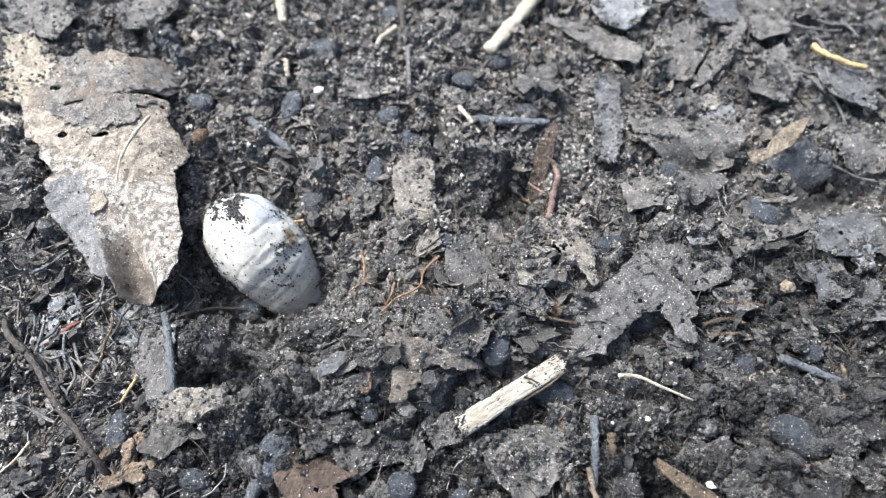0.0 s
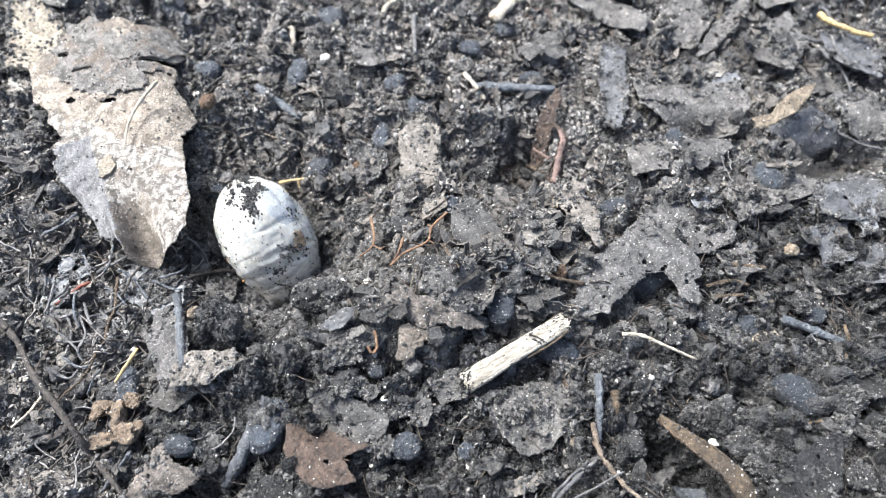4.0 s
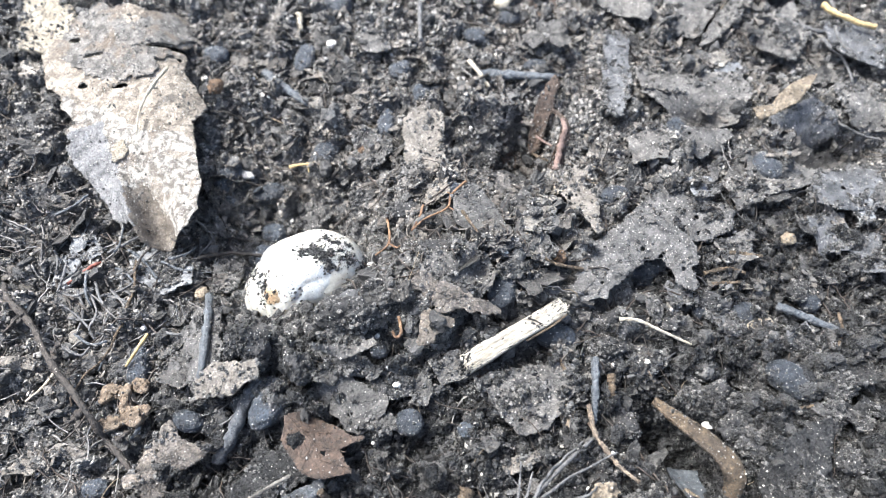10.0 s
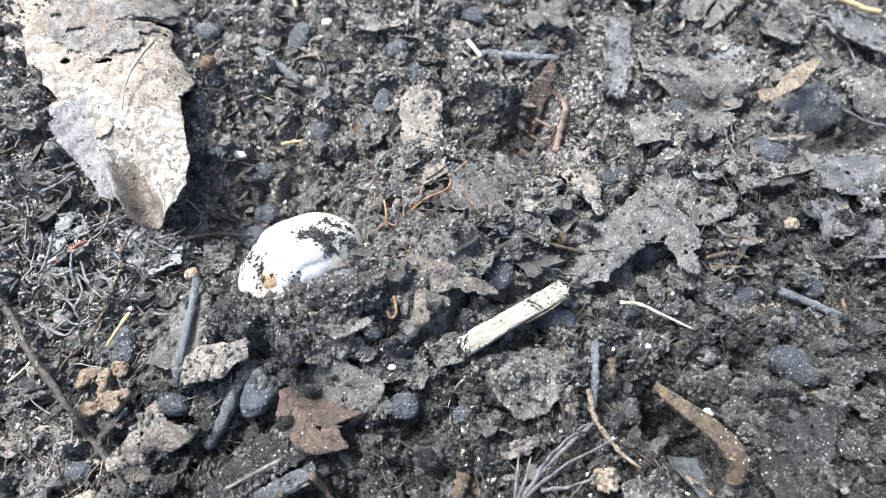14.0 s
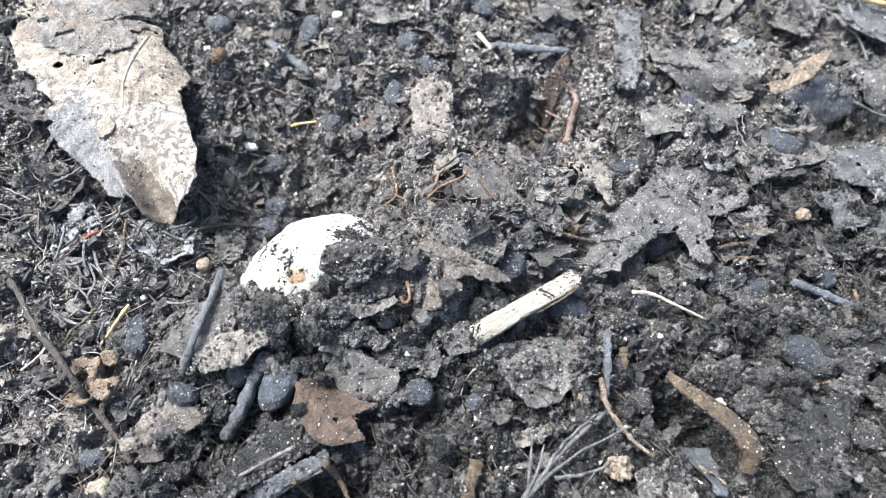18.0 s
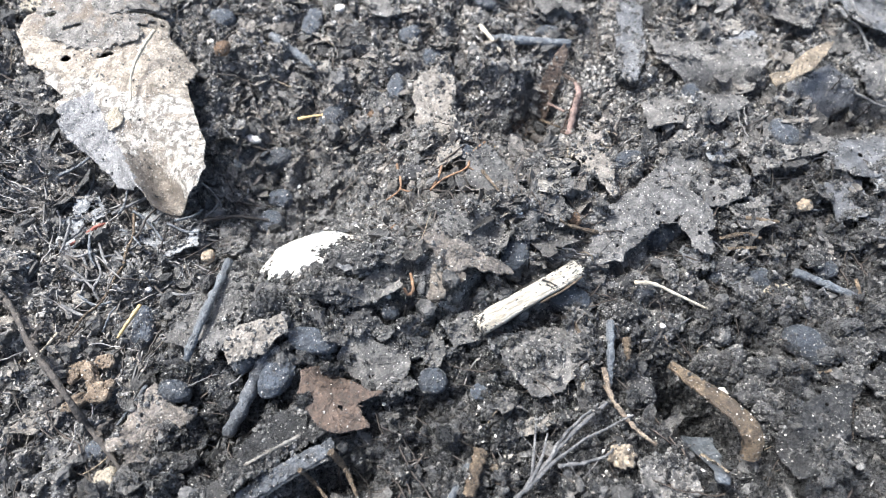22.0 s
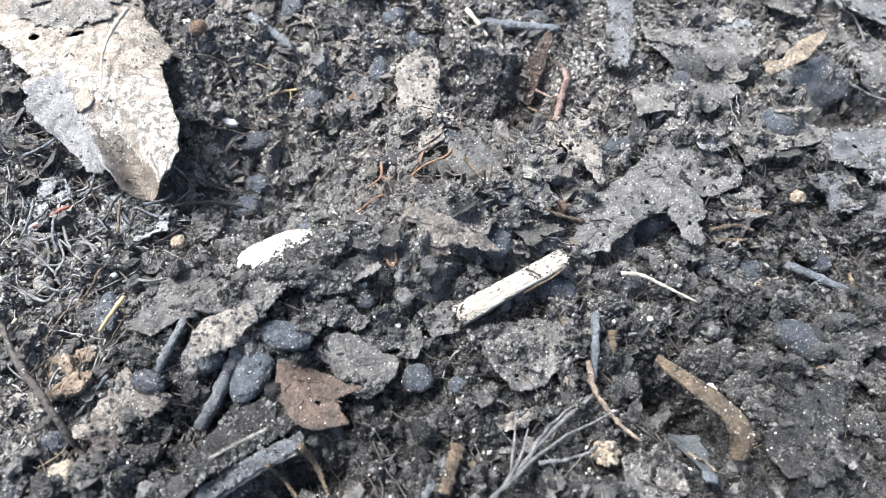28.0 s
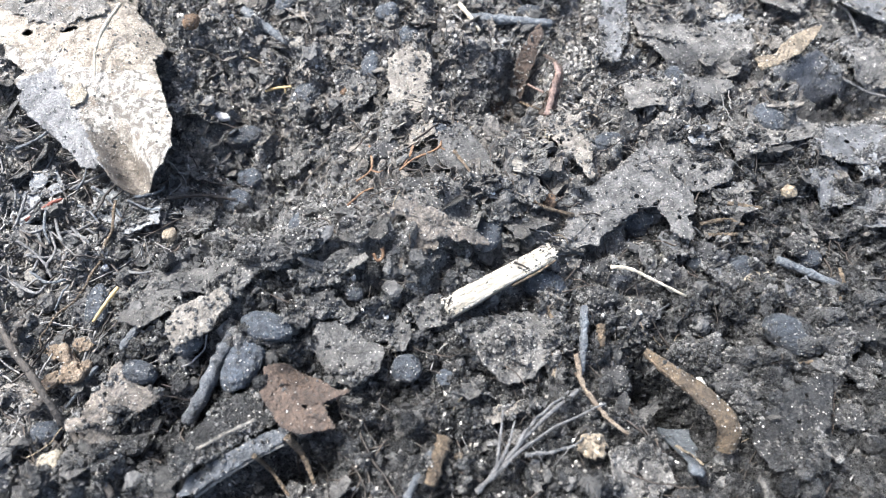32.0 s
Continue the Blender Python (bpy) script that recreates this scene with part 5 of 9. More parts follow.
leaf("blue_wet_leaf", "wet leaf shining blue-grey", 34.1, 121.3, 2.3, [(-6.8, -0.4), (-3.4, 5.5), (7.8, 6.6), (5.3, -1), (-0.1, -8), (-4.2, -7.2)], LEAF_BLUE, dust=(0.45, 0.9), jag=0.06)
leaf("long_grey_leaf", "long grey-brown leaf below the wet one", 28.7, 111.1, 1.9, [(-12.4, 6.2), (-2.8, 5.7), (6.4, 0.6), (9, -2.5), (6.8, -8.4), (-0.9, -3.4), (-7.7, 1.8)], LEAF_GREY, dust=(0.45, 0.9), jag=0.04)
leaf("folded_grey_leaf", "folded grey leaf in the far litter", 53.6, 108.5, 2.8, [(-7.6, -10.4), (-3.7, -2.2), (1.4, 4.8), (6.2, 12.2), (5.9, 7), (1.5, -1.8), (-4, -8.5)], LEAF_GREY, dust=(0.45, 0.9), jag=0.03, tilt=(0.2, 0))
leaf("far_grey_leaf", "grey leaf in the far litter", 65.7, 121.5, 2.2, [(-3.4, 5.7), (3.3, 8.2), (5.2, -0.8), (2.9, -6.2), (-3.3, -7.6), (-5.3, -1.8)], LEAF_GREY, dust=(0.45, 0.9))
leaf("pinkish_leaf", "faded pinkish-grey leaf scrap", 15.2, 104.9, 1.3, [(-3, 6), (2.4, 5.7), (3.3, -3.5), (1.5, -7.6), (-1.3, -5.5), (-3.6, 0.9)], LEAF_BROWN, dust=(0.45, 0.9), jag=0.08)
leaf("pale_far_scrap", "pale scrap in the far litter", 49.5, 95.6, 1.9, [(-3, 0.5), (1.2, 2.7), (3.7, 1.1), (1.1, -1.8), (-2.9, -2.5)], CRUST, dust=(0.45, 0.9))
leaf("arched_leaf", "brown-grey arched leaf with ragged edge over a hole", 30.4, 45.4, 6.2, [(-11.2, -5.9), (-10.2, -2.7), (-9.2, 0.2), (-8, 3.2), (-5, 6.6), (-1, 9.2), (3.2, 10), (7.4, 9.2), (9.4, 6.9), (11, 3.8), (9.1, 1.4), (9.8, -2), (7.6, -2.7), (6.2, -1.6), (5.5, -0.5), (5, 0.9), (3.6, 2.7), (1.5, 2.9), (-2.1, -1), (-3.9, -3.3), (-4.6, -4.2), (-5.7, -5.3), (-8.3, -6.4), (-10.1, -6.5)], LEAF_SLATE, ribs=[[(-9.3, -5), (-3.5, 0.8), (8.2, 3.4)], [(4, 4.4), (8.6, -1)]], buried=0, dust=(0.45, 1.0), jag=0.15, bow=(-0.5, -0.2), crumple=0.7, drape=0.15, curl=0.3, holes=[(-6, -3, 0.3), (1, 4, 0.35), (4, 3, 0.4), (-3, 1, 0.3), (7.6, 1, 0.35)], rib=0.15)
leaf("broad_dark_leaf", "broad brown-grey leaf with torn rim and bluish spots", 38.6, 57.4, 1.3, [(-10.1, -2.3), (-7.1, 1.3), (-4, 5), (-1.5, 6), (1.3, 4.4), (4.6, 4.1), (7, 1.9), (8.8, -0.9), (8.3, -2.4), (4.4, -4.3), (1.4, -4.2), (-4.3, -3.6), (-9.2, -4.6)], LEAF_SLATE, ribs=[[(-9, -2.5), (-1.4, 1.3), (7.8, 0)]], buried=0.3, dust=(0.6, 1.1), jag=0.08, holes=[(3, 0, 0.4)], rib=0.15)
leaf("wet_scrap", "wet blue-grey scrap of leaf", 42.4, 62.6, 2.3, [(-3, 1.2), (1.9, 2.2), (2.5, -1.4), (-1.4, -2.3)], LEAF_BLUE, dust=(0.45, 0.9))
leaf("wet_scrap", "wet blue-grey scrap of leaf", 71.9, 62.5, 1.8, [(-1.7, 1.8), (2.2, 3.9), (1.4, -2.1), (-1.9, -3.9)], LEAF_BLUE, dust=(0.45, 0.9))
leaf("black_leaf", "black wet leaf at the edge of a gap", 80, 80.5, -1.5, [(-5.3, 2.6), (-0.4, 3.8), (4.3, 0.9), (1.5, -5.6), (-1.3, -2.2)], TWIG_DARK, dust=(0.45, 0.9))
leaf("net_leaf", "skeleton-like grey leaf with holes and stalks", 65.5, 36.7, 1.6, [(-4, 3.4), (0.5, 6), (5.2, 5.7), (2.1, -6.1), (-1.8, -6.7), (-4.6, -3)], LEAF_BLACK, ribs=[[(-4.6, -3), (-1.1, 0.8), (1.5, 4.6)], [(-3.5, -0.2), (-1, -5.4)]], dust=(0.45, 0.9), jag=0.08, holes=[(1, 4, 1.1), (-1.5, -2, 1), (3, -1, 0.9)], rib=0.25)
leaf("far_litter_leaf", "flat grey leaf in the far litter", 45.3, 109.6, 1.6, [(-5.2, 3.7), (3.8, 9.8), (6.2, 1.4), (0.8, -8.7), (-5.3, -7.7)], LEAF_GREY, dust=(0.45, 0.9), jag=0.1, crumple=0.9, tilt=(0.00, 0.12))
leaf("far_litter_leaf", "dark wet leaf standing in the far litter", 28.9, 89.8, 1.6, [(-1.3, 12.6), (3.2, 11.4), (2.7, -2.2), (-0, -13.9), (-2.9, -12.6), (-2.4, 1.8)], LEAF_WET, dust=(0.45, 0.9), jag=0.1, crumple=0.9, tilt=(0.10, -0.02))
leaf("far_litter_leaf", "grey torn leaf in the far litter", 38.4, 89.4, 1.6, [(-6.1, 1.9), (1.9, 5.1), (6.4, 1.5), (3, -4.3), (-4.5, -4.2)], LEAF_GREY, dust=(0.45, 0.9), jag=0.1, crumple=0.9, tilt=(-0.10, -0.12))
leaf("far_litter_leaf", "wet leaf scrap shining blue-grey", 50.8, 93.1, 1.6, [(-5, 0.9), (2, 3.3), (4.8, -0.4), (-1.3, -3.6)], LEAF_BLUE, dust=(0.45, 0.9), jag=0.1, crumple=0.9, tilt=(0.00, 0.05))
leaf("far_litter_leaf", "grey leaf among far roots", 64, 104.3, 1.6, [(-4.7, 4.1), (3, 8.1), (6, 0.3), (0.9, -7.8), (-5.3, -5.4)], LEAF_GREY, dust=(0.45, 0.9), jag=0.1, crumple=0.9, tilt=(0.10, 0.10))
leaf("far_litter_leaf", "dark wet leaf among far roots", 79.6, 103.9, 1.6, [(-6.5, 4.1), (2.7, 8.2), (7.4, 2.2), (3.1, -7.4), (-5.6, -6.7)], LEAF_WET, dust=(0.45, 0.9), jag=0.1, crumple=0.9, tilt=(-0.11, -0.07))
leaf("far_litter_leaf", "crumbling grey leaf in the far litter", 78.3, 87.5, 1.6, [(-6.1, 2.5), (1.1, 5.2), (5.6, 1), (3.8, -4.7), (-3.5, -3.9)], LEAF_GREY, dust=(0.45, 0.9), jag=0.1, crumple=0.9, tilt=(0.00, -0.09))
leaf("far_litter_leaf", "brown-grey leaf scrap in the litter", 50.5, 63.4, 1.6, [(-3.4, 1.6), (2, 3.9), (3.7, -0.8), (-2, -4.4)], LEAF_GREY, dust=(0.45, 0.9), jag=0.1, crumple=0.9, tilt=(0.10, 0.09))
leaf("far_litter_leaf", "wet dark leaf scrap in the litter", 65.3, 57.1, 1.6, [(-4.2, 2.3), (2.9, 4.2), (4.2, -1.9), (-2.7, -4.5)], LEAF_WET, dust=(0.45, 0.9), jag=0.1, crumple=0.9, tilt=(-0.11, 0.06))
leaf("far_litter_leaf", "wet dark leaf at the litter edge", 71.3, 54, 1.6, [(-2.8, 3.1), (3.1, 4.5), (2.2, -4.3), (-3, -3.6)], LEAF_WET, dust=(0.45, 0.9), jag=0.1, crumple=0.9, tilt=(0.01, -0.11))
leaf("far_litter_leaf", "grey leaf scrap beside a pellet", 33.8, 70.9, 1.6, [(-3.8, 2.3), (3, 4.9), (3.4, -2.9), (-3, -4.5)], LEAF_GREY, dust=(0.45, 0.9), jag=0.1, crumple=0.9, tilt=(0.10, -0.03))
leaf("far_litter_leaf", "dark leaf in the far litter", 8.2, 110, 1.6, [(-6.1, 1.5), (0.9, 5.7), (5.7, -0.7), (-0.1, -6.2)], LEAF_DARK, dust=(0.45, 0.9), jag=0.1, crumple=0.9, tilt=(-0.11, 0.12))
leaf("far_litter_leaf", "pale grey leaf on the far slope", -19.8, 93.4, 1.6, [(-4.1, 1.3), (1.1, 4), (3.9, -1), (-0.6, -4.3)], LEAF_GREY, dust=(0.45, 0.9), jag=0.1, crumple=0.9, tilt=(0.01, 0.00))
leaf("far_litter_leaf", "grey leaf crust on the far slope", -6.2, 115.2, 1.6, [(-5.3, 2), (3.1, 4.6), (4.7, -2.3), (-2.3, -4.7)], LEAF_GREY, dust=(0.45, 0.9), jag=0.1, crumple=0.9, tilt=(0.10, -0.12))
leaf("far_litter_leaf", "dark wet leaf in the far litter", 56, 124, 1.6, [(-4.6, 2.9), (4.7, 6.7), (4.5, -1.7), (-3.7, -7.8)], LEAF_WET, dust=(0.45, 0.9), jag=0.1, crumple=0.9, tilt=(-0.11, 0.03))
leaf("far_litter_leaf", "dark leaf under the grey litter", 43.8, 76.3, 1.6, [(-3.9, 5), (3.8, 7), (6.1, -1.2), (-1, -7.2), (-5.6, -5.2)], LEAF_DARK, dust=(0.45, 0.9), jag=0.1, crumple=0.9, tilt=(0.01, 0.11))
leaf("far_litter_leaf", "grey leaf scrap in the litter", 48.2, 52.5, 1.6, [(-3.9, 1.3), (2.9, 3.4), (3.4, -1.7), (-2.4, -3.2)], LEAF_GREY, dust=(0.45, 0.9), jag=0.1, crumple=0.9, tilt=(0.10, -0.06))

# leaves in front
leaf("wet_flake", "wet blue-grey flake of leaf against the grub", -15.7, 33.3, 2.2, [(-2.8, -1.0), (-1.6, 0.5), (0.4, 1.6), (2.4, 1.7), (2.2, 0.2), (0.6, -1.1), (-1.2, -1.7)], LEAF_WET, buried=0, jag=0.06, dust=(0.3, 0.5), tilt=(0.1, 0.3))
leaf("pale_leaf_curl", "pale grey-tan curled leaf among the roots", -66.3, 21.3, 2.8000000000000003, [(-3.6, 1.2), (-0.8, 2.1), (2.8, 1.1), (3.2, -0.1), (0.6, 0.0), (-0.8, -1.0), (-1.5, -3.5)], LEAF_PALE, buried=0.2, jag=0.04, dust=(0.2, 0.5), curl=0.8)
strip("curled_brown_leaf", "curled rusty-brown mottled leaf arched over a dark gap", [(32.5, 24.8, 9.6), (35.3, 22.3, 17.0), (38.6, 19.7, 21.8), (41.6, 16.9, 18.7), (43.1, 14.6, 13.1), (43.3, 12.3, 6.9)], (1.4, 2.4, 2.9, 3.3, 3.4, 2.6), (10, 14, 12, 10, 0, -10), LEAF_RUST, cup=0.75, jag=0.12)
veined_leaf = leaf("veined_brown_leaf", "brown leaf with fine net of veins", -14.4, 12.3, 4.0, [(-5.2, 3.8), (-2.7, 4.9), (5, 1.6), (7.2, 1.7), (3.5, -0.4), (5.8, -3.4), (0.9, -4.7), (-1.7, -4.1), (-5, 0)], LEAF_BROWN, dust=(0.15, 0.35), ribs=[[(-4.3, 3.1), (-0.2, -0.3), (1.9, -4)], [(-2.9, 1.8), (2, 1.8)], [(-0.7, 0), (4.3, -0.7)], [(-3.1, 1), (-4.1, -1)], [(-0.9, -0.7), (-1.4, -3.7)], [(0.9, -2.1), (5, -2.8)]], buried=0, jag=0.04, crumple=0.4, rib=0.16)
crumpled_leaf = leaf("crumpled_grey_leaf", "crumpled grey leaf with pale edge and rusty base", -9.5, 19.2, 2, [(-5.3, 0.5), (-4.4, 3.8), (-1.8, 4.5), (0.8, 2.6), (5.2, 1.1), (5.1, -1.4), (1.8, -4.9), (-1.1, -3.3)], LEAF_DARK, dust=(0.25, 0.5), buried=0.3, ribs=[[(-3.6, 3.6), (-0.7, -0.6), (1.3, -4.2)], [(-0.8, -0.2), (3.7, 0.6)]], jag=0.08, crumple=1.0, rib=0.2)
pointed_leaf = leaf("pointed_grey_leaf", "grey-tan leaf fragment with jagged lower rim", -39.2, 9.8, 2.6, [(-4.5, -3.3), (-3.3, 0.9), (-0.1, 5.2), (2.0, 2.9), (6.3, 2.5), (5.4, 0.9), (1.4, -1.3), (0.6, -2.6), (0.7, -4.5), (-0.6, -5.3), (-1.4, -4.1), (-3.2, -4.3)], LEAF_MOUND, dust=(0.3, 0.6), buried=0.4, jag=0.08, crumple=0.6)
tan_lobe = leaf("tan_leaf_lobe", "pale grey-tan leaf lobe with torn edge beside the stick", -33, 21.1, 4.6, [(-3.9, 0.7), (-2.3, 2.3), (1.2, 2.4), (4.4, 2.8), (4.8, 0.6), (3, -0.3), (1.8, -1.7), (-1.4, -2.6), (-3.5, -3.3), (-4.3, -1.2)], LEAF_PALE, buried=0.3, jag=0.05, crumple=0.5, curl=0.4)
leaf_under = leaf("grey_leaf_under_stick", "grey leaf under a stick, pressed into soil", -36.5, 26.7, 3.1, [(-4, 1.7), (-3.5, 7.4), (0.6, 6.4), (4, -2.7), (2.8, -8.1), (0.6, -7.5)], LEAF_SLATE, dust=(0.4, 0.8), jag=0.08)
short_stick = twig("short_stick", "short grey stick lying on a leaf", [(-38.9, 36.1, 3.6), (-36.8, 29.7, 3.6), (-35.1, 23.5, 3.6), (-35, 18.4, 3.2)], 0.65, 0.65, TWIG_BLUE, "twig")
leaf("small_tan_strip", "pale grey leaf strip beside the branching root", 11.1, 13.3, 1.2, [(-3.8, -0.5), (-1.1, 0.9), (3.8, 2.2), (4.2, 1.3), (0.8, -1.1), (-2.8, -2.2)], LEAF_PALE, jag=0.06)
leaf("dark_right_leaf", "dark weathered leaf with many pinholes", 53, 16.8, 2.6, [(-5.4, -1), (-2.3, 2.9), (3.5, 6.8), (6.6, 7.9), (4.3, 0.2), (-0.1, -5.5), (-4.8, -7.4), (-5.4, -4.5)], LEAF_BLACK, dust=(0.4, 0.9), buried=0.3, jag=0.06, holes=[(0, 0, 0.3), (2, 4, 0.3), (-2, -3, 0.35)])
leaf("dark_right_leaf", "dark leaf fragment in the litter", 46.9, 38.4, 0.8, [(-3.8, 0.2), (0.4, 3.1), (3.8, 1.2), (2.7, -1.7), (-2.6, -2.8)], LEAF_DARK, jag=0.1)
leaf("black_shard", "black flat shard of wood standing in soil", 39.5, 13.2, 4.2, [(-0.9, 4.5), (2.8, 4), (2.6, 0.5), (-1, -5.3), (-2.8, -5.2)], TWIG_BLUE, dust=(0.1, 0.3), buried=0, jag=0.02, thick=1.0, crumple=0.2)
twig("split_sliver", "pale split sliver on the black shard", [(37.8, 12.9, 3), (39.6, 12.1, 3), (40.9, 10.5, 2.4)], 0.48, 0.31, LEAF_OCHRE, "sliver")
leaf("soil_covered_leaf", "grey leaf covered in crumbly soil with spiky edge", 13.6, 23.7, 1.4, [(-7.3, -0.1), (-4.4, 3.9), (1.2, 5.1), (7, 3.5), (9.2, 4.3), (5.4, -0.1), (3.9, -3.6), (-0.7, -6.5), (-4.7, -3.8)], LEAF_GREY, jag=0.12, crumple=1.6, thick=0.5)
leaf("soil_covered_leaf", "grey-brown leaf crusted with soil", 1.4, 26.5, 1, [(-3.3, 0.1), (0.4, 2.8), (3, 1), (2.4, -1.4), (-1.4, -2.7)], LEAF_GREY, jag=0.12, crumple=1.2)
leaf("soil_covered_leaf", "pale grey leaf crusted with fine roots", 31.1, 7.8, 0.8, [(-3.7, 2.1), (-0.5, 3.9), (3.9, 2.9), (4.2, -0.7), (-0.5, -4.6), (-3.6, -2.9)], LEAF_GREY, jag=0.12, crumple=1.2)
leaf("tan_scrap", "small tan leaf scrap", 19.3, 21.5, 1.5, [(-1.9, 0.2), (0.1, 1.5), (1.7, -0.1), (0.1, -1.6)], LEAF_OCHRE, jag=0.08, tilt=(0, 0.4))
leaf("left_edge_leaf", "pale grey leaf at the edge of the roots", -61.6, 14.6, 1.5, [(-3.2, -2.3), (-2.4, 0.8), (0.2, 2.6), (4.8, 1), (1.8, -0.1), (0.3, -2.5)], LEAF_GREY, jag=0.04)
leaf("flat_soil_leaf", "flat dark leaf crusted with soil", -37.5, 26.3, 1.2, [(-5.2, -5.7), (-5.5, -0.6), (-4.7, 4.6), (0.1, 5.9), (7.3, 2.5), (7.5, -0.5), (1.6, -3.7), (-0.9, -6.8)], LEAF_DARK, jag=0.08, crumple=0.9)
leaf("dark_flat_leaf", "dark flat leaf below the tan leaf", -48.9, 40.7, 0.8, [(-4.5, 0.3), (-1.1, 5.2), (4.1, 3.7), (5.1, -0.8), (0.6, -3.2), (-2, -7.5)], LEAF_DARK, jag=0.08)
leaf("flat_grey_leaf", "flat grey leaf scrap below the tan leaf", -51.3, 33.4, 1.2, [(-3.7, 1.8), (-1.8, 2.9), (2.7, 2.4), (3.7, -1.6), (1.5, -2.9), (-2.6, -2.6)], LEAF_GREY, jag=0.08, buried=0.5)
leaf("flat_grey_leaf", "dark grey leaf scrap under the leaf tip", -48, 41.3, 1.2, [(-2.1, 3), (0.8, 2.5), (1.6, -2), (-0.5, -3.4)], LEAF_GREY, jag=0.08)
ridge_flap = leaf("ridge_flap_leaf", "broad dark grey leaf tilted over the burrow ridge", -28, 27.2, 2.0, [(-7.9, -4), (-5.8, -1.2), (-3.3, 1.4), (-0.3, 1.9), (1.9, 4.3), (4.6, 4.3), (6.8, 2.7), (5.6, -0.3), (3.5, -3.3), (-0.6, -2.8), (-4.2, -3.4)], LEAF_DARK, jag=0.1, crumple=0.9, dust=(1.4, 1.0), buried=0.6)
leaf("hollow_leaf", "dark leaf scrap on the wall of the hollow", -26.6, 57.5, 0.8, [(-4, -1.7), (0, 2.6), (3.4, 3.1), (2.6, -0.3), (-1.1, -3.2)], LEAF_DARK, jag=0.08)
leaf("hollow_leaf", "grey leaf scrap at the foot of the tan leaf", -39.8, 43.4, 0.8, [(-3.1, 0.5), (-0.5, 5.3), (1.9, 3.1), (2.4, -4.3), (-0.5, -4.5)], LEAF_GREY, jag=0.1)
leaf("top_left_leaf", "pale tan leaf with torn edge", -67.9, 109.9, 3, [(-5.7, -1.9), (-4.7, 4.3), (5, 6.1), (6.2, 1.8), (1.8, -5.4), (-0.9, -8.1)], LEAF_GREY, jag=0.08)
leaf("top_left_leaf", "brown-grey leaf at the back", -90.9, 108.2, 2, [(-10.3, 5.3), (4.9, 6.8), (8.5, 0.1), (6.6, -7.6), (1.9, -7.2), (-6.1, -4.7)], LEAF_GREY, jag=0.05)
leaf("cream_crust", "cream lichen-like crust beside the leaf", -86.6, 91.8, 3, [(-8.8, 9.1), (-2.2, 9.7), (5.6, 2.6), (7.6, -5.9), (4.2, -9.7), (-1.1, -9.6)], CREAM, jag=0.1, crumple=1.6, thick=1.0)
leaf("left_tan_edge", "tan leaf edge showing under the crust", -85, 79.7, 2, [(-2.8, 1.3), (2.1, 2.5), (2.3, -0.8), (-1, -3.2)], LEAF_TAN)
leaf("mould_patch", "whitish mouldy crust among thin roots", -49.9, 41.2, 1.2, [(-5.9, 1.4), (-3.9, 4.4), (-0.2, 3.6), (5.2, 1.1), (5.8, -2.4), (1.2, -4.4), (-2.7, -2.9)], MOULD, jag=0.2, crumple=1.8, pinholes=14)
leaf("mould_patch", "small pale mouldy crust among roots", -63.8, 44.1, 0.8, [(-2.9, 1.4), (0.5, 3), (3.3, 0.1), (1.2, -2.7), (-2.1, -2.1)], MOULD, jag=0.2, crumple=1.6, pinholes=8)
leaf("mould_patch", "grey mouldy leaf scrap among roots", -65.1, 39, 0.8, [(-2.8, 2.2), (0.2, 3.6), (3.3, -0.1), (1, -3.4), (-1.8, -2.8)], LEAF_BLUE, jag=0.15, crumple=1.4, pinholes=8)

leaf("leaf_scrap", "wet dark scrap of leaf among crumbs", 38.6, 43.8, 1.4, [(0.9, 4.1), (-1.0, 2.8), (-2.9, 1.4), (-2.7, -1.3), (-1.7, -3.1), (0.1, -2.5), (2.2, -2.7), (1.6, 0.0), (1.7, 1.7)], LEAF_WET, jag=0.16, crumple=1.2, tilt=(0.20, -0.21), curl=1.2)
leaf("leaf_scrap", "wet bluish scrap of leaf on dark soil", 58.9, 37.7, 1.4, [(-4.2, 0.8), (-3.8, -1.2), (-0.8, -1.5), (1.4, -2.4), (2.0, -0.9), (3.0, 0.1), (1.4, 1.0), (-0.2, 3.0), (-2.2, 1.8)], LEAF_WET, jag=0.16, crumple=1.2, tilt=(0.20, 0.26), curl=1.2)
leaf("leaf_scrap", "ragged grey scrap of leaf", 50.2, 23.5, 1.4, [(2.0, 0.7), (1.1, 1.4), (-0.3, 2.4), (-1.5, 1.0), (-3.2, -0.2), (-2.1, -1.5), (-0.7, -2.3), (1.5, -2.5), (2.5, -0.6)], LEAF_BLACK, jag=0.16, crumple=1.2, tilt=(-0.24, 0.03), curl=1.2)
leaf("leaf_scrap", "ragged dark leaf piece on damp soil", 55.9, 15.5, 1.4, [(0.0, 3.5), (-2.1, 2.9), (-2.7, 0.6), (-2.9, -1.8), (-1.0, -3.0), (1.1, -3.5), (3.1, -2.1), (2.3, 0.4), (1.8, 2.4)], LEAF_BLACK, jag=0.16, crumple=1.2, tilt=(0.13, -0.17), curl=1.2)
leaf("leaf_scrap", "dark scrap of leaf standing in soil", 49.6, 31.7, 1.4, [(2.2, 2.1), (0.2, 2.3), (-1.3, 1.9), (-2.5, 0.8), (-2.8, -1.1), (-1.3, -2.8), (0.7, -2.6), (1.5, -1.1), (2.7, 0.1)], LEAF_BLACK, jag=0.16, crumple=1.2, tilt=(0.16, 0.28), curl=1.2)
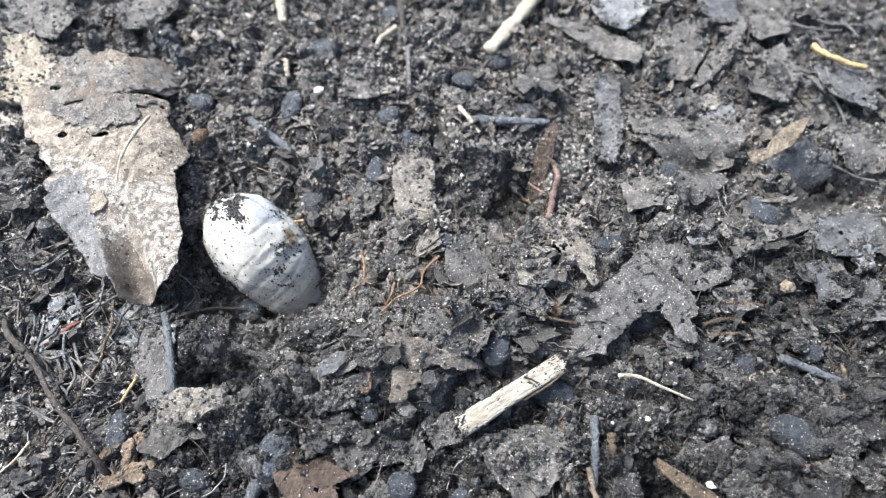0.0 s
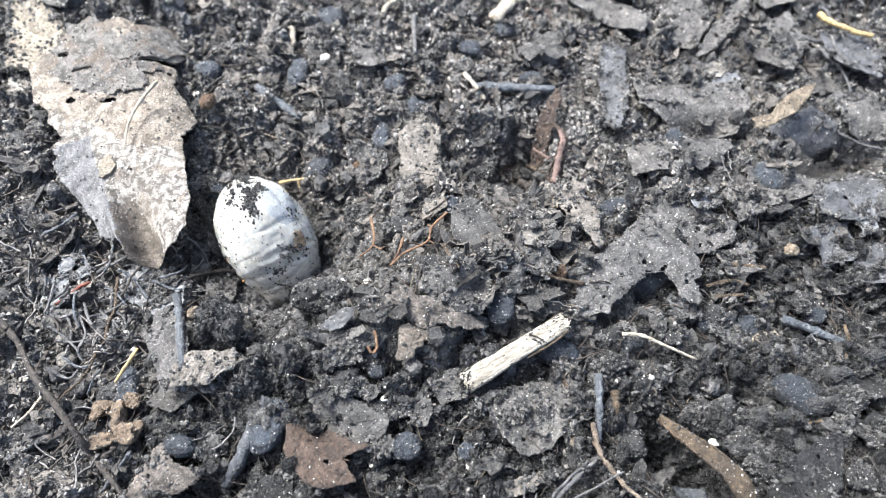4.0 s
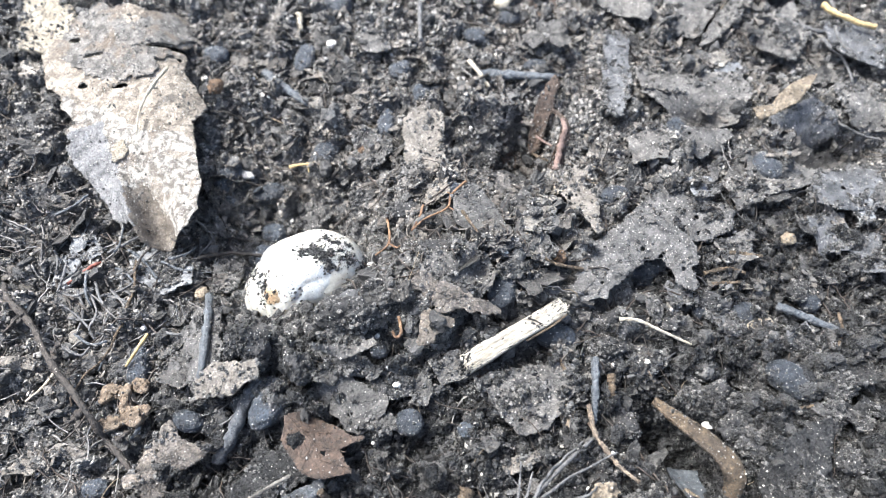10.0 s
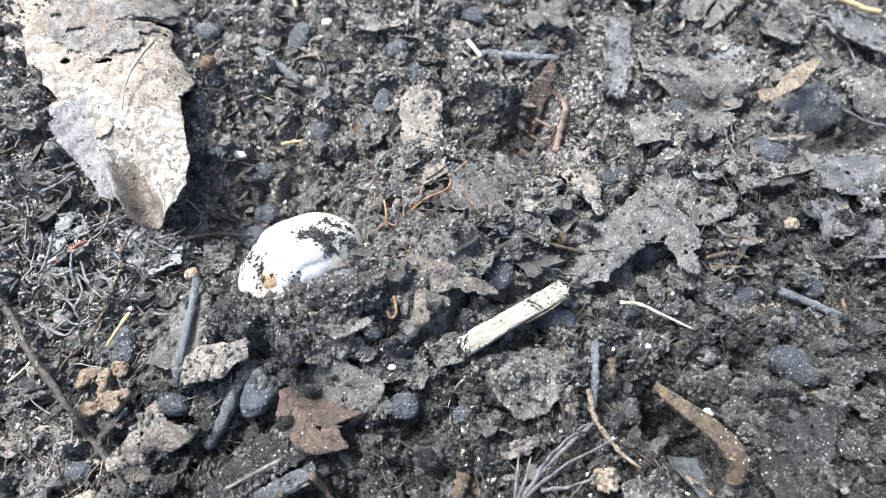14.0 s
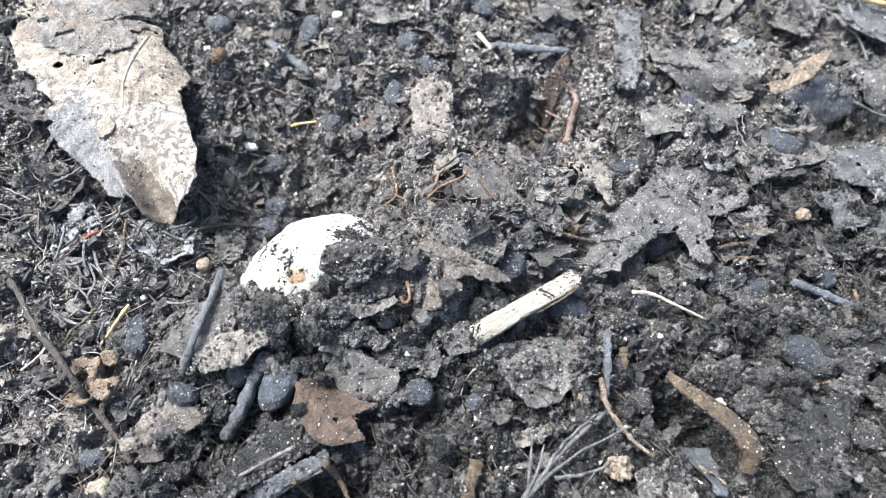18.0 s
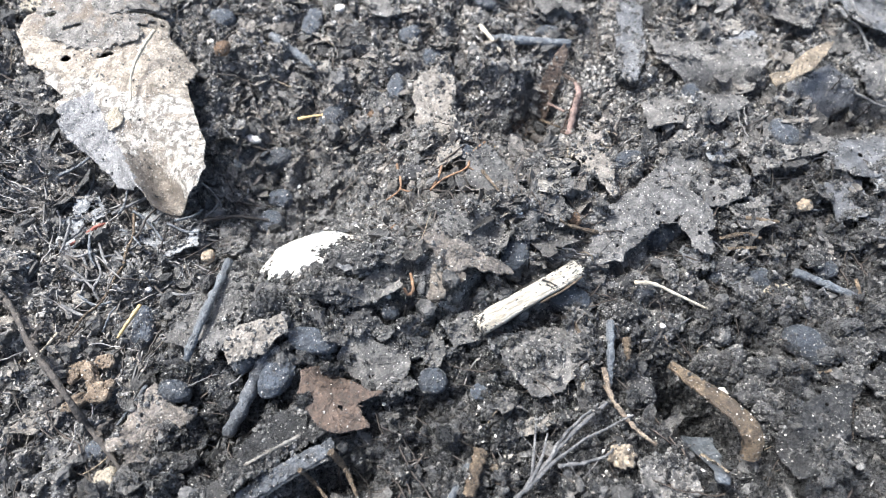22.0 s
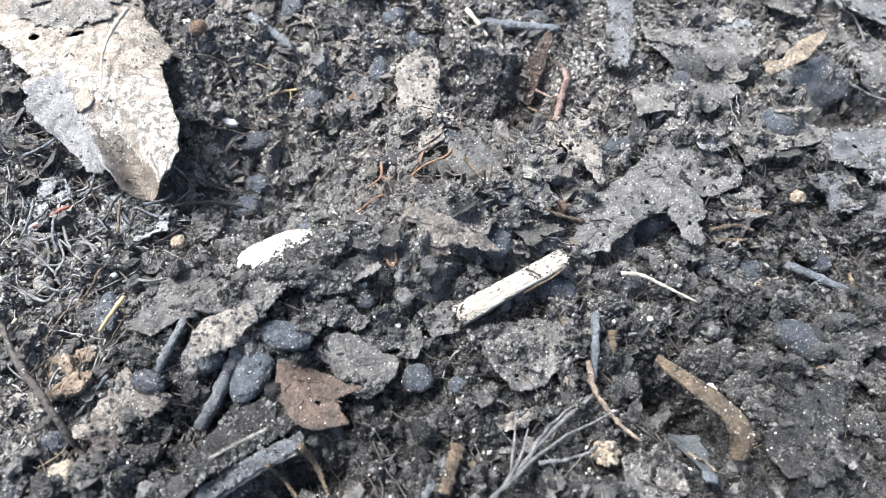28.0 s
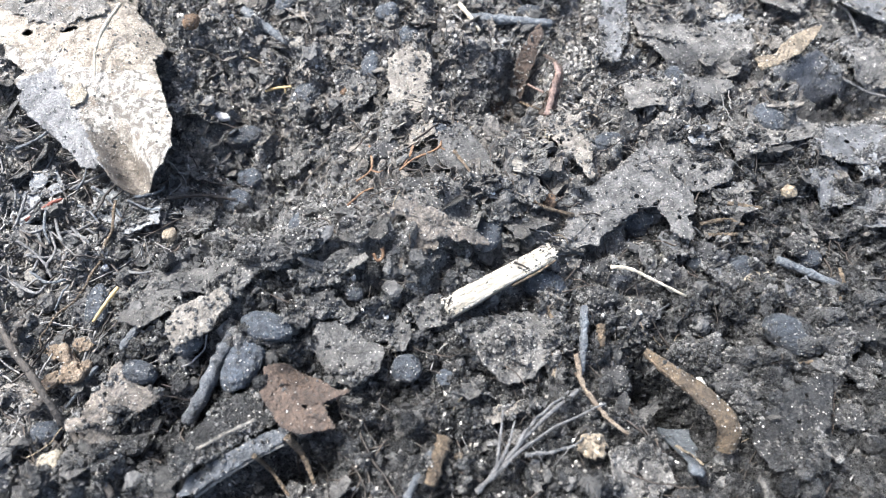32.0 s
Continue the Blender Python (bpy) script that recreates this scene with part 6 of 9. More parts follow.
leaf("leaf_scrap", "grey ragged leaf at the litter edge", 64.0, 26.0, 1.4, [(3.2, 1.1), (2.0, 2.6), (-0.2, 1.8), (-2.4, 1.6), (-2.4, -0.2), (-2.9, -2.1), (-0.8, -2.4), (1.7, -2.6), (2.1, -0.5)], LEAF_BLACK, jag=0.16, crumple=1.2, tilt=(0.13, 0.01), curl=1.2)
leaf("leaf_scrap", "wet dark flake of leaf", 44.8, 39.9, 1.4, [(-2.4, 1.2), (-3.1, -0.6), (-1.4, -1.9), (0.3, -3.0), (1.8, -1.8), (3.3, -0.4), (2.3, 1.4), (0.5, 1.7), (-1.0, 2.0)], LEAF_WET, jag=0.16, crumple=1.2, tilt=(-0.10, -0.22), curl=1.2)
leaf("leaf_scrap", "small grey flake below the arched leaf", 33.6, 40.2, 1.4, [(-0.8, 2.0), (-1.4, 1.1), (-1.7, -0.2), (-0.9, -1.5), (0.2, -1.8), (1.2, -1.6), (1.6, -0.5), (1.7, 1.2), (0.5, 2.6)], LEAF_GREY, jag=0.16, crumple=1.2, tilt=(-0.29, 0.16), curl=1.2)
leaf("leaf_scrap", "dark ragged leaf below the splinter", 8.6, 24.1, 1.4, [(-3.7, 0.8), (-3.5, -1.2), (-1.0, -1.9), (0.8, -1.7), (3.2, -1.6), (2.4, 0.1), (2.5, 2.0), (-0.1, 2.9), (-2.1, 1.9)], LEAF_DARK, jag=0.16, crumple=1.2, tilt=(-0.23, 0.31), curl=1.2)
leaf("leaf_scrap", "grey ragged leaf with torn spikes", 15.0, 24.1, 1.4, [(-1.1, 2.3), (-3.0, 1.1), (-3.1, -1.0), (-2.1, -3.0), (0.3, -3.5), (1.3, -1.2), (1.8, -0.0), (2.3, 1.7), (0.5, 1.7)], LEAF_GREY, jag=0.16, crumple=1.2, tilt=(0.02, 0.12), curl=1.2)
leaf("leaf_scrap", "pale crumbling leaf below the splinter", 18.8, 29.8, 1.4, [(-1.9, 1.6), (-2.0, 0.2), (-2.3, -1.8), (-0.3, -2.7), (0.9, -1.4), (1.7, -0.8), (2.4, 0.6), (0.9, 1.6), (-0.5, 2.2)], LEAF_PALE, jag=0.16, crumple=1.2, tilt=(-0.10, 0.30), curl=1.2)
leaf("leaf_scrap", "brownish leaf scrap below the splinter", 5.9, 26.3, 1.4, [(-2.4, 1.5), (-2.3, -0.0), (-1.0, -1.0), (0.2, -1.8), (1.9, -2.0), (3.0, -0.9), (1.3, 0.5), (0.4, 1.3), (-1.1, 2.3)], LEAF_BROWN, jag=0.16, crumple=1.2, tilt=(-0.29, 0.23), curl=1.2)
leaf("leaf_scrap", "dark leaf shred under the ridge", -11.5, 24.9, 1.4, [(-3.0, 0.9), (-2.5, -0.3), (-0.7, -1.1), (0.9, -1.5), (2.0, -1.0), (3.1, -0.3), (1.4, 0.7), (-0.0, 1.3), (-2.2, 1.9)], LEAF_DARK, jag=0.16, crumple=1.2, tilt=(0.33, 0.22), curl=1.2)
leaf("leaf_scrap", "grey leaf shred under the ridge", -16.4, 24.4, 1.4, [(1.0, 1.7), (0.2, 1.7), (-1.1, 1.2), (-2.3, -0.7), (-2.3, -2.5), (-1.0, -2.8), (0.5, -2.5), (1.1, -0.3), (1.6, 1.1)], LEAF_DARK, jag=0.16, crumple=1.2, tilt=(-0.17, -0.13), curl=1.2)
leaf("leaf_scrap", "dark leaf scrap in front of the mound", -3.0, 22.9, 1.4, [(-1.0, 1.2), (-1.8, 0.5), (-1.1, -0.6), (-0.5, -1.9), (1.1, -2.6), (1.7, -1.1), (2.1, 0.2), (1.2, 1.6), (-0.3, 2.6)], LEAF_DARK, jag=0.16, crumple=1.2, tilt=(0.23, -0.11), curl=1.2)
leaf("leaf_scrap", "grey leaf scrap on damp soil", -7.4, 17.6, 1.4, [(2.5, 0.4), (1.0, 1.0), (0.1, 1.5), (-1.4, 1.4), (-1.7, 0.2), (-2.2, -1.1), (-1.0, -1.9), (0.5, -1.1), (1.4, -0.6)], LEAF_DARK, jag=0.16, crumple=1.2, tilt=(0.25, -0.11), curl=1.2)
leaf("leaf_scrap", "grey leaf scrap beside the stick", -43.7, 27.0, 1.4, [(1.0, 2.2), (-0.3, 2.0), (-1.2, 0.9), (-2.0, -0.5), (-1.3, -1.6), (-0.4, -2.6), (0.8, -1.5), (2.0, -0.4), (2.6, 1.7)], LEAF_GREY, jag=0.16, crumple=1.2, tilt=(0.32, -0.31), curl=1.2)
leaf("leaf_scrap", "grey flake among thin roots", -61.9, 33.7, 1.4, [(-3.0, 0.7), (-2.7, -0.9), (-1.3, -2.6), (1.3, -2.9), (2.6, -1.4), (3.4, 0.1), (2.5, 2.0), (-0.0, 2.6), (-2.5, 2.5)], LEAF_GREY, jag=0.16, crumple=1.2, tilt=(-0.01, 0.11), curl=1.2)
leaf("leaf_scrap", "pale flake among thin roots", -63.6, 21.8, 1.4, [(0.8, 2.0), (-0.6, 2.5), (-2.5, 1.7), (-2.6, -0.6), (-1.5, -1.8), (-0.2, -2.0), (1.1, -1.7), (1.8, -0.3), (1.8, 1.2)], LEAF_PALE, jag=0.16, crumple=1.2, tilt=(-0.32, 0.24), curl=1.2)
leaf("leaf_scrap", "grey crumpled scrap of leaf", -52.9, 4.2, 1.4, [(-2.5, 1.2), (-2.9, -0.5), (-1.6, -2.1), (0.4, -1.9), (1.6, -1.4), (2.2, -0.3), (3.0, 1.7), (0.4, 1.7), (-1.4, 2.2)], LEAF_GREY, jag=0.16, crumple=1.2, tilt=(0.06, -0.34), curl=1.2)
leaf("leaf_scrap", "pale scrap of leaf at the edge of the roots", -59.4, 8.3, 1.4, [(0.9, 3.7), (-0.6, 2.3), (-1.4, 0.8), (-1.8, -0.9), (-1.5, -2.7), (-0.0, -2.0), (1.4, -2.1), (2.2, 0.0), (1.5, 1.5)], LEAF_PALE, jag=0.16, crumple=1.2, tilt=(-0.21, -0.34), curl=1.2)

# bark at the front
leaf("bark_piece", "long blue-grey piece of bark with broken lower edge", -21.7, 3.9, 3.4, [(-6.3, -5.1), (-5.5, -2.9), (-3.5, -0.9), (-1.1, 0.8), (2.1, 2.8), (5.9, 5.2), (6.5, 3.9), (5.6, 2.4), (1.6, -0), (-1.6, -2.3), (-4.3, -4.8)], BARK, buried=0, jag=0.06, tilt=(-0.05, 0.25), drape=0.0, curl=0.2, thick=0.9, crumple=1.0, category='bark')
twig("bark_fibre", "pale fibre along the broken edge of bark", [(-15.9, 6.4, 3.2), (-20.1, 3.8, 3.2), (-23.3, 1.5, 3.2), (-26.1, -0.8, 3)], 0.22, 0.28, CRUST, "bark fibre", uneven=0.35)
twig("bark_fibre", "grey fibre peeling from the bark", [(-20.1, 8.8, 3.2), (-23.8, 6.3, 3.6), (-27.6, 3.7, 3.2)], 0.29, 0.21, CRUST, "bark fibre", uneven=0.25)
leaf("bark_crust", "grey crumbling crust on the bark", -23.5, 7.8, 3.4, [(-5.7, -5.7), (-5.5, -3.2), (-4.1, 0.1), (-2.1, 3.1), (1.8, 4.8), (5.1, 5.1), (6.9, 2), (3.7, -0.4), (0.9, -2.4), (-2.1, -4.7), (-3.8, -6.8)], LEAF_BLACK, jag=0.12, crumple=1.4, thick=1.0, drape=0.2, curl=0.3, dust=(2.0, 1.2))

# bleached splinter
chip = splinter(10.7, 32.1, 2.7, 18.4, 3.1, 36)

# frass pellets
pellet(27.6, 60.1, 0, 6, 3.7, 16)
pellet(-29, 104.3, 0, 6, 6, 5)
pellet(-33.4, 88.9, 0, 7.7, 3.9, 85)
pellet(-51.4, 88.3, 0, 4.9, 4.1, 5)
pellet(-63.3, 104.4, 0, 6.3, 5.5, 5)
pellet(-13.7, 87.5, 0, 4.7, 3.9, 31)
pellet(-14.9, 74.4, 0, 6.3, 3.3, 85)
pellet(7.7, 104.6, 0, 5.1, 3.7, 5)
pellet(8.2, 39.8, 0, 7.3, 4.4, 82)
pellet(33, 48.8, 0, 5.8, 4.7, 4)
pellet(16.8, 34, 0, 5.3, 3.9, 4)
pellet(55.0, 30.7, 1.6, 8.2, 4.9, -36)
pellet(55.5, 69.8, 0, 7.1, 5.9, -49)
pellet(39.7, 76, 0, 6.6, 4.1, 76)
pellet(-1.4, 57.6, 0, 3.7, 2.8, 5)
pellet(-26, 67.9, 0, 6.7, 4.9, 73)
pellet(49.3, 41.6, 0, 4.5, 4, 4)
pellet(-16.3, 116.9, 0, 4.9, 4.1, 5)
pellet(13.5, 91.2, 0, 5.5, 3.3, 5)
pellet(0.5, 98.4, 0, 4.6, 3.6, 5)
pellet(60.9, 44.9, 0, 4.1, 3.3, 4)
pellet(-34.7, 54.4, 0, 4.6, 4.2, 7)
pellet(-35.5, 48.8, 0, 5.1, 4.4, 43)
pellet(-22.2, 42.5, 0, 4.6, 3.6, 74)
pellet(33.6, 47.5, 0, 4.7, 4.1, 6)
pellet(51, 25.5, 0, 3.9, 3.4, 6)
pellet(18.6, 33.9, 0, 4.4, 3.5, 6)
pellet(-8.7, 82.2, 0, 4.5, 4.1, 7)
pellet(-9.9, 27.7, 0, 2.7, 2.3, 6)
pellet(-44, 60.5, 0, 7.6, 2.2, -60)
pellet(48.3, 34.8, 0, 3.5, 3.2, 6)
pellet(42.2, 41.1, 0, 3.2, 2.7, 6)
pellet(-48.8, 5.3, 0, 4.2, 3.2, 16)
pellet(4.5, 17.9, 0, 3.1, 2.6, 6)
pellet(-47.7, 23.7, 0.8, 6.6, 3.5, 104)
hollow_pellet = pellet(-43.2, 63.1, 0.6, 7.3, 5.4, 77, label="large blue-black oval pellet on the floor of the hollow")
pellet(-36.3, 61.3, 0.2, 6.8, 4.4, 24)
fat_pellet = pellet(-22.8, 16.6, 2.2, 8.2, 5.1, 76, label="fat blue-grey oval pellet dusted with sand")
pushed_pellet = pellet(-20.2, 21.2, 2.4, 7.1, 4.1, -5, label="large blue-grey pellet pushed out of the soil")
small_pellet = pellet(-30.8, 18.5, 1.5, 3.9, 3.6, 40, label="small blue-grey pellet under the tan leaf lobe")
round_pellet = pellet(-36.7, 14.3, 1.4, 4.7, 3.4, 1, label="round blue-grey pellet on a leaf")
ridge_pellet = clod(-15.7, 33.3, 2.4, (3.9, 2.2, 2.0), 12, "bluish lump crusted with soil beside the grub")
gap_pellet = pellet(-0.9, 18.2, 1.6, 4.3, 3.8, 6, label="round blue-grey pellet in a dark gap")

# sticks, roots and straws
dark_twig = twig("dark_twig", "long dark woody twig leaning over the roots", [(-71.9, 33.8, 2), (-65.7, 28, 3.5), (-57.6, 21.1, 4.5), (-49.5, 13.7, 4.5), (-45.5, 9.8, 4), (-38.1, 3.3, 3)], 0.54, 0.42, TWIG_DARK, "twig", branches=[[(-65.7, 28, 3.5), (-67.8, 25.2, 3)], [(-49.5, 13.7, 4.5), (-52.5, 11.7, 3.5)], [(-45.5, 9.8, 4), (-42.7, 11.9, 3)], [(-57.6, 21.1, 4.5), (-57.7, 24.9, 4)]], uneven=0.28, wander=0.35)
thin_root = twig("thin_root", "long thin brown root hanging over the litter", [(-49.5, 41.5, 2), (-48, 34.8, 2.2), (-47.9, 28.8, 2.2), (-48.6, 24.1, 2), (-51.5, 19.2, 1.5), (-51.5, 16, 1)], 0.25, 0.15, WOOD, "root", wander=0.15)
thick_stick = twig("thick_stick", "thick dark grey stick beside the pellets", [(-24.5, 20, 2), (-26.1, 16.3, 2.2), (-27.5, 12.1, 1.8), (-30.1, 8.9, 1)], 1.07, 0.99, BARK, "twig", uneven=0.2)
twig("wet_stick", "wet grey-blue stick among the litter", [(1.9, 87.1, 1), (7.7, 87.2, 1.2), (17.5, 87.6, 1)], 0.98, 0.78, TWIG_BLUE, "twig")
twig("grey_twig", "grey blurred twig on the slope", [(-40.3, 83.9, 1), (-35.9, 80.6, 1), (-30.5, 77.3, 0.8)], 0.96, 0.73, TWIG_BLUE, "twig")
twig("cream_straw", "thick cream straw lying in the far litter", [(15.8, 124.8, 2), (10.3, 114.4, 2), (5.2, 106, 1.5)], 1.64, 1.41, STRAW, "straw", flat=0.6)
twig("cream_straw", "short thin cream straw", [(-0.2, 90.0, 1.5), (2.3, 86.5, 1.5), (4.2, 83.9, 1)], 0.45, 0.30, STRAW, "straw")
twig("cream_straw", "pale bent straw bit", [(-14.8, 110.9, 1.5), (-17.6, 107.3, 1.5), (-18.3, 105, 1)], 0.71, 0.49, STRAW, "straw")
twig("pale_bit", "pale upright bit of straw", [(-40.4, 116.4, 1.5), (-39, 111, 1)], 1.21, 0.83, STRAW, "straw")
twig("pale_bit", "pale bit of straw", [(-36.4, 99.7, 1), (-35.2, 95.4, 0.8)], 0.79, 0.55, STRAW, "straw")
twig("grey_stick", "thin grey stick pointing down the slope", [(-14.6, 118.9, 1.5), (-13, 110.6, 1.2)], 0.86, 0.58, TWIG_DARK, "twig")
twig("grey_stick", "thin pale grey stick", [(-11.6, 105.7, 1.2), (-10.4, 94.9, 1)], 0.58, 0.39, TWIG_GREY, "twig")
twig("yellow_root", "long yellow root across the far litter", [(73.5, 112.6, 2.5), (75.5, 110.5, 2.5), (78.2, 108.9, 2.5), (83.8, 107.4, 2)], 0.68, 0.49, YELLOW, "root", wander=0.12)
twig("white_straw", "slender white straw on dark soil", [(27.2, 36.8, 3), (30.2, 36.9, 3.2), (33.8, 35.9, 3), (39.2, 34.5, 2.2)], 0.34, 0.21, STRAW, "straw")
twig("forked_rootlet", "forked pale rootlet on the soil", [(29.3, 29.0, 1), (31.7, 29.7, 1.5), (34.4, 31.4, 1.5), (37.0, 33.4, 1)], 0.25, 0.14, TWIG_GREY, "root", branches=[[(31.7, 29.7, 1.5), (33.1, 31.7, 1.5)], [(31.7, 29.7, 1.5), (30.7, 27.9, 1)]])
twig("blue_stick", "grey-blue stick in the dark litter", [(54.6, 42.9, 1.5), (58.9, 41.5, 1.6), (64.1, 39.7, 1.2)], 0.81, 0.63, TWIG_BLUE, "twig")
twig("branching_root", "grey branching root with several arms", [(9.4, 3.0, 2.4), (11.9, 5.7, 2.4), (15.1, 10.1, 2.4), (18.8, 14.2, 2.4), (22.5, 17.7, 2.4)], 0.36, 0.26, TWIG_GREY, "root", branches=[[(11.9, 5.6, 2.6), (15.8, 9.5, 2.6), (20.3, 12.8, 2.6), (26.3, 16.3, 2.6)], [(15.4, 8.1, 2.6), (18.7, 8.8, 2.6), (21.7, 10.0, 2.6), (23.0, 11.2, 2.6)], [(10.9, 4.4, 2.6), (13.0, 8.9, 2.6), (13.9, 12.4, 2.6)], [(13.6, 7.8, 2.6), (15.6, 11.5, 2.6), (18.0, 14.3, 2.6), (21.1, 17.2, 2.6)], [(11.6, 5.3, 2.6), (12.0, 9.1, 2.6), (12.1, 13.7, 2.6)]], wander=0.06)
twig("brown_cream_root", "root with cream and brown bark", [(22.3, 23.0, 2.2), (23.1, 18.9, 2.2), (24.6, 16.6, 2.2), (26.5, 14.4, 2.2), (29.2, 12.4, 2.2)], 0.36, 0.3, ROOT_BARK, "root", uneven=0.35, branches=[[(23.2, 19.1, 1.8), (22.2, 20.4, 1.8)]])
twig("blue_grey_twig", "upright blue-grey twig in the soil", [(23.5, 30.6, 2), (23.5, 24.9, 2), (23.2, 20.5, 1)], 0.66, 0.55, TWIG_BLUE, "twig")
twig("tan_twig", "short tan broken twig", [(26.4, 28.7, 1.5), (26.5, 24.0, 1)], 0.67, 0.57, WOOD, "twig")
twig("wood_bit", "broken stub of tan wood", [(4.9, 9.1, 3), (4.3, 6.9, 2.5), (3.6, 3.3, 2)], 1.03, 0.91, WOOD, "twig", uneven=0.22)
twig("grey_shoot", "grey shoot beside the wood stub", [(3.3, 7.3, 2), (2, 4.5, 1.5), (0.6, 1.1, 1)], 0.58, 0.56, TWIG_BLUE, "twig")
twig("brown_rootlet", "brown crooked rootlet on bark", [(-19.3, 4.5, 4), (-17.8, 3.6, 3), (-14.6, 0.6, 2)], 0.29, 0.21, WOOD, "root")
twig("tan_sliver", "tan fibrous sliver of wood", [(-15.6, 7.3, 3), (-13.7, 5.7, 3), (-11.5, 2.3, 2)], 0.51, 0.30, WOOD, "sliver")
yellow_straw = twig("yellow_straw", "short yellow straw leaning on a pellet", [(-43.8, 25.5, 2.6), (-44.4, 23.1, 2.6), (-46, 20.3, 1.4)], 0.32, 0.22, YELLOW, "straw")
twig("pale_stick", "pale thin stick among roots", [(-60.5, 21.5, 1.5), (-61.5, 18.8, 1.5), (-63.4, 16.7, 1)], 0.25, 0.17, STRAW, "straw")
twig("dark_rootlet", "dark rootlet beside the pointed leaf", [(-43.7, 14.1, 2), (-46.1, 11.9, 2), (-47.8, 8.9, 1)], 0.30, 0.21, TWIG_BLUE, "twig")

# orange roots on the mound
root_a = twig("orange_root", "thin orange forked root on the mound", [(-12.6, 52.7, 2.2), (-11.3, 47.8, 2.2), (-11.1, 44.5, 2.2), (-12.8, 42.5, 2.2)], 0.24, 0.15, ROOT, "root", branches=[[(-11.1, 45.2, 2.2), (-9.4, 43.0, 2.2), (-8.8, 43.3, 2.2)]])
root_b = twig("orange_root", "short thin orange root", [(-6.6, 52.6, 2.2), (-6.9, 50.0, 2.2), (-7.7, 47.3, 2.2)], 0.22, 0.15, ROOT, "root", branches=[[(-6.9, 49.9, 2), (-7.3, 49.0, 2)]])
root_c = twig("orange_root", "crooked pale orange root on the mound", [(0.2, 57.1, 2.6), (-2.0, 54.0, 2.6), (-2.5, 50.8, 2.6), (-5.9, 48.8, 2.6), (-7.9, 46.3, 2.6)], 0.24, 0.15, ROOT, "root", branches=[[(-2.3, 51.2, 2.4), (-1.4, 50.3, 2.4)], [(-2.0, 54.0, 2.6), (-2.8, 54.5, 2.6)]])
root_d = twig("brown_root", "short brown root pointing down the mound", [(-0.0, 50.1, 2.2), (1.4, 47.3, 2.2), (2.7, 45.3, 2.2)], 0.28, 0.2, WOOD, "root")
root_e = twig("orange_root", "short orange root below the others", [(-12.7, 40.1, 1.2), (-11, 42.9, 1.4), (-9.4, 43.6, 1.2)], 0.20, 0.13, ROOT, "root")
root_f = twig("orange_root", "bent orange rootlet in a gap", [(-9.0, 32.1, 2.4), (-8.6, 30.9, 2.4), (-8.4, 29.7, 2.4), (-9.0, 29.0, 2.4), (-9.7, 29.7, 2.4)], 0.26, 0.22, ROOT, "root")
root_g = twig("orange_root", "yellow-orange root bit on the slope", [(-31.6, 67, 1.2), (-29.5, 67.2, 1.5), (-26.9, 67.6, 1.2)], 0.34, 0.23, YELLOW, "root", branches=[[(-28, 67.4, 1.4), (-27.8, 66.3, 0.8)]])
twig("red_root", "short red root among dark roots", [(-62.4, 38.8, 1.2), (-60.9, 40.1, 1.6), (-59.9, 41.1, 1.2)], 0.34, 0.24, ROOT_RED, "root")
twig("red_root", "short reddish root on soil", [(-64.2, 36.6, 1.2), (-62.7, 38.4, 1.2)], 0.25, 0.18, ROOT_RED, "root")

# tangle of thin dark roots
twig("thin_dark_root", "thin dark wiry root in a tangle", [(-63.5, 32.6, 2.1), (-61.2, 31.6, 1.6), (-57.4, 29, 2.1)], 0.25, 0.20, TWIG_GREY, "root", wander=0.02)
twig("thin_dark_root", "thin dark wiry root in a tangle", [(-61.8, 35.4, 1.6), (-59.9, 32, 1.2), (-59.4, 28, 1.6)], 0.27, 0.20, TWIG_GREY, "root", wander=0.02)
twig("thin_dark_root", "thin dark wiry root in a tangle", [(-60.6, 36.3, 1.2), (-57.5, 32, 1.6), (-57.4, 29, 2.1), (-56.2, 27.4, 1.6)], 0.27, 0.20, TWIG_GREY, "root", wander=0.02)
twig("thin_dark_root", "thin dark wiry root in a tangle", [(-59.7, 37.4, 1.2), (-57.1, 33.8, 2.1), (-54.6, 32.3, 1.6)], 0.27, 0.20, TWIG_GREY, "root", wander=0.02)
twig("thin_dark_root", "thin dark wiry root in a tangle", [(-57.6, 35.2, 1.2), (-53.4, 34.2, 2.1), (-51.7, 31.9, 1.2)], 0.27, 0.20, TWIG_GREY, "root", wander=0.02)
twig("thin_dark_root", "thin dark wiry root in a tangle", [(-56.8, 31.9, 2.1), (-54.2, 30, 1.6), (-52.2, 29.9, 1.2)], 0.25, 0.20, TWIG_GREY, "root", wander=0.02)
twig("thin_dark_root", "thin dark wiry root in a tangle", [(-56.7, 36.3, 1.2), (-53, 33.2, 2.1), (-52.8, 30.4, 2.1)], 0.27, 0.20, TWIG_GREY, "root", wander=0.02)
twig("thin_dark_root", "thin dark wiry root in a tangle", [(-61.4, 30.4, 2.1), (-58.3, 30.5, 1.6), (-55.9, 32.2, 1.6)], 0.25, 0.20, TWIG_GREY, "root", wander=0.02)
twig("thin_dark_root", "thin dark wiry root in a tangle", [(-65.4, 35.2, 1.2), (-62.3, 34.4, 1.6), (-59.8, 35.4, 2.1)], 0.27, 0.20, TWIG_GREY, "root", wander=0.02)
twig("thin_dark_root", "thin dark wiry root in a tangle", [(-54.3, 36.3, 1.6), (-52.2, 35.1, 1.6), (-51, 32.5, 2.1)], 0.27, 0.20, TWIG_GREY, "root", wander=0.02)
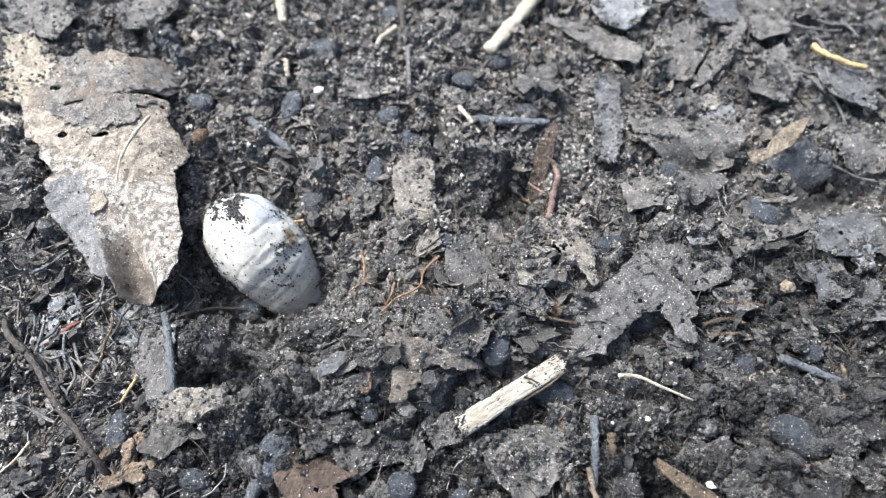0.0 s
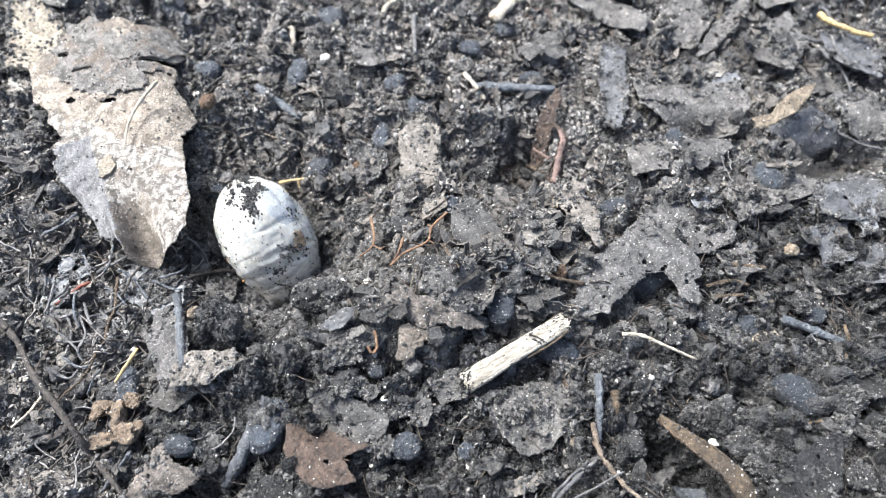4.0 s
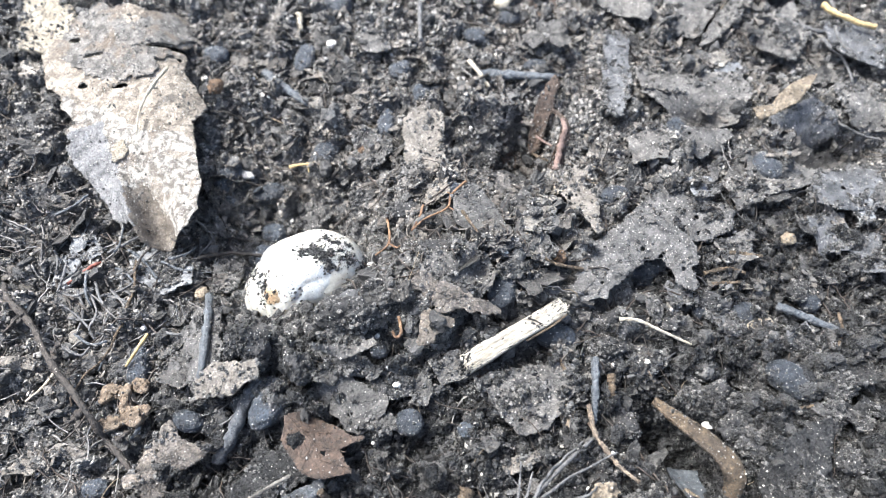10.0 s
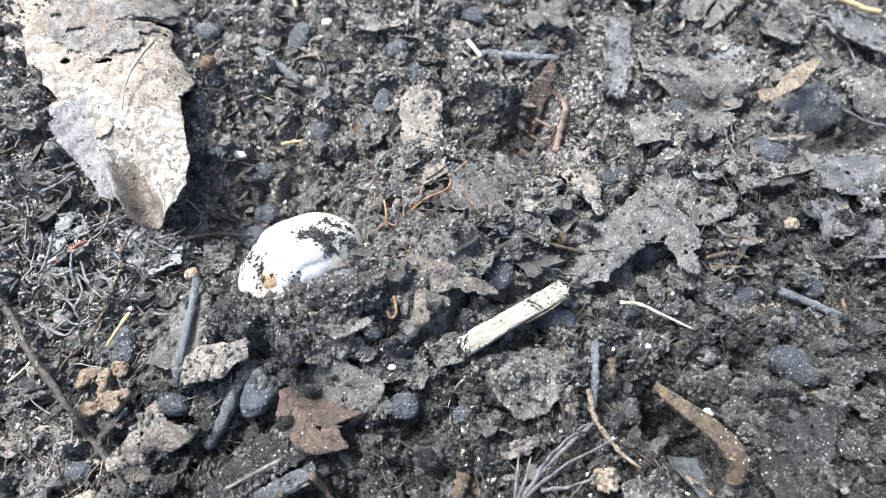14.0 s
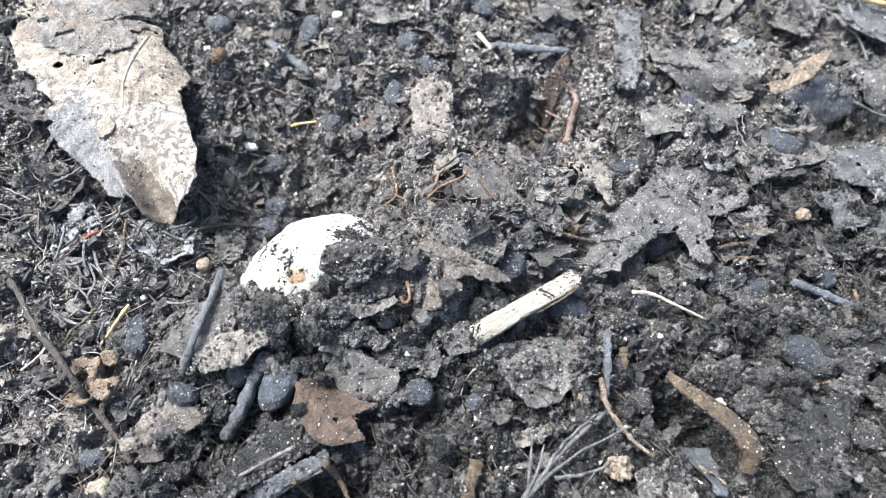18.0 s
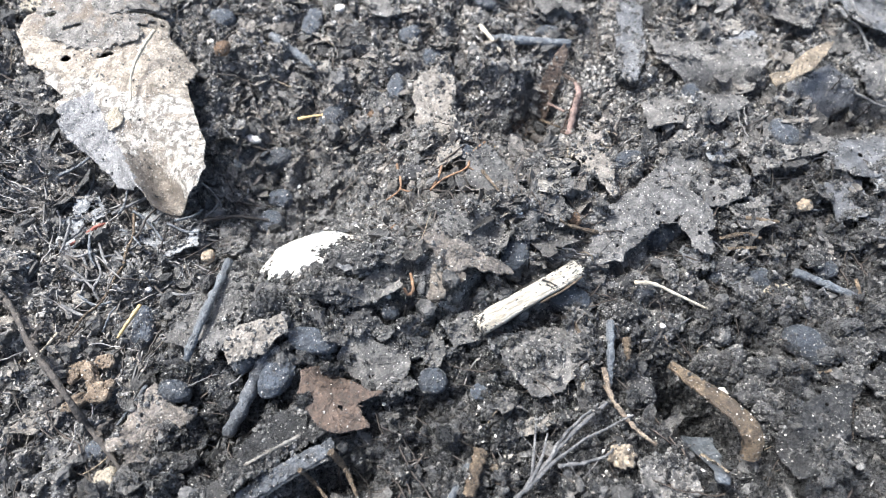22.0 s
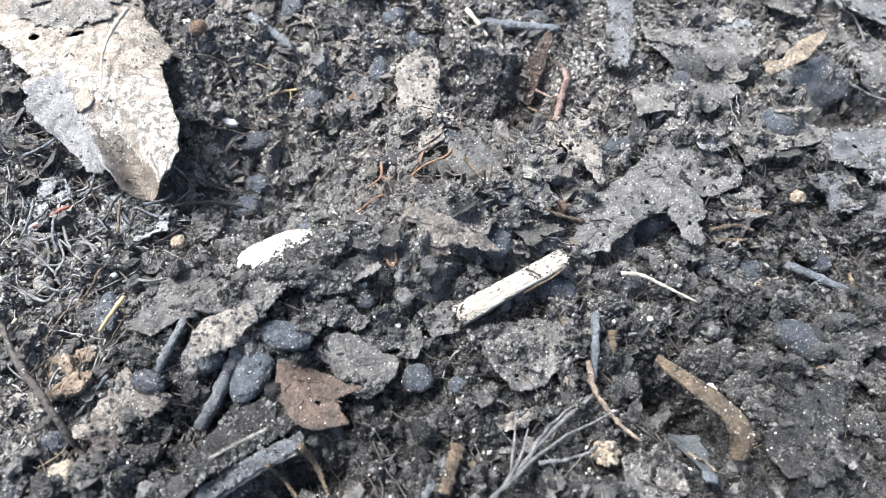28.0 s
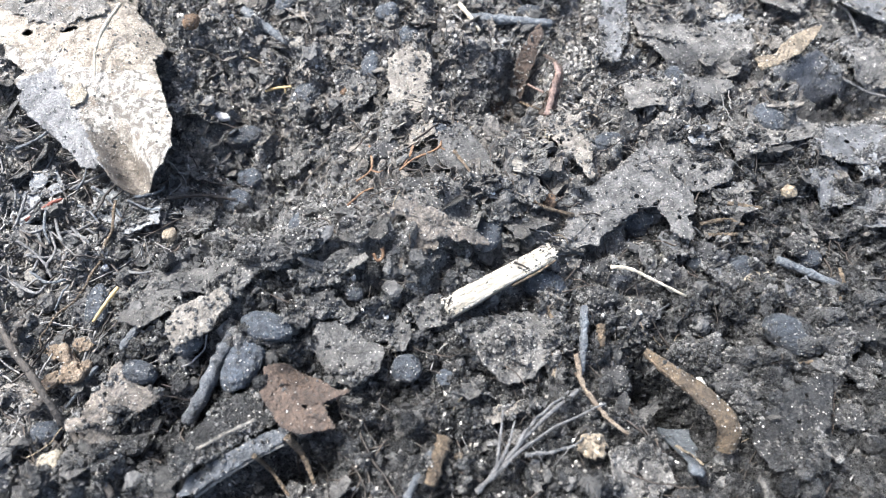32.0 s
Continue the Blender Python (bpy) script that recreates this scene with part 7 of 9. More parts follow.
twig("thin_dark_root", "thin dark wiry root in a tangle", [(-61.9, 39.7, 1.2), (-60.3, 35.4, 2.1), (-58.7, 32.9, 1.6)], 0.27, 0.20, TWIG_BLUE, "root", wander=0.02)
twig("thin_dark_root", "thin dark wiry root in a tangle", [(-59.2, 42.8, 1.6), (-56.8, 44.8, 1.6), (-54.5, 46.5, 2.1)], 0.27, 0.21, TWIG_GREY, "root", wander=0.02)
twig("thin_dark_root", "thin dark wiry root in a tangle", [(-70.5, 49.2, 1.2), (-68.1, 50.6, 1.6), (-65.9, 53.5, 1.6)], 0.28, 0.21, TWIG_BLUE, "root", wander=0.02)
twig("thin_dark_root", "thin dark wiry root in a tangle", [(-55.7, 43.6, 2.1), (-53.2, 42.4, 1.2), (-49.4, 38.8, 2.1)], 0.27, 0.21, TWIG_BLUE, "root", wander=0.02)
twig("thin_dark_root", "thin dark wiry root in a tangle", [(-65.1, 40.3, 2.1), (-64.7, 36.8, 2.1), (-64.8, 34.8, 2.1)], 0.27, 0.20, TWIG_GREY, "root", wander=0.02)
twig("thin_dark_root", "thin dark wiry root in a tangle", [(-60.1, 28.2, 1.2), (-56.7, 26.5, 1.6), (-54, 27.2, 1.6)], 0.25, 0.20, TWIG_BLUE, "root", wander=0.02)
twig("thin_dark_root", "thin dark wiry root in a tangle", [(-61.8, 26.1, 1.2), (-57.3, 24.4, 2.1), (-56.2, 25.8, 2.1)], 0.25, 0.20, TWIG_GREY, "root", wander=0.02)
twig("thin_dark_root", "thin wiry grey root in a tangle", [(-63.3, 40.6, 1.2), (-63, 38.6, 2.3), (-64.8, 37.5, 1.3), (-65.6, 36.4, 1.2)], 0.25, 0.18, TWIG_GREY, "root", wander=0.02)
twig("thin_dark_root", "thin wiry grey root in a tangle", [(-43.9, 27.9, 1.4), (-45.5, 28.5, 2.2), (-47.7, 30.1, 1.6), (-49.3, 31.5, 1.2)], 0.15, 0.17, TWIG_DARK, "root", wander=0.02)
twig("thin_dark_root", "thin wiry grey root in a tangle", [(-50, 42.5, 1.3), (-48, 41.8, 1.3), (-46.5, 41.3, 1.6), (-44.3, 41.3, 2.3)], 0.27, 0.18, TWIG_BLUE, "root", wander=0.02)
twig("thin_dark_root", "thin wiry grey root in a tangle", [(-66.5, 38.7, 1.5), (-66.2, 39.4, 2.4), (-67.7, 41.5, 1.1), (-68, 42.1, 1.9)], 0.20, 0.18, TWIG_GREY, "root", wander=0.02)
twig("thin_dark_root", "thin wiry grey root in a tangle", [(-66.3, 37.2, 1.3), (-65, 35.3, 1.2), (-62.6, 33.5, 1.8), (-61.3, 31.8, 2.3)], 0.24, 0.17, TWIG_DARK, "root", wander=0.02)
twig("thin_dark_root", "thin wiry grey root in a tangle", [(-48.6, 42.8, 2.3), (-47.6, 43.2, 2.3), (-46, 44.9, 1.9), (-45.4, 46.3, 1.9)], 0.27, 0.20, TWIG_BLUE, "root", wander=0.02)
twig("thin_dark_root", "thin wiry grey root in a tangle", [(-55.9, 33.5, 1), (-53.3, 32.7, 2.2), (-52.3, 32.8, 1.5), (-50.7, 32.3, 1)], 0.16, 0.17, TWIG_GREY, "root", wander=0.02)
twig("thin_dark_root", "thin wiry grey root in a tangle", [(-49.3, 40.1, 2.2), (-49.7, 38.4, 1.2), (-50, 37.2, 1.2), (-50.1, 35.5, 1.8)], 0.16, 0.18, TWIG_DARK, "root", wander=0.02)
twig("thin_dark_root", "thin wiry grey root in a tangle", [(-52.7, 26.2, 2.2), (-53.6, 25, 1.6), (-53.6, 23.2, 1.5), (-53.9, 22.3, 1.1)], 0.16, 0.17, TWIG_BLUE, "root", wander=0.02)
twig("thin_dark_root", "thin wiry grey root in a tangle", [(-47.3, 29, 1.2), (-45.3, 29.2, 1.8), (-42.5, 28.7, 2.4), (-40.8, 29.3, 1.9)], 0.24, 0.17, TWIG_GREY, "root", wander=0.02)
twig("thin_dark_root", "thin wiry grey root in a tangle", [(-60, 42.4, 1.8), (-59, 40.8, 1.5), (-58.8, 39, 1.2), (-56.6, 36.3, 2.4)], 0.19, 0.18, TWIG_DARK, "root", wander=0.02)
twig("thin_dark_root", "thin wiry grey root in a tangle", [(-57.3, 40.4, 1), (-55.8, 39.9, 1.1), (-53.7, 38.4, 2.2), (-52.2, 37, 1.9)], 0.24, 0.18, TWIG_BLUE, "root", wander=0.02)
twig("thin_dark_root", "thin wiry grey root in a tangle", [(-57.5, 34.6, 2.2), (-56, 35.8, 1.2), (-53.7, 36.6, 2.2), (-52.9, 38.1, 1.7)], 0.24, 0.18, TWIG_GREY, "root", wander=0.02)
twig("thin_dark_root", "thin wiry grey root in a tangle", [(-53.9, 38.4, 1.9), (-53.4, 40.5, 1.9), (-53, 42.5, 2.2), (-52.3, 44.7, 1.9)], 0.21, 0.18, TWIG_DARK, "root", wander=0.02)
twig("thin_dark_root", "thin wiry grey root in a tangle", [(-58, 42.8, 1.9), (-57.5, 43.8, 2), (-58, 46, 1.2), (-57.8, 47.8, 2)], 0.20, 0.18, TWIG_BLUE, "root", wander=0.02)
twig("thin_dark_root", "thin wiry grey root in a tangle", [(-50.3, 35.8, 2.2), (-52.8, 37.1, 1.4), (-54, 37.7, 1.4), (-56.6, 38.6, 1.2)], 0.27, 0.18, TWIG_GREY, "root", wander=0.02)
twig("thin_dark_root", "thin wiry grey root in a tangle", [(-58.3, 31.8, 2.3), (-61.3, 33.4, 1.3), (-61.8, 33.7, 2.1), (-64, 34.7, 1)], 0.25, 0.17, TWIG_DARK, "root", wander=0.02)
twig("thin_grey_root", "thin grey root in the far litter", [(68.9, 121.4, 1.5), (74.5, 119.2, 1.5), (81.7, 119, 1.5)], 0.40, 0.25, TWIG_GREY, "root", wander=0.15)
twig("thin_grey_root", "thin grey root in the far litter", [(70.9, 125.2, 1.5), (78.6, 121.4, 1.5), (87.1, 121.3, 1.5)], 0.41, 0.25, TWIG_GREY, "root", wander=0.15)
twig("thin_grey_root", "thin grey root in the far litter", [(71.8, 118.1, 1.5), (75.9, 115.1, 1.5), (76.7, 108.5, 1.5)], 0.40, 0.24, TWIG_GREY, "root", wander=0.15)
twig("thin_grey_root", "thin grey root in the far litter", [(81.9, 130, 1.5), (82.6, 122.7, 1.5), (84.9, 117.6, 1.5)], 0.41, 0.25, TWIG_GREY, "root", wander=0.15)
twig("thin_grey_root", "thin grey root in the far litter", [(72.1, 103.3, 1.5), (75.4, 98.2, 1.5), (76, 91.7, 1.5)], 0.38, 0.22, TWIG_GREY, "root", wander=0.15)
twig("thin_grey_root", "thin grey root in the far litter", [(69.5, 84, 1.5), (74.9, 83.6, 1.5), (82.1, 81.4, 1.5)], 0.35, 0.22, TWIG_GREY, "root", wander=0.15)
twig("thin_grey_root", "thin grey root in the far litter", [(75.4, 107.5, 1.5), (76.3, 102.1, 1.5), (79.7, 97.9, 1.5)], 0.38, 0.23, TWIG_GREY, "root", wander=0.15)
twig("thin_grey_root", "thin grey root in the far litter", [(63.2, 110.5, 1.5), (69.3, 106.2, 1.5), (73.8, 105.8, 1.5)], 0.39, 0.24, TWIG_GREY, "root", wander=0.15)
twig("brown_stem_bit", "short brown stem lying in the litter", [(42.4, 47.3, 1.2), (46.8, 48.7, 1.2), (49.6, 48.2, 1.2)], 0.37, 0.28, WOOD, "stem")
twig("brown_stem_bit", "short brown stem lying in the litter", [(43.7, 45.6, 1.2), (48.5, 46.5, 1.2)], 0.37, 0.28, WOOD, "stem")
twig("brown_stem_bit", "short brown stem lying in the litter", [(47, 51.5, 1.2), (52.8, 51.6, 1.2)], 0.38, 0.28, WOOD, "stem")
twig("brown_stem_bit", "short brown stem lying in the litter", [(50.9, 24.7, 1.2), (55.1, 25.8, 1.2), (58.7, 27, 1.2)], 0.33, 0.25, WOOD, "stem")
twig("brown_stem_bit", "short brown stem lying in the litter", [(20.4, 27, 1.2), (18.7, 28.4, 1.2), (17.9, 29.9, 1.2)], 0.33, 0.25, WOOD, "stem")
twig("brown_stem_bit", "short brown stem lying in the litter", [(62.7, 35.6, 1.2), (64.9, 39.3, 1.2), (64.9, 42.9, 1.2)], 0.35, 0.28, WOOD, "stem")
twig("brown_stem_bit", "short brown stem lying in the litter", [(-24.1, 63.3, 1.2), (-22.2, 65.2, 1.2), (-21.3, 67.5, 1.2)], 0.41, 0.30, TWIG_DARK, "stem")
twig("brown_stem_bit", "short brown stem lying in the litter", [(-44.7, 44.5, 1.2), (-40.5, 47.1, 1.2), (-34.8, 48.6, 1.2)], 0.37, 0.30, TWIG_DARK, "stem")
twig("brown_stem_bit", "short brown stem lying in the litter", [(21.2, 44.3, 1.2), (16.6, 44.1, 1.2), (14.7, 44.5, 1.2)], 0.35, 0.26, WOOD, "stem")

# stones and grains
stone("pale_stone", "angular tan-white stone on soil", 24.1, 10.3, 1.2, (1.9, 1.7, 1.3), 35, STONE_TAN, rough=0.34, level_of=4)
stone("flat_stone", "flat cream stone chip", -45.5, 1, 1.2, (1.47, 1.95, 1.17), 10, CREAM)
white_grain = stone("white_grain", "bright white grain of perlite", -4.8, 24.7, 1, (0.62, 0.51, 0.41), 0, STONE_WHITE)
stone("white_grain", "white grain on the slope", -28.5, 92.9, 0.3, (1.11, 1.00, 0.80), 0, STONE_WHITE)
stone("white_grain", "white grain on the mound", 1.2, 39.6, 0.3, (0.56, 0.80, 0.45), 0, STONE_WHITE)
stone("white_grain", "pale seed-like grain on soil", 9.6, 46.7, 0.3, (0.50, 0.75, 0.40), 0, STONE_WHITE)
stone("white_grain", "pale round grain on soil", 53.6, 47, 0.3, (0.92, 1.01, 0.74), 0, CREAM)
stone("white_grain", "pale round grain on soil", 37.2, 41.6, 0.3, (1.15, 0.80, 0.64), 0, CRUST)
stone("white_grain", "pale chip of stone", 42.5, 23.0, 0.3, (0.91, 0.58, 0.46), 0, STONE_WHITE)
stone("tan_ball", "small tan ball of clay", 58.3, 55.9, 0.3, (1.23, 1.23, 0.98), 0, STONE_TAN)
stone("tan_clod", "pale tan crumbly lump", 52.0, 39.5, 0.3, (2.50, 1.97, 1.57), 0, CREAM)
stone("tan_pebble", "tan pebble under the leaf", -42.3, 37.8, 0.3, (1.14, 1.05, 0.84), 0, STONE_TAN)
stone("cream_pebble", "cream pebble on the slope", -40.8, 63.9, 0.3, (1.58, 1.09, 0.87), 0, STONE_WHITE)
stone("tan_pebble", "small tan pebble on soil", -39.2, 31, 0.3, (0.91, 0.58, 0.46), 0, CREAM)
stone("tan_pebble", "tan grain beside the leaf curl", 45.6, 13.5, 0.3, (1.32, 1.01, 0.81), 0, STONE_TAN)
stone("tan_pebble", "small tan stone by the wood stub", 7, 7.4, 0.3, (0.66, 0.58, 0.47), 0, STONE_TAN)
stone("white_clump", "white crumbly clump among roots", -59.7, 27.9, 0.3, (1.64, 1.39, 1.11), 0, CRUST)
stone("white_clump", "small whitish clump of crust", -61.5, 31.6, 0.3, (1.12, 1.03, 0.83), 0, CRUST)
stone("white_grain", "whitish lump of dry crust", -34.6, 46.4, 0.3, (0.77, 1.06, 0.61), 0, CRUST)
stone("white_grain", "white grain at the back", -32.8, 109.5, 0.3, (0.82, 0.71, 0.57), 0, STONE_WHITE)
stone("red_crumb", "small red crumb on the slope", -18.9, 68.5, 0.3, (0.72, 1.14, 0.58), 0, STONE_RUST)
stone("red_crumb", "reddish crumb beside the mound", 17.4, 45.9, 0.3, (0.94, 1.03, 0.75), 0, STONE_RUST)
stone("white_grain", "pale grain in the gap", 16.7, 41.7, 0.3, (0.59, 0.51, 0.41), 0, CREAM)
stone("grey_pebble", "pale grey pebble on soil", 40.5, 64.9, 0.3, (0.96, 0.57, 0.46), 0, CRUST)
stone("grey_pebble", "grey pebble in the back litter", 78.7, 109.1, 0.3, (1.32, 1.20, 0.96), 0, CRUST)
stone("grey_pebble", "grey pebble on the slope", -29, 77.8, 0.3, (1.51, 1.51, 1.21), 0, CRUST)
lump_a = stone("tan_lump", "cream and rust crumbling lump of rotten wood", -47, 23.5, 0.8, (1.63, 1.22, 0.98), 0, LUMP, rough=0.4, level_of=4)
lump_b = stone("tan_lump", "cream and rust crumbling lump of rotten wood", -44, 21.9, 0.8, (1.36, 1.76, 1.09), 0, LUMP, rough=0.4, level_of=4)
lump_c = stone("tan_lump", "cream and rust crumbling lump of rotten wood", -41.5, 19.9, 0.8, (1.73, 1.18, 0.94), 0, LUMP, rough=0.4, level_of=4)
lump_d = stone("tan_lump", "cream and rust crumbling lump of rotten wood", -42.3, 24.4, 0.8, (0.97, 0.81, 0.65), 0, LUMP, rough=0.4, level_of=4)
lump_e = stone("tan_lump", "cream and rust crumbling lump of rotten wood", -45.5, 18.7, 0.8, (1.50, 0.95, 0.76), 0, LUMP, rough=0.4, level_of=4)
lump_f = stone("tan_lump", "cream and rust crumbling lump of rotten wood", -40.2, 20.7, 0.8, (0.86, 0.79, 0.63), 0, LUMP, rough=0.4, level_of=4)

# clods of soil pushed by the grub
front_clod = clod(-30.0, 27.0, 1.4, (3.2, 3.9, 3.4), 10, "dark spotted clod of soil in front of the grub", cover=CRUMB_DAMP)
second_clod = clod(-22.4, 24.9, 1.4, (2.3, 2.2, 2.6), 0, "dark spotted clod of soil under the ridge", cover=CRUMB_DAMP)
side_clod = clod(-13.7, 33.3, 1.5, (2.54, 2.23, 1.67), 0, "dark lump of soil pushed over the grub")
heap_clod = clod(-19.4, 29.3, 1, (3.80, 2.28, 1.71), 0, "crumbling lump of soil heaped on the burrow")
clod(46.1, 38.6, 0.4, (2.6, 2.1, 2.0), 76)
clod(46.2, 26.1, 0.4, (2.4, 1.9, 1.8), 24)
clod(50.3, 26.5, 0.4, (2.2, 1.8, 1.7), 83)
clod(40.3, 27.2, 0.4, (2.4, 1.9, 1.8), 22)
clod(33.5, 32.1, 0.4, (2.2, 1.8, 1.7), 36)
clod(55.7, 37.4, 0.4, (2.0, 1.6, 1.5), 41)
clod(27.0, 37.4, 0.4, (2.2, 1.8, 1.7), 24)
clod(61.3, 30.3, 0.4, (2.2, 1.8, 1.7), 78)
clod(58.8, 46.6, 0.4, (2.2, 1.8, 1.7), 16)
clod(-22.3, 47.7, 0, (2.95, 1.96, 1.47), 0)
clod(-27.2, 35.5, 0, (2.18, 2.62, 1.64), 0)
clod(-11.4, 35.6, 0, (2.01, 2.01, 1.50), 0)
clod(10.2, 70.5, 0, (4.97, 3.31, 2.49), 0)
clod(4.2, 70.7, 0, (3.16, 2.63, 1.98), 0)
clod(22.1, 59.1, 0, (2.37, 1.90, 1.42), 0)
clod(-17.4, 58.9, 0, (2.48, 1.99, 1.49), 0)
clod(-8.6, 54.1, 0, (2.79, 1.86, 1.40), 0)
clod(-2.3, 43, 0, (2.49, 1.66, 1.25), 0)
clod(43.9, 43.3, 0, (2.74, 2.28, 1.71), 0)
clod(48.6, 36.6, 0, (2.67, 2.23, 1.67), 0)
clod(36.2, 39, 0, (2.23, 2.23, 1.67), 0)
clod(32.2, 31.8, 0, (2.60, 2.60, 1.95), 0)
clod(10.9, 54.8, 0, (2.67, 2.22, 1.67), 0)
clod(0.2, 36.9, 0, (2.78, 1.98, 1.49), 0)
clod(-7.8, 23.2, 0, (2.35, 1.96, 1.47), 0)
clod(10.4, 23.8, 0, (2.80, 2.40, 1.80), 0)
clod(15.2, 24.4, 0, (2.42, 2.42, 1.81), 0)
clod(45.6, 23.5, 0.9, (2.4, 1.8, 1.6), 40)
clod(48.0, 19.1, 0.9, (2.2, 2.4, 1.7), 64)
clod(51.2, 23.8, 0.9, (2.6, 2.0, 1.8), 80)
clod(53.3, 18.9, 0.9, (2.2, 1.8, 1.6), 0)
clod(59.8, 25.5, 0.9, (2.6, 2.0, 1.8), 60)
clod(55.2, 14.2, 0.9, (2.6, 2.1, 1.8), 10)
clod(61.2, 18.8, 0.9, (2.4, 1.8, 1.6), 70)
clod(42.9, 27.7, 0.9, (2.0, 1.6, 1.3), 30)
clod(26.1, 33, 0, (2.98, 2.55, 1.91), 0)
clod(29, 21.9, 0, (2.48, 2.48, 1.86), 0)
clod(49.3, 20.2, 0, (2.44, 2.44, 1.83), 0)
clod(41, 31.6, 0, (2.59, 2.16, 1.62), 0)
clod(58, 37.1, 0, (2.67, 2.23, 1.67), 0)
clod(61.7, 30, 0, (2.58, 2.58, 1.94), 0)
clod(-50.5, 22.1, 0, (2.39, 1.99, 1.49), 0)
clod(-40.4, 28, 0, (2.85, 2.03, 1.52), 0)
clod(-39.4, 18.8, 0, (2.68, 1.91, 1.43), 0)
clod(-33.2, 15.5, 0, (2.27, 1.89, 1.42), 0)
clod(7.7, 17, 0, (1.93, 1.54, 1.16), 0)
clod(36.7, 18.2, 0, (2.49, 2.07, 1.55), 0)
clod(-14.4, 26, 0, (2.72, 1.94, 1.45), 0)


# ---- what moves ----
def shifted(ob, rows):
    """Key a thing by shifts in mm and turns in degrees against where it was built."""
    home = ob.matrix_world.copy()
    walk(ob, [(t, Matrix.Translation((x * MM, y * MM, z * MM)) @ home @ pose(0, 0, 0, rx, ry, rz)) for t, x, y, z, rx, ry, rz in rows])


def motions():
    # seconds, x, y, z in mm, roll, dip and heading in degrees
    walk(grub, [(t, pose(x * MM, y * MM, z * MM, rx, ry, rz)) for t, x, y, z, rx, ry, rz in [
        (0, -36.9, 60.2, -2.7, 0, 27, -36),
        (1, -36.8, 60.2, -2.7, 0, 27, -36),
        (2, -37.3, 60.6, -2.7, 0, 27.5, -36),
        (3, -36.8, 58.2, -2.7, 0, 29, -39),
        (3.5, -36, 57, -2.3, 0, 33, -45),
        (5.5, -29.8, 47.6, -0.5, 0, 57, -78),
        (6, -28, 45.4, -0.5, 0, 55, -100),
        (6.5, -25.3, 43, -1, 0, 45, -140),
        (7, -23.2, 43.6, -0.8, 0, 35.2, -163),
        (8, -22.8, 43.2, -0.8, 0, 32, -163),
        (9, -20.7, 42.1, -0.8, 0, 29, -163),
        (10, -21.7, 42, -0.8, 0, 29, -163),
        (11, -21.9, 41.6, -0.8, 0, 29, -163),
        (13, -20.6, 41.8, -0.8, 0, 28, -163),
        (14.5, -20.9, 41.2, -0.8, 0, 27, -163),
        (16.5, -20.4, 41, -1, 0, 26, -163),
        (17.5, -20.2, 41.2, -1, 0, 24, -163),
        (18, -18.6, 39.4, -0.8, 0, 12, -164),
        (19, -19.3, 40, -0.8, 0, 12, -164),
        (20, -20.4, 38, -2.6, 0, 15, -161),
        (23, -21, 36.9, -5.7, 0, 19, -158),
        (25.5, -21.2, 36.3, -6.2, 0, 20, -157),
        (28, -21.6, 34.6, -5.2, 0, 22, -154),
        (29, -22.2, 35.6, -7.0, 0, 22, -154),
        (30, -23.4, 36.4, -8.3, 0, 21, -154),
        (31, -23, 36.2, -10.5, 0, 20, -154),
        (32, -24, 37.4, -18, 0, 18, -154),
    ]])
    shifted(large_leaf, [(0, -1.26, -1.22, 0, 0, 0, 0), (1, -1.29, -1.51, 0, 0, 0, 0), (2, -1.54, -1.25, 0, 0, 0, 0), (3, -1.12, -1.47, 0, 0, 0, 0), (3.5, -1.14, -1.54, 0, 0, 0, 0), (5.5, -1.55, -1.29, 0, 0, 0, 0), (6, -1.51, -1.42, 0, 0, 0, 0), (7, -1.2, -1.7, 0, 0, 0, 0), (8, -0.44, -1.56, 0, 0, 0, 0.17), (9, -0.23, -1.46, 0, 0, 0, 0.33), (10, -0.17, -1.34, 0, 0, 0, 0.5), (11, -0.22, -1.26, 0, 0, 0, 0.67), (12, -0.05, -1.12, 0, 0, 0, 0.83), (13, 0.28, -0.9, 0, 0, 0, 1), (14, 0.6, 0.06, 0, 0, 0, 1.75), (14.5, 1.07, 0.1, 0, 0, 0, 2.12), (16.5, 3.17, 1.44, 0, 0, 0, 3.62), (17, 2.97, 1.71, 0, 0, 0, 4), (17.5, 3.53, 2.99, 0, 0, 0, 5.75), (18, 5.22, 4.55, 0, 0, 0, 7.5), (19, 5.77, 4.62, 0, 0, 0, 7.57), (20, 6.16, 4.72, 0, 0, 0, 7.64), (21, 6.68, 4.76, 0, 0, 0, 7.71), (22, 6.15, 4.98, 0, 0, 0, 7.79), (23, 6.42, 4.97, 0, 0, 0, 7.86), (24, 7.02, 4.78, 0, 0, 0, 7.93), (25, 6.71, 5.09, 0, 0, 0, 8), (25.5, 6.8, 5.34, 0, 0, 0, 8.04), (27.5, 6.95, 5.11, 0, 0, 0, 8.18), (28, 6.96, 5.11, 0, 0, 0, 8.21), (29, 7.19, 5.01, 0, 0, 0, 8.29), (30, 6.83, 5.07, 0, 0, 0, 8.36), (31, 7.71, 4.78, 0, 0, 0, 8.43), (32, 7.51, 5.06, 0, 0, 0, 8.5)])
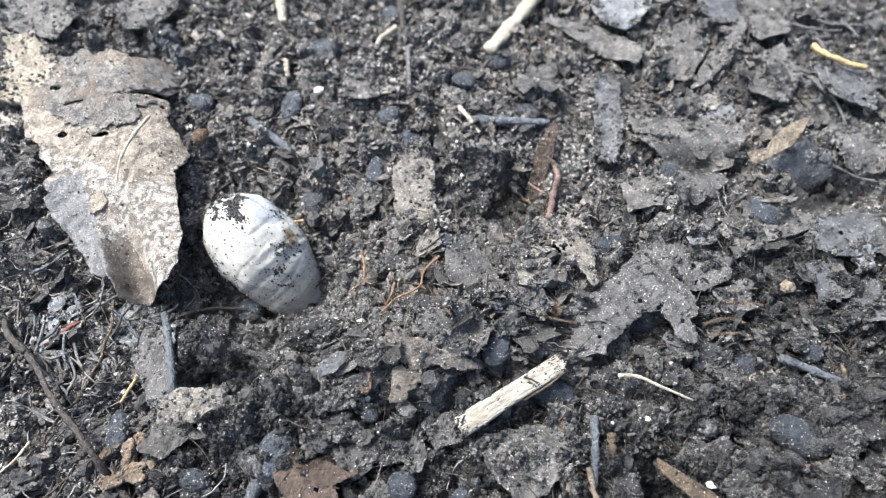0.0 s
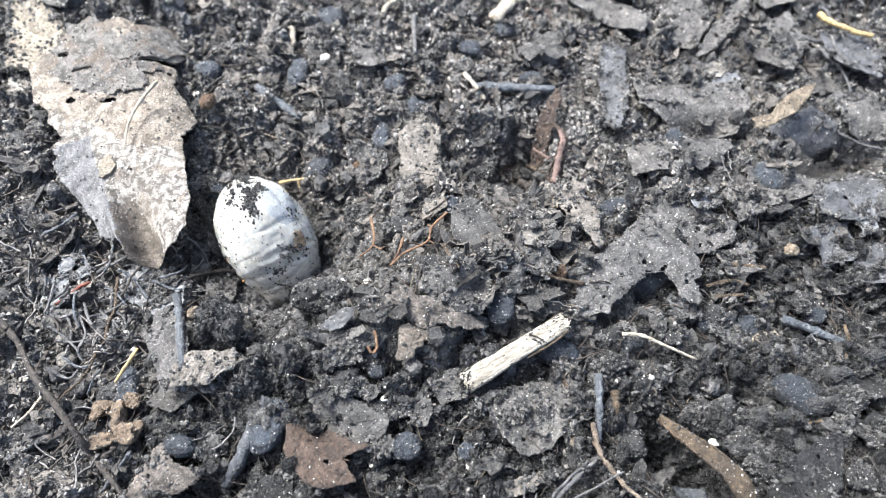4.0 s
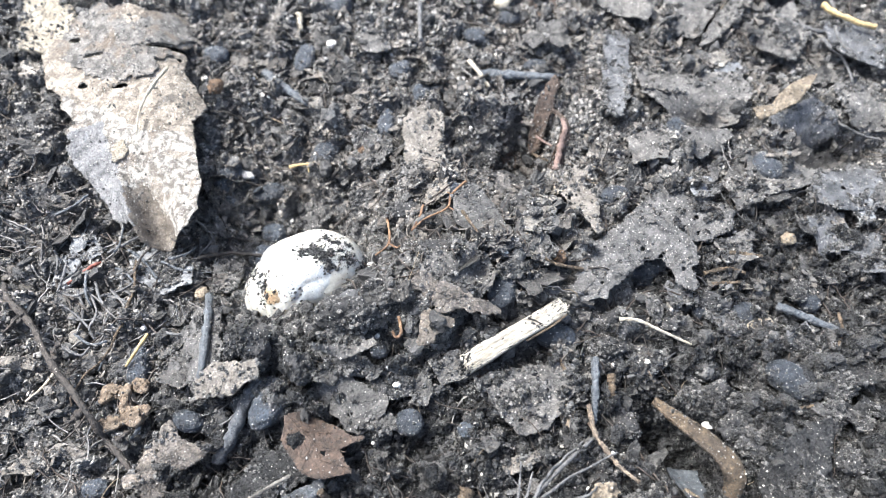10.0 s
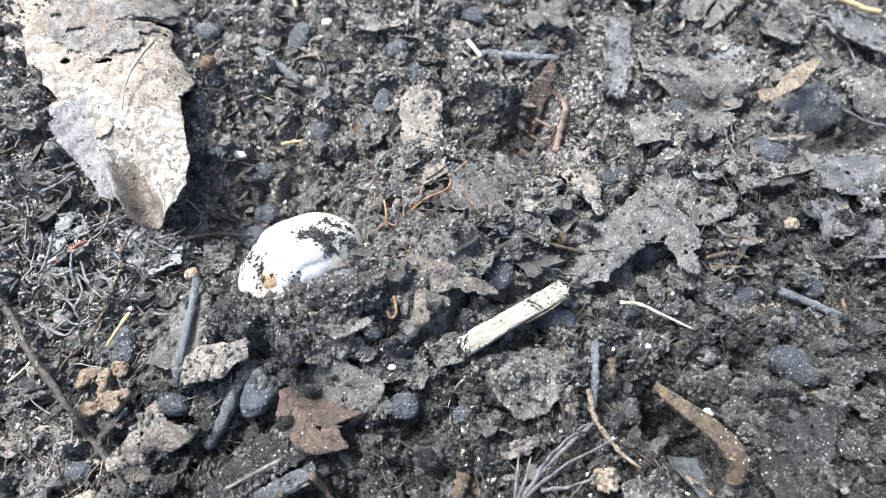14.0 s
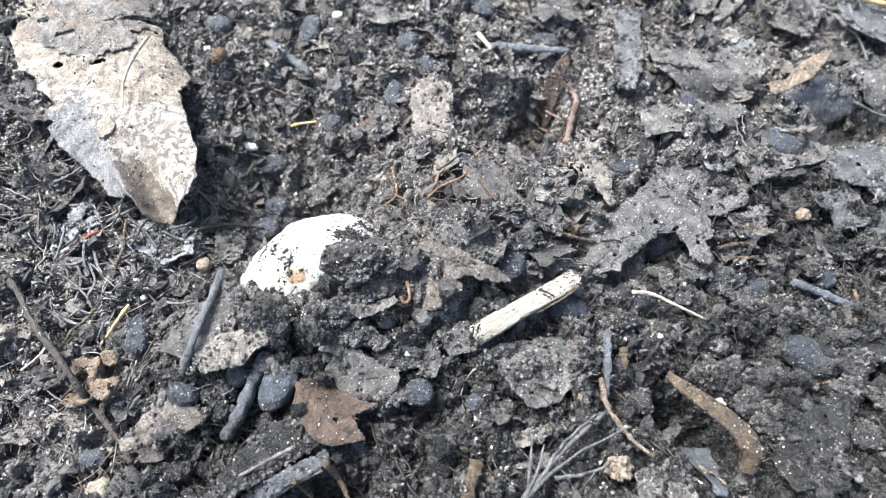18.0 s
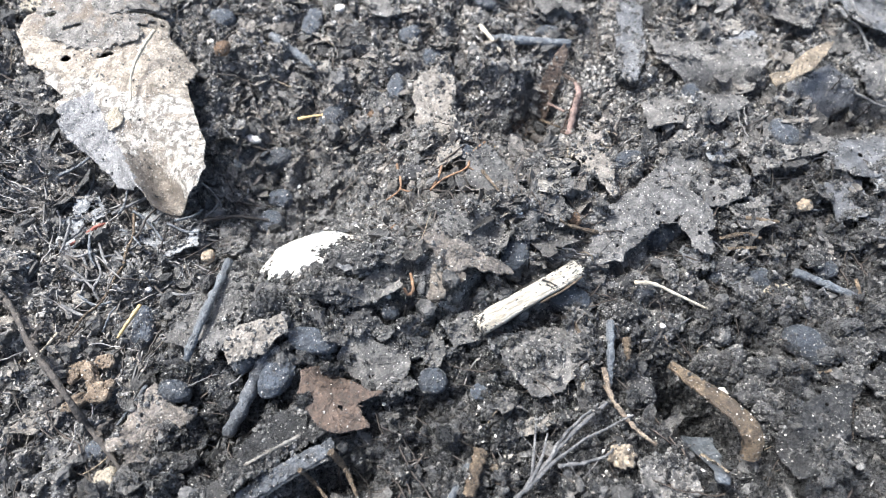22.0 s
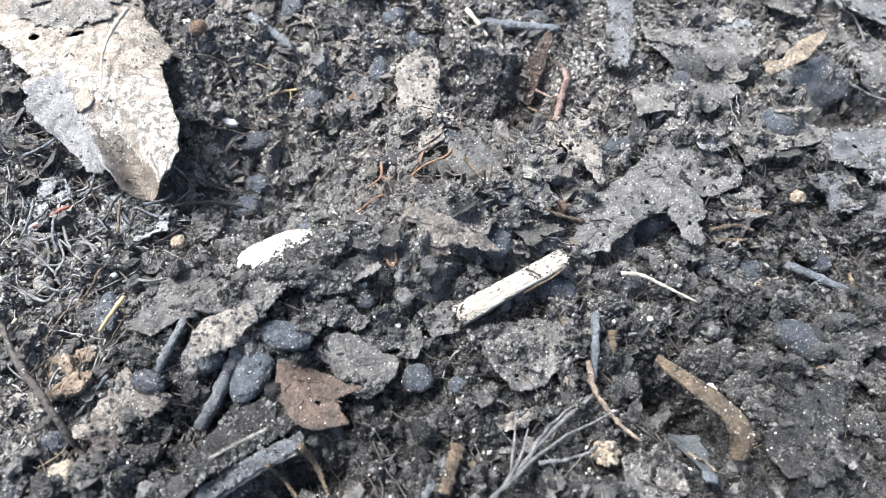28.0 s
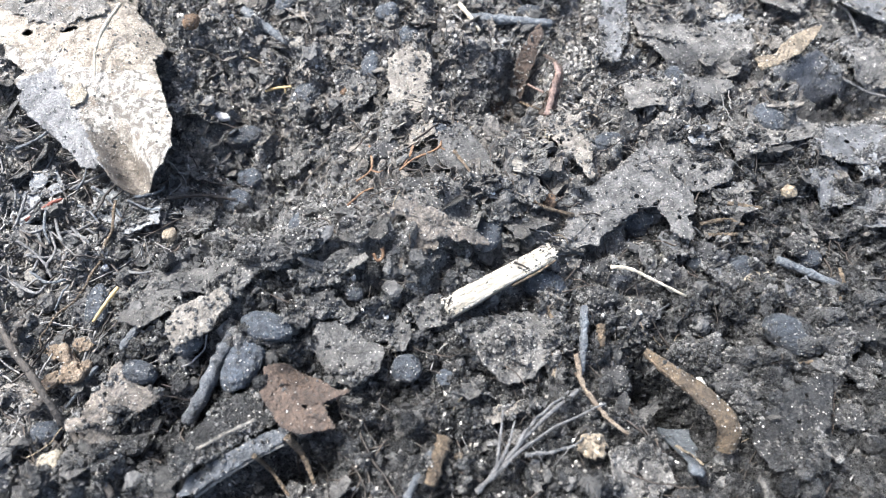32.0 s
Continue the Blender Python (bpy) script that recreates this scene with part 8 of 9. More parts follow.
    shifted(pale_stalk, [(0, -1.26, -1.22, 0, 0, 0, 0), (1, -1.29, -1.51, 0, 0, 0, 0), (2, -1.54, -1.25, 0, 0, 0, 0), (3, -1.12, -1.47, 0, 0, 0, 0), (3.5, -1.14, -1.54, 0, 0, 0, 0), (5.5, -1.55, -1.29, 0, 0, 0, 0), (6, -1.51, -1.42, 0, 0, 0, 0), (7, -1.2, -1.7, 0, 0, 0, 0), (8, -0.66, -1.72, 0, 0, 0, 0.17), (9, -0.69, -1.77, 0, 0, 0, 0.33), (10, -0.85, -1.81, 0, 0, 0, 0.5), (11, -1.12, -1.9, 0, 0, 0, 0.67), (12, -1.18, -1.91, 0, 0, 0, 0.83), (13, -1.07, -1.86, 0, 0, 0, 1), (14, -1.76, -1.63, 0, 0, 0, 1.75), (14.5, -1.8, -1.96, 0, 0, 0, 2.12), (16.5, -1.66, -2.13, 0, 0, 0, 3.62), (17, -2.36, -2.25, 0, 0, 0, 4), (17.5, -4.04, -2.81, 0, 0, 0, 5.75), (18, -4.53, -3.17, 0, 0, 0, 7.5), (19, -4.07, -3.18, 0, 0, 0, 7.57), (20, -3.76, -3.15, 0, 0, 0, 7.64), (21, -3.33, -3.19, 0, 0, 0, 7.71), (22, -3.95, -3.05, 0, 0, 0, 7.79), (23, -3.77, -3.15, 0, 0, 0, 7.86), (24, -3.25, -3.41, 0, 0, 0, 7.93), (25, -3.65, -3.19, 0, 0, 0, 8), (25.5, -3.6, -2.97, 0, 0, 0, 8.04), (27.5, -3.62, -3.37, 0, 0, 0, 8.18), (28, -3.66, -3.41, 0, 0, 0, 8.21), (29, -3.52, -3.59, 0, 0, 0, 8.29), (30, -3.97, -3.61, 0, 0, 0, 8.36), (31, -3.17, -3.98, 0, 0, 0, 8.43), (32, -3.46, -3.78, 0, 0, 0, 8.5)])
    shifted(lobed_leaf, [(0, -1.5, 0.5, 0, 0, 0, 0), (3.5, -1.4, 0.2, 0, 0, 0, 0), (6, -1, 0, 0, 0, 0, 0), (7, 0, 0, 0, 0, 0, 0), (9, 1.3, 0, 0, 0, 0, 0), (13, 0.9, 0.2, 0, 0, 0, 0), (17.5, 1.4, 0.2, 0, 0, 0, 0), (18, 1, 0.4, 0, 0, 0, 0), (20, 0.9, -0.3, 0, 0, 0, 0), (23, 1, 0.3, 0, 0, 0, 0), (25.5, 1, 0.2, 0, 0, 0, 0), (28, 1.5, 2, 0, 0, 0, 0), (30, 1.3, 1.6, 0, 0, 0, 0), (31, 1.6, 2.4, 0, 0, 0, 0), (32, 1.6, 2, 0, 0, 0, 0)])
    shifted(brown_scrap, [(0, -1.5, 0.6, 0, 0, 0, 0), (3.5, -1.4, 0.3, 0, 0, 0, 0), (6, -0.9, 0.1, 0, 0, 0, 0), (7, 0, 0, 0, 0, 0, 0), (9, 1.6, -0.1, 0, 0, 0, 0), (13, 1.1, 0.2, 0, 0, 0, 0), (17.5, 1.7, 0.2, 0, 0, 0, 0), (18, 1.1, 0.7, 0, 0, 0, 0), (20, 1.1, 0.2, 0, 0, 0, 0), (23, 1.1, 1, 0, 0, 0, 0), (25.5, 1.1, 0.7, 0, 0, 0, 0), (27.5, 1.3, 1.6, 0, 0, 0, 0), (28, 1.6, 3.1, 0, 0, 0, 0), (30, 1.3, 2.5, 0, 0, 0, 0), (31, 1.6, 3.3, 0, 0, 0, 0), (32, 1.6, 2.8, 0, 0, 0, 0)])
    shifted(thin_edge, [(0, -1.5, 5, 0, 0, 0, 0), (3.5, -1.2, 4, 0, 0, 0, 0), (5.5, -0.4, 2, 0, 0, 0, 0), (7, 0, 0, 0, 0, 0, 0), (9, 0.7, -1.1, 0, 0, 0, 0), (13, 0.7, -0.9, 0, 0, 0, 0), (17.5, 1.4, -0.6, 0, 0, 0, 0), (18, 2.3, 0.6, 0, 0, 0, 0), (20, 1.3, 0.5, 0, 0, 0, 0), (21, 2.5, 1.7, 0, 0, 0, 0), (23, 2.2, 1.4, 0, 0, 0, 0), (25.5, 2.8, 1.3, 0, 0, 0, 0), (28, 2.6, 2.4, 0, 0, 0, 0), (30, 2.2, 2.2, 0, 0, 0, 0), (32, 2.4, 2.6, 0, 0, 0, 0)])
    shifted(reddish_leaf, [(0, 0.2, -1.2, 0, 0, 0, 0), (3, -0.2, -1.8, 0, 0, 0, 0), (6, -0.7, -1.4, 0, 0, 0, 0), (9, -1.1, -1.1, 0, 0, 0, 0), (13, -2, -1.1, -1.5, 15, 0, 0), (19, -1.3, -1.4, -1.5, 15, 0, 0), (23, -2.4, -1.5, -1.5, 15, 0, 0), (28, -2.7, -1.7, -1.5, 15, 0, 0), (32, -3.1, -1.6, -1.5, 15, 0, 0)])
    shifted(veined_leaf, [(0, -2.8, 5.7, 0, 0, 0, 0), (6, -1.9, 1.9, 0, 0, 0, 0), (9, -2.6, 0.8, 0, 0, 0, 0), (13, -2.4, 2.2, 0, 0, 0, 0), (19, -1.7, 1.6, 0, 0, 0, 0), (23, -1.8, 1.9, 0, 0, 0, 0), (28, -0.8, 1.5, 0, 0, 0, 0), (32, -0.6, -0.1, 0, 0, 0, 0)])
    shifted(crumpled_leaf, [(0, -3.3, 4.3, 0, 0, 0, 0), (6, -3.4, 0.6, 0, 0, 0, 0), (9, -3.6, 0.9, 0, 0, 0, 0), (13, -3.4, 0.6, 0, 0, 0, 0), (19, -2.8, 0.2, 0, 0, 0, 0), (23, -1.7, 1, 0, 0, 0, 0), (28, -0.2, -0.3, 0, 0, 0, 0), (32, -0.6, 0.2, 0, 0, 0, 0)])
    shifted(pointed_leaf, [(0, -0, 0.6, 0, 0, 0, 0), (9, -0, -0.1, 0, 0, 0, 0), (13, -0.2, -0.1, 0, 0, 0, 0), (19, -0.7, 0.9, 0, 0, 0, 0), (23, -3.2, -1.2, 0, 0, 0, 0), (28, -1.7, -0.1, 0, 0, 0, 0), (32, -1.1, -0.4, 0, 0, 0, 0)])
    shifted(tan_lobe, [(0, -2.5, 5.5, 0, 0, 0, -6), (3.5, -2, 4.5, 0, 0, 0, -4), (5.5, -0.7, 2.9, 0, 0, 0, 0), (7, 0, 0, 0, 0, 0, 0), (9, 1.8, -0.2, 0, 0, 0, 0), (13, 1.7, -0.6, 0, 0, 0, 4), (17.5, 2.4, -0.5, 0, 0, 0, 8), (18, 2.6, -0.5, 0, 0, 0, 8), (20, 1.4, -0.5, 0, 0, 0, 8), (21, 3.9, -0.1, 0, 0, 0, 10), (25.5, 5.4, -0.9, 0, 0, 0, 14), (28, 5, -0.8, 0, 0, 0, 18), (30, 3.8, 0.1, 0, 0, 0, 22), (32, 2.9, -0.3, 0, 0, 0, 24)])
    shifted(leaf_under, [(0, -6.9, 6.6, 0, 0, 0, 12), (3.5, -5.6, 3.8, 0, 0, 0, 10), (6, -3.8, 0.4, 0, 0, 0, 10), (9, -0.3, -0, 0, 0, 0, 2), (13, -0.8, -0.7, 0, 0, 0, 0), (18, 1.6, -1, 0, 0, 0, -12), (19, 0.1, 1.4, 0, 0, 0, -12), (23, 2.7, -1.6, -0.5, 0, 0, -15), (28, 4.9, -3.3, -2.5, 0, 0, -20), (32, 3.2, -2.7, -4, 0, 0, -30)])
    shifted(short_stick, [(0, -6.9, 6.7, 0, 0, 0, 12), (3.5, -5.6, 3.9, 0, 0, 0, 10), (6, -3.7, 0.5, 0, 0, 0, 10), (9, -0.4, 0.1, 0, 0, 0, 2), (13, -0.9, -0.6, 0, 0, 0, 0), (18, 1.4, -0.9, 0, 0, 0, -12), (19, 0, 1.4, 0, 0, 0, -12), (23, 2.4, -1.3, -0.5, 0, 0, -15), (28, 4.5, -3, -2.5, 0, 0, -20), (32, 2.8, -2.4, -4, 0, 0, -30)])
    shifted(hollow_pellet, [(0, 1.1, 0.3, 0, 0, 0, 0), (5.5, -1.2, 0.2, 0, 0, 0, 0), (6, -1.1, -0.8, 0, 0, 0, 0), (9, -1, -0.4, 0, 0, 0, 0), (13, -1.1, -0, 0, 0, 0, 0), (17, -1.3, -0.8, 0, 0, 0, 0), (19, -2.7, -1.6, -2, 0, 0, 30), (21, -1.4, -1.9, -3.5, 0, 0, 50), (23, -2.3, -0.4, -4, 0, 0, 60), (28, -1.6, -1.4, -5, 0, 0, 60), (32, -2, -1.6, -5, 0, 0, 60)])
    shifted(fat_pellet, [(0, -0.4, 4.8, 0, 0, 0, 0), (6, -2.1, 2, 0, 0, 0, 0), (9, -2.5, 2.4, 0, 0, 0, 0), (13, -2.3, 2, 0, 0, 0, 0), (18, -1.2, 1, 0, 0, 0, 0), (19, -3, 2, 0, 0, 0, 0), (23, -1.8, 0.8, 0, 0, 0, 0), (28, -1, -0.5, 0, 0, 0, 0), (32, -0.8, -0.1, 0, 0, 0, 0)])
    shifted(pushed_pellet, [(0, -0.7, 2, -6, 0, 0, -20), (9, -1.1, -2.3, -6, 0, 0, -20), (13, -0.6, -2.9, -6, 0, 0, -20), (18, -0.7, -1.8, -4, 0, 0, -15), (19, -0.9, -0.7, -3, 0, 0, -10), (23, -0.4, 1, 0, 0, 0, 0), (25, -0.2, 0.4, 0, 0, 0, 0), (28, 0.2, 0, 0, 0, 0, 0), (32, -0.8, 0.1, 0, 0, 0, 0)])
    shifted(small_pellet, [(0, 3.3, 6.3, -2, 0, 0, 0), (13, 1.1, -0.2, -2, 0, 0, 0), (23, 0.6, 0.3, 0, 0, 0, 0), (28, 0.9, -1, 0, 0, 0, 0), (32, -1, -0.1, 0, 0, 0, 0)])
    shifted(round_pellet, [(0, 2.7, 3.1, 0, 0, 0, 0), (6, -0.9, 0.9, 0, 0, 0, 0), (9, -0.3, 1.2, 0, 0, 0, 0), (13, -0.5, 1.1, 0, 0, 0, 0), (18, -1.1, 0.6, 0, 0, 0, 0), (19, -0.7, 1.1, 0, 0, 0, 0), (21, -2.3, -0.3, 0, 0, 0, 0), (23, -3, -0.5, 0, 0, 0, 0), (28, -1.3, -0.5, 0, 0, 0, 0), (32, -1.1, -0.3, 0, 0, 0, 0)])
    shifted(gap_pellet, [(0, -3.5, 0.5, 0, 0, 0, 0), (6, -3.6, -0.6, 0, 0, 0, 0), (9, -3.4, -0.1, 0, 0, 0, 0), (13, -3.3, -0.1, 0, 0, 0, 0), (18, -3.1, 0.2, 0, 0, 0, 0), (19, -2.6, 0.7, 0, 0, 0, 0), (23, -1.6, 0.4, 0, 0, 0, 0), (28, -0.5, -0.1, 0, 0, 0, 0), (32, -0.4, 0.2, 0, 0, 0, 0)])
    shifted(dark_twig, [(0, 0.1, 6.4, 0, 0, 0, 0), (6, -3.6, 2.1, 0, 0, 0, 0), (9, -2.6, 2, 0, 0, 0, 0), (13, -1.6, -0.7, 0, 0, 0, 0), (19, -4.5, 2.2, 0, 0, 0, 0), (23, -3.4, -4.3, 0, 0, 0, 0), (28, 1.8, -6.2, 0, 0, 0, 0), (32, 1.7, -5.1, 0, 0, 0, 0)])
    shifted(thin_root, [(0, -6.2, 4.5, 0, 0, 0, 0), (6, -5.5, 0.2, 0, 0, 0, 0), (9, -4.5, 0.5, 0, 0, 0, 0), (13, -4.3, -0.4, 0, 0, 0, 0), (18, -6.7, 2.2, 0, 0, 0, 0), (19, -6.4, 3, 0, 0, 0, 0), (23, -6.1, 3.1, 0, 0, 0, 0), (28, -2.8, 1.5, 0, 0, 0, 0), (32, -1.9, 0.3, 0, 0, 0, 0)])
    shifted(thick_stick, [(0, 1.9, 3.2, 0, 0, 0, 0), (6, -1.6, 2.1, 0, 0, 0, 0), (9, -2.6, 1.9, 0, 0, 0, 0), (13, -2.4, 1.9, 0, 0, 0, 0), (18, -1.5, 1.4, 0, 0, 0, 0), (19, -2.7, 1.6, 0, 0, 0, 0), (23, -1.4, 0.2, 0, 0, 0, 0), (28, -0.8, 0.4, 0, 0, 0, 0), (32, -0.9, 0, 0, 0, 0, 0)])
    shifted(yellow_straw, [(0, -2.1, 7.5, 0, 0, 0, 0), (6, -3.5, 2.8, 0, 0, 0, 0), (9, -2.9, 2.6, 0, 0, 0, 0), (13, -3.3, 2.8, 0, 0, 0, 0), (18, -5.6, 2, 0, 0, 0, 0), (19, -5.1, 2.2, 0, 0, 0, 0), (23, -4.1, 0.3, 0, 0, 0, 0), (28, -1.2, 0.1, 0, 0, 0, 0), (32, -0.7, 0.3, 0, 0, 0, 0)])
    shifted(root_a, [(0, -2.4, 3.6, 0, 0, 0, 0), (3.5, -2, 3, 0, 0, 0, 0), (6, -0.5, 0.5, 0, 0, 0, 0), (7, 0, 0, 0, 0, 0, 0), (13, 0.6, 0.5, 0, 0, 0, 0), (17.5, 0.6, 0.6, 0, 0, 0, 0), (18, 0, 3.4, 0, 0, 0, 0), (28, 0.5, 2.5, 0, 0, 0, 0), (32, 0.5, 2.5, 0, 0, 0, 0)])
    shifted(root_b, [(0, -1.8, -4, 0, 0, 0, 0), (3.5, -1.6, -3.5, 0, 0, 0, 0), (6, -0.8, -0.5, 0, 0, 0, 0), (7, 0, 0, 0, 0, 0, 0), (9, 0.8, 0.6, 0, 0, 0, 0), (13, 1.2, 0.4, 0, 0, 0, 0), (18, 2, 1, 0, 0, 0, 0), (23, 2, 0.8, 0, 0, 0, 0), (28, 2, 0.5, 0, 0, 0, 0), (32, 2, 0.5, 0, 0, 0, 0)])
    shifted(root_c, [(0, -1.8, -4, 0, 0, 0, 0), (3.5, -1.6, -3.5, 0, 0, 0, 0), (6, -0.8, -0.5, 0, 0, 0, 0), (7, 0, 0, 0, 0, 0, 0), (9, 0.8, 0.6, 0, 0, 0, 0), (13, 1.2, 0.4, 0, 0, 0, 0), (18, 2, 1, 0, 0, 0, 0), (23, 2, 0.8, 0, 0, 0, 0), (28, 2, 0.5, 0, 0, 0, 0), (32, 2, 0.5, 0, 0, 0, 0)])
    shifted(root_d, [(0, -1.8, -4, 0, 0, 0, 0), (3.5, -1.6, -3.5, 0, 0, 0, 0), (6, -0.8, -0.5, 0, 0, 0, 0), (7, 0, 0, 0, 0, 0, 0), (9, 0.8, 0.6, 0, 0, 0, 0), (13, 1.2, 0.4, 0, 0, 0, 0), (18, 2, 1, 0, 0, 0, 0), (23, 2, 0.8, 0, 0, 0, 0), (28, 2, 0.5, 0, 0, 0, 0), (32, 2, 0.5, 0, 0, 0, 0)])
    shifted(root_f, [(0, -1.6, 1, 0, 0, 0, 0), (3.5, -1.5, 0.2, 0, 0, 0, 0), (6, -1, 0.1, 0, 0, 0, 0), (7, 0, 0, 0, 0, 0, 0), (9, 1.8, -0.1, 0, 0, 0, 0), (13, 1.6, 0, 0, 0, 0, 0), (17.5, 2.2, 0, 0, 0, 0, 0), (18, 1.7, 0.5, 0, 0, 0, 0), (20, 1.6, -0.3, 0, 0, 0, 0), (23, 1.7, 0.5, 0, 0, 0, 0), (25.5, 1.7, 0.1, 0, 0, 0, 0), (27.5, 1.8, 1, 0, 0, 0, 0), (28, 2.2, 2.9, 0, 0, 0, 0), (30, 1.9, 2.2, 0, 0, 0, 0), (31, 2.2, 3.2, 0, 0, 0, 0), (32, 2, 2.6, 0, 0, 0, 0)])
    shifted(root_g, [(0, 0, -3.9, 0, 0, 0, 0), (6, -1.5, -2.4, 0, 0, 0, 0), (9, -0.6, -2.5, 0, 0, 0, 0), (13, -0.8, -2.3, 0, 0, 0, 0), (19, -1.7, 0.5, 0, 0, 0, 0), (23, -0.8, 0.2, 0, 0, 0, 0), (28, -2.3, 2.1, 0, 0, 0, 0), (32, -1.8, 1.5, 0, 0, 0, 0)])
    shifted(white_grain, [(0, -6.1, 0.5, 0, 0, 0, 0), (9, -1.9, -1.6, 0, 0, 0, 0), (13, -1.9, -1.6, 0, 0, 0, 0), (18, -1.3, -1.2, 0, 0, 0, 0), (19, -1.6, -0.8, 0, 0, 0, 0), (21, -1.3, -1, 0, 0, 0, 0), (23, -1.1, -0.3, 0, 0, 0, 0), (25, -1.4, -0.7, 0, 0, 0, 0), (28, -0.4, 0.1, 0, 0, 0, 0), (30, -0.9, 0.3, 0, 0, 0, 0), (32, -0.5, 0.3, 0, 0, 0, 0)])
    shifted(lump_a, [(0, -0.8, -1.9, 0, 0, 0, 0), (6, -4, -3.6, 0, 0, 0, 0), (9, -3.4, -4.2, 0, 0, 0, 0), (13, -3.8, -4.7, 0, 0, 0, 0), (18, -7.4, -5.4, 0, 0, 0, 0), (19, -6.7, -4.8, 0, 0, 0, 0), (23, -9.2, -7.7, -1.2, 0, 0, 30), (28, -5.7, -7.6, -1.2, 0, 0, 30), (32, -4.8, -7.1, -1.2, 0, 0, 30)])
    shifted(lump_b, [(0, -0.7, -1.9, 0, 0, 0, 0), (6, -4, -3.6, 0, 0, 0, 0), (9, -3.5, -4.1, 0, 0, 0, 0), (13, -3.8, -4.7, 0, 0, 0, 0), (18, -7.6, -5.3, 0, 0, 0, 0), (19, -6.7, -4.7, 0, 0, 0, 0), (23, -9.3, -7.6, -1.2, 0, 0, 30), (28, -6, -7.4, -1.2, 0, 0, 30), (32, -5.1, -7, -1.2, 0, 0, 30)])
    shifted(lump_c, [(0, -0.7, -1.9, 0, 0, 0, 0), (6, -4, -3.6, 0, 0, 0, 0), (9, -3.5, -4.1, 0, 0, 0, 0), (13, -3.8, -4.7, 0, 0, 0, 0), (18, -7.6, -5.2, 0, 0, 0, 0), (19, -6.8, -4.9, 0, 0, 0, 0), (23, -9.5, -7.4, -1.2, 0, 0, 30), (28, -6.8, -7, -1.2, 0, 0, 30), (32, -5.7, -6.6, -1.2, 0, 0, 30)])
    shifted(lump_d, [(0, -0.7, -1.9, 0, 0, 0, 0), (6, -4, -3.4, 0, 0, 0, 0), (9, -3.3, -4.1, 0, 0, 0, 0), (13, -3.7, -4.5, 0, 0, 0, 0), (18, -7.6, -5.1, 0, 0, 0, 0), (19, -6.7, -4.5, 0, 0, 0, 0), (23, -9.5, -7.3, -1.2, 0, 0, 30), (28, -6.1, -7.3, -1.2, 0, 0, 30), (32, -5.1, -6.9, -1.2, 0, 0, 30)])
    shifted(lump_e, [(0, -0.7, -1.9, 0, 0, 0, 0), (6, -4, -3.7, 0, 0, 0, 0), (9, -3.5, -4.3, 0, 0, 0, 0), (13, -3.9, -5, 0, 0, 0, 0), (18, -7.4, -5.6, 0, 0, 0, 0), (19, -6.6, -5.1, 0, 0, 0, 0), (23, -9.1, -7.9, -1.2, 0, 0, 30), (28, -5.9, -7.4, -1.2, 0, 0, 30), (32, -5.2, -6.9, -1.2, 0, 0, 30)])
    shifted(lump_f, [(0, -0.6, -1.9, 0, 0, 0, 0), (6, -4, -3.5, 0, 0, 0, 0), (9, -3.5, -4.1, 0, 0, 0, 0), (13, -3.8, -4.6, 0, 0, 0, 0), (18, -7.7, -5.1, 0, 0, 0, 0), (19, -6.7, -4.8, 0, 0, 0, 0), (23, -9.7, -7.3, -1.2, 0, 0, 30), (28, -6.7, -7, -1.2, 0, 0, 30), (32, -5.5, -6.6, -1.2, 0, 0, 30)])
    shifted(front_clod, [(0, -6.6, 9.2, -1, 0, 0, 0), (3.5, -4.9, 6.7, 0, 0, 0, 0), (6, -1.8, 1.5, 0, 0, 0, 0), (9, 0.7, -1, 0, 0, 0, 0), (13, -0.6, -0.6, 0, 0, 0, 0), (16.5, 0.8, -1.8, 0, 0, 0, 0), (18, 2.7, -2.1, 0, 0, 10, 0), (19, 1.7, -0.2, -0.2, 0, 12, 0), (20, 1.3, -1.4, -0.5, 0, 14, 0), (23, 2.6, -1.8, -1.7, 0, 16, 0), (25.5, 3.7, -1.6, -2.6, 0, 18, 0), (28, 3, -2.5, -2.9, 0, 20, 0), (32, 3.8, -3, -3.5, 0, 24, 0)])
    shifted(side_clod, [(0, -0.5, 0.2, -3, 0, 0, 0), (6, 1.2, -0.9, -2.5, 0, 0, 0), (9, 3.6, 0.6, -2, 0, 0, 0), (13, 3.1, 0.2, -2, 0, 0, 0), (16.5, 2.9, -0.7, -2, 0, 0, 0), (17.5, 2.6, 0.6, -1, 0, 0, 0), (18, -0.2, -0.1, 0, 0, 0, 0), (19, -1, 2.5, 0, 0, 0, 0), (20, -0.7, 1.3, 0, 0, 0, 0), (23, 0.1, 0.6, 0, 0, 0, 0), (25.5, -0.1, 0.6, 0, 0, 0, 0), (28, -1.2, 0.3, 0, 0, 0, 0), (30, -4.2, -0.4, 0, 0, 0, 0), (32, -3.6, -0.8, 0, 0, 0, 0)])
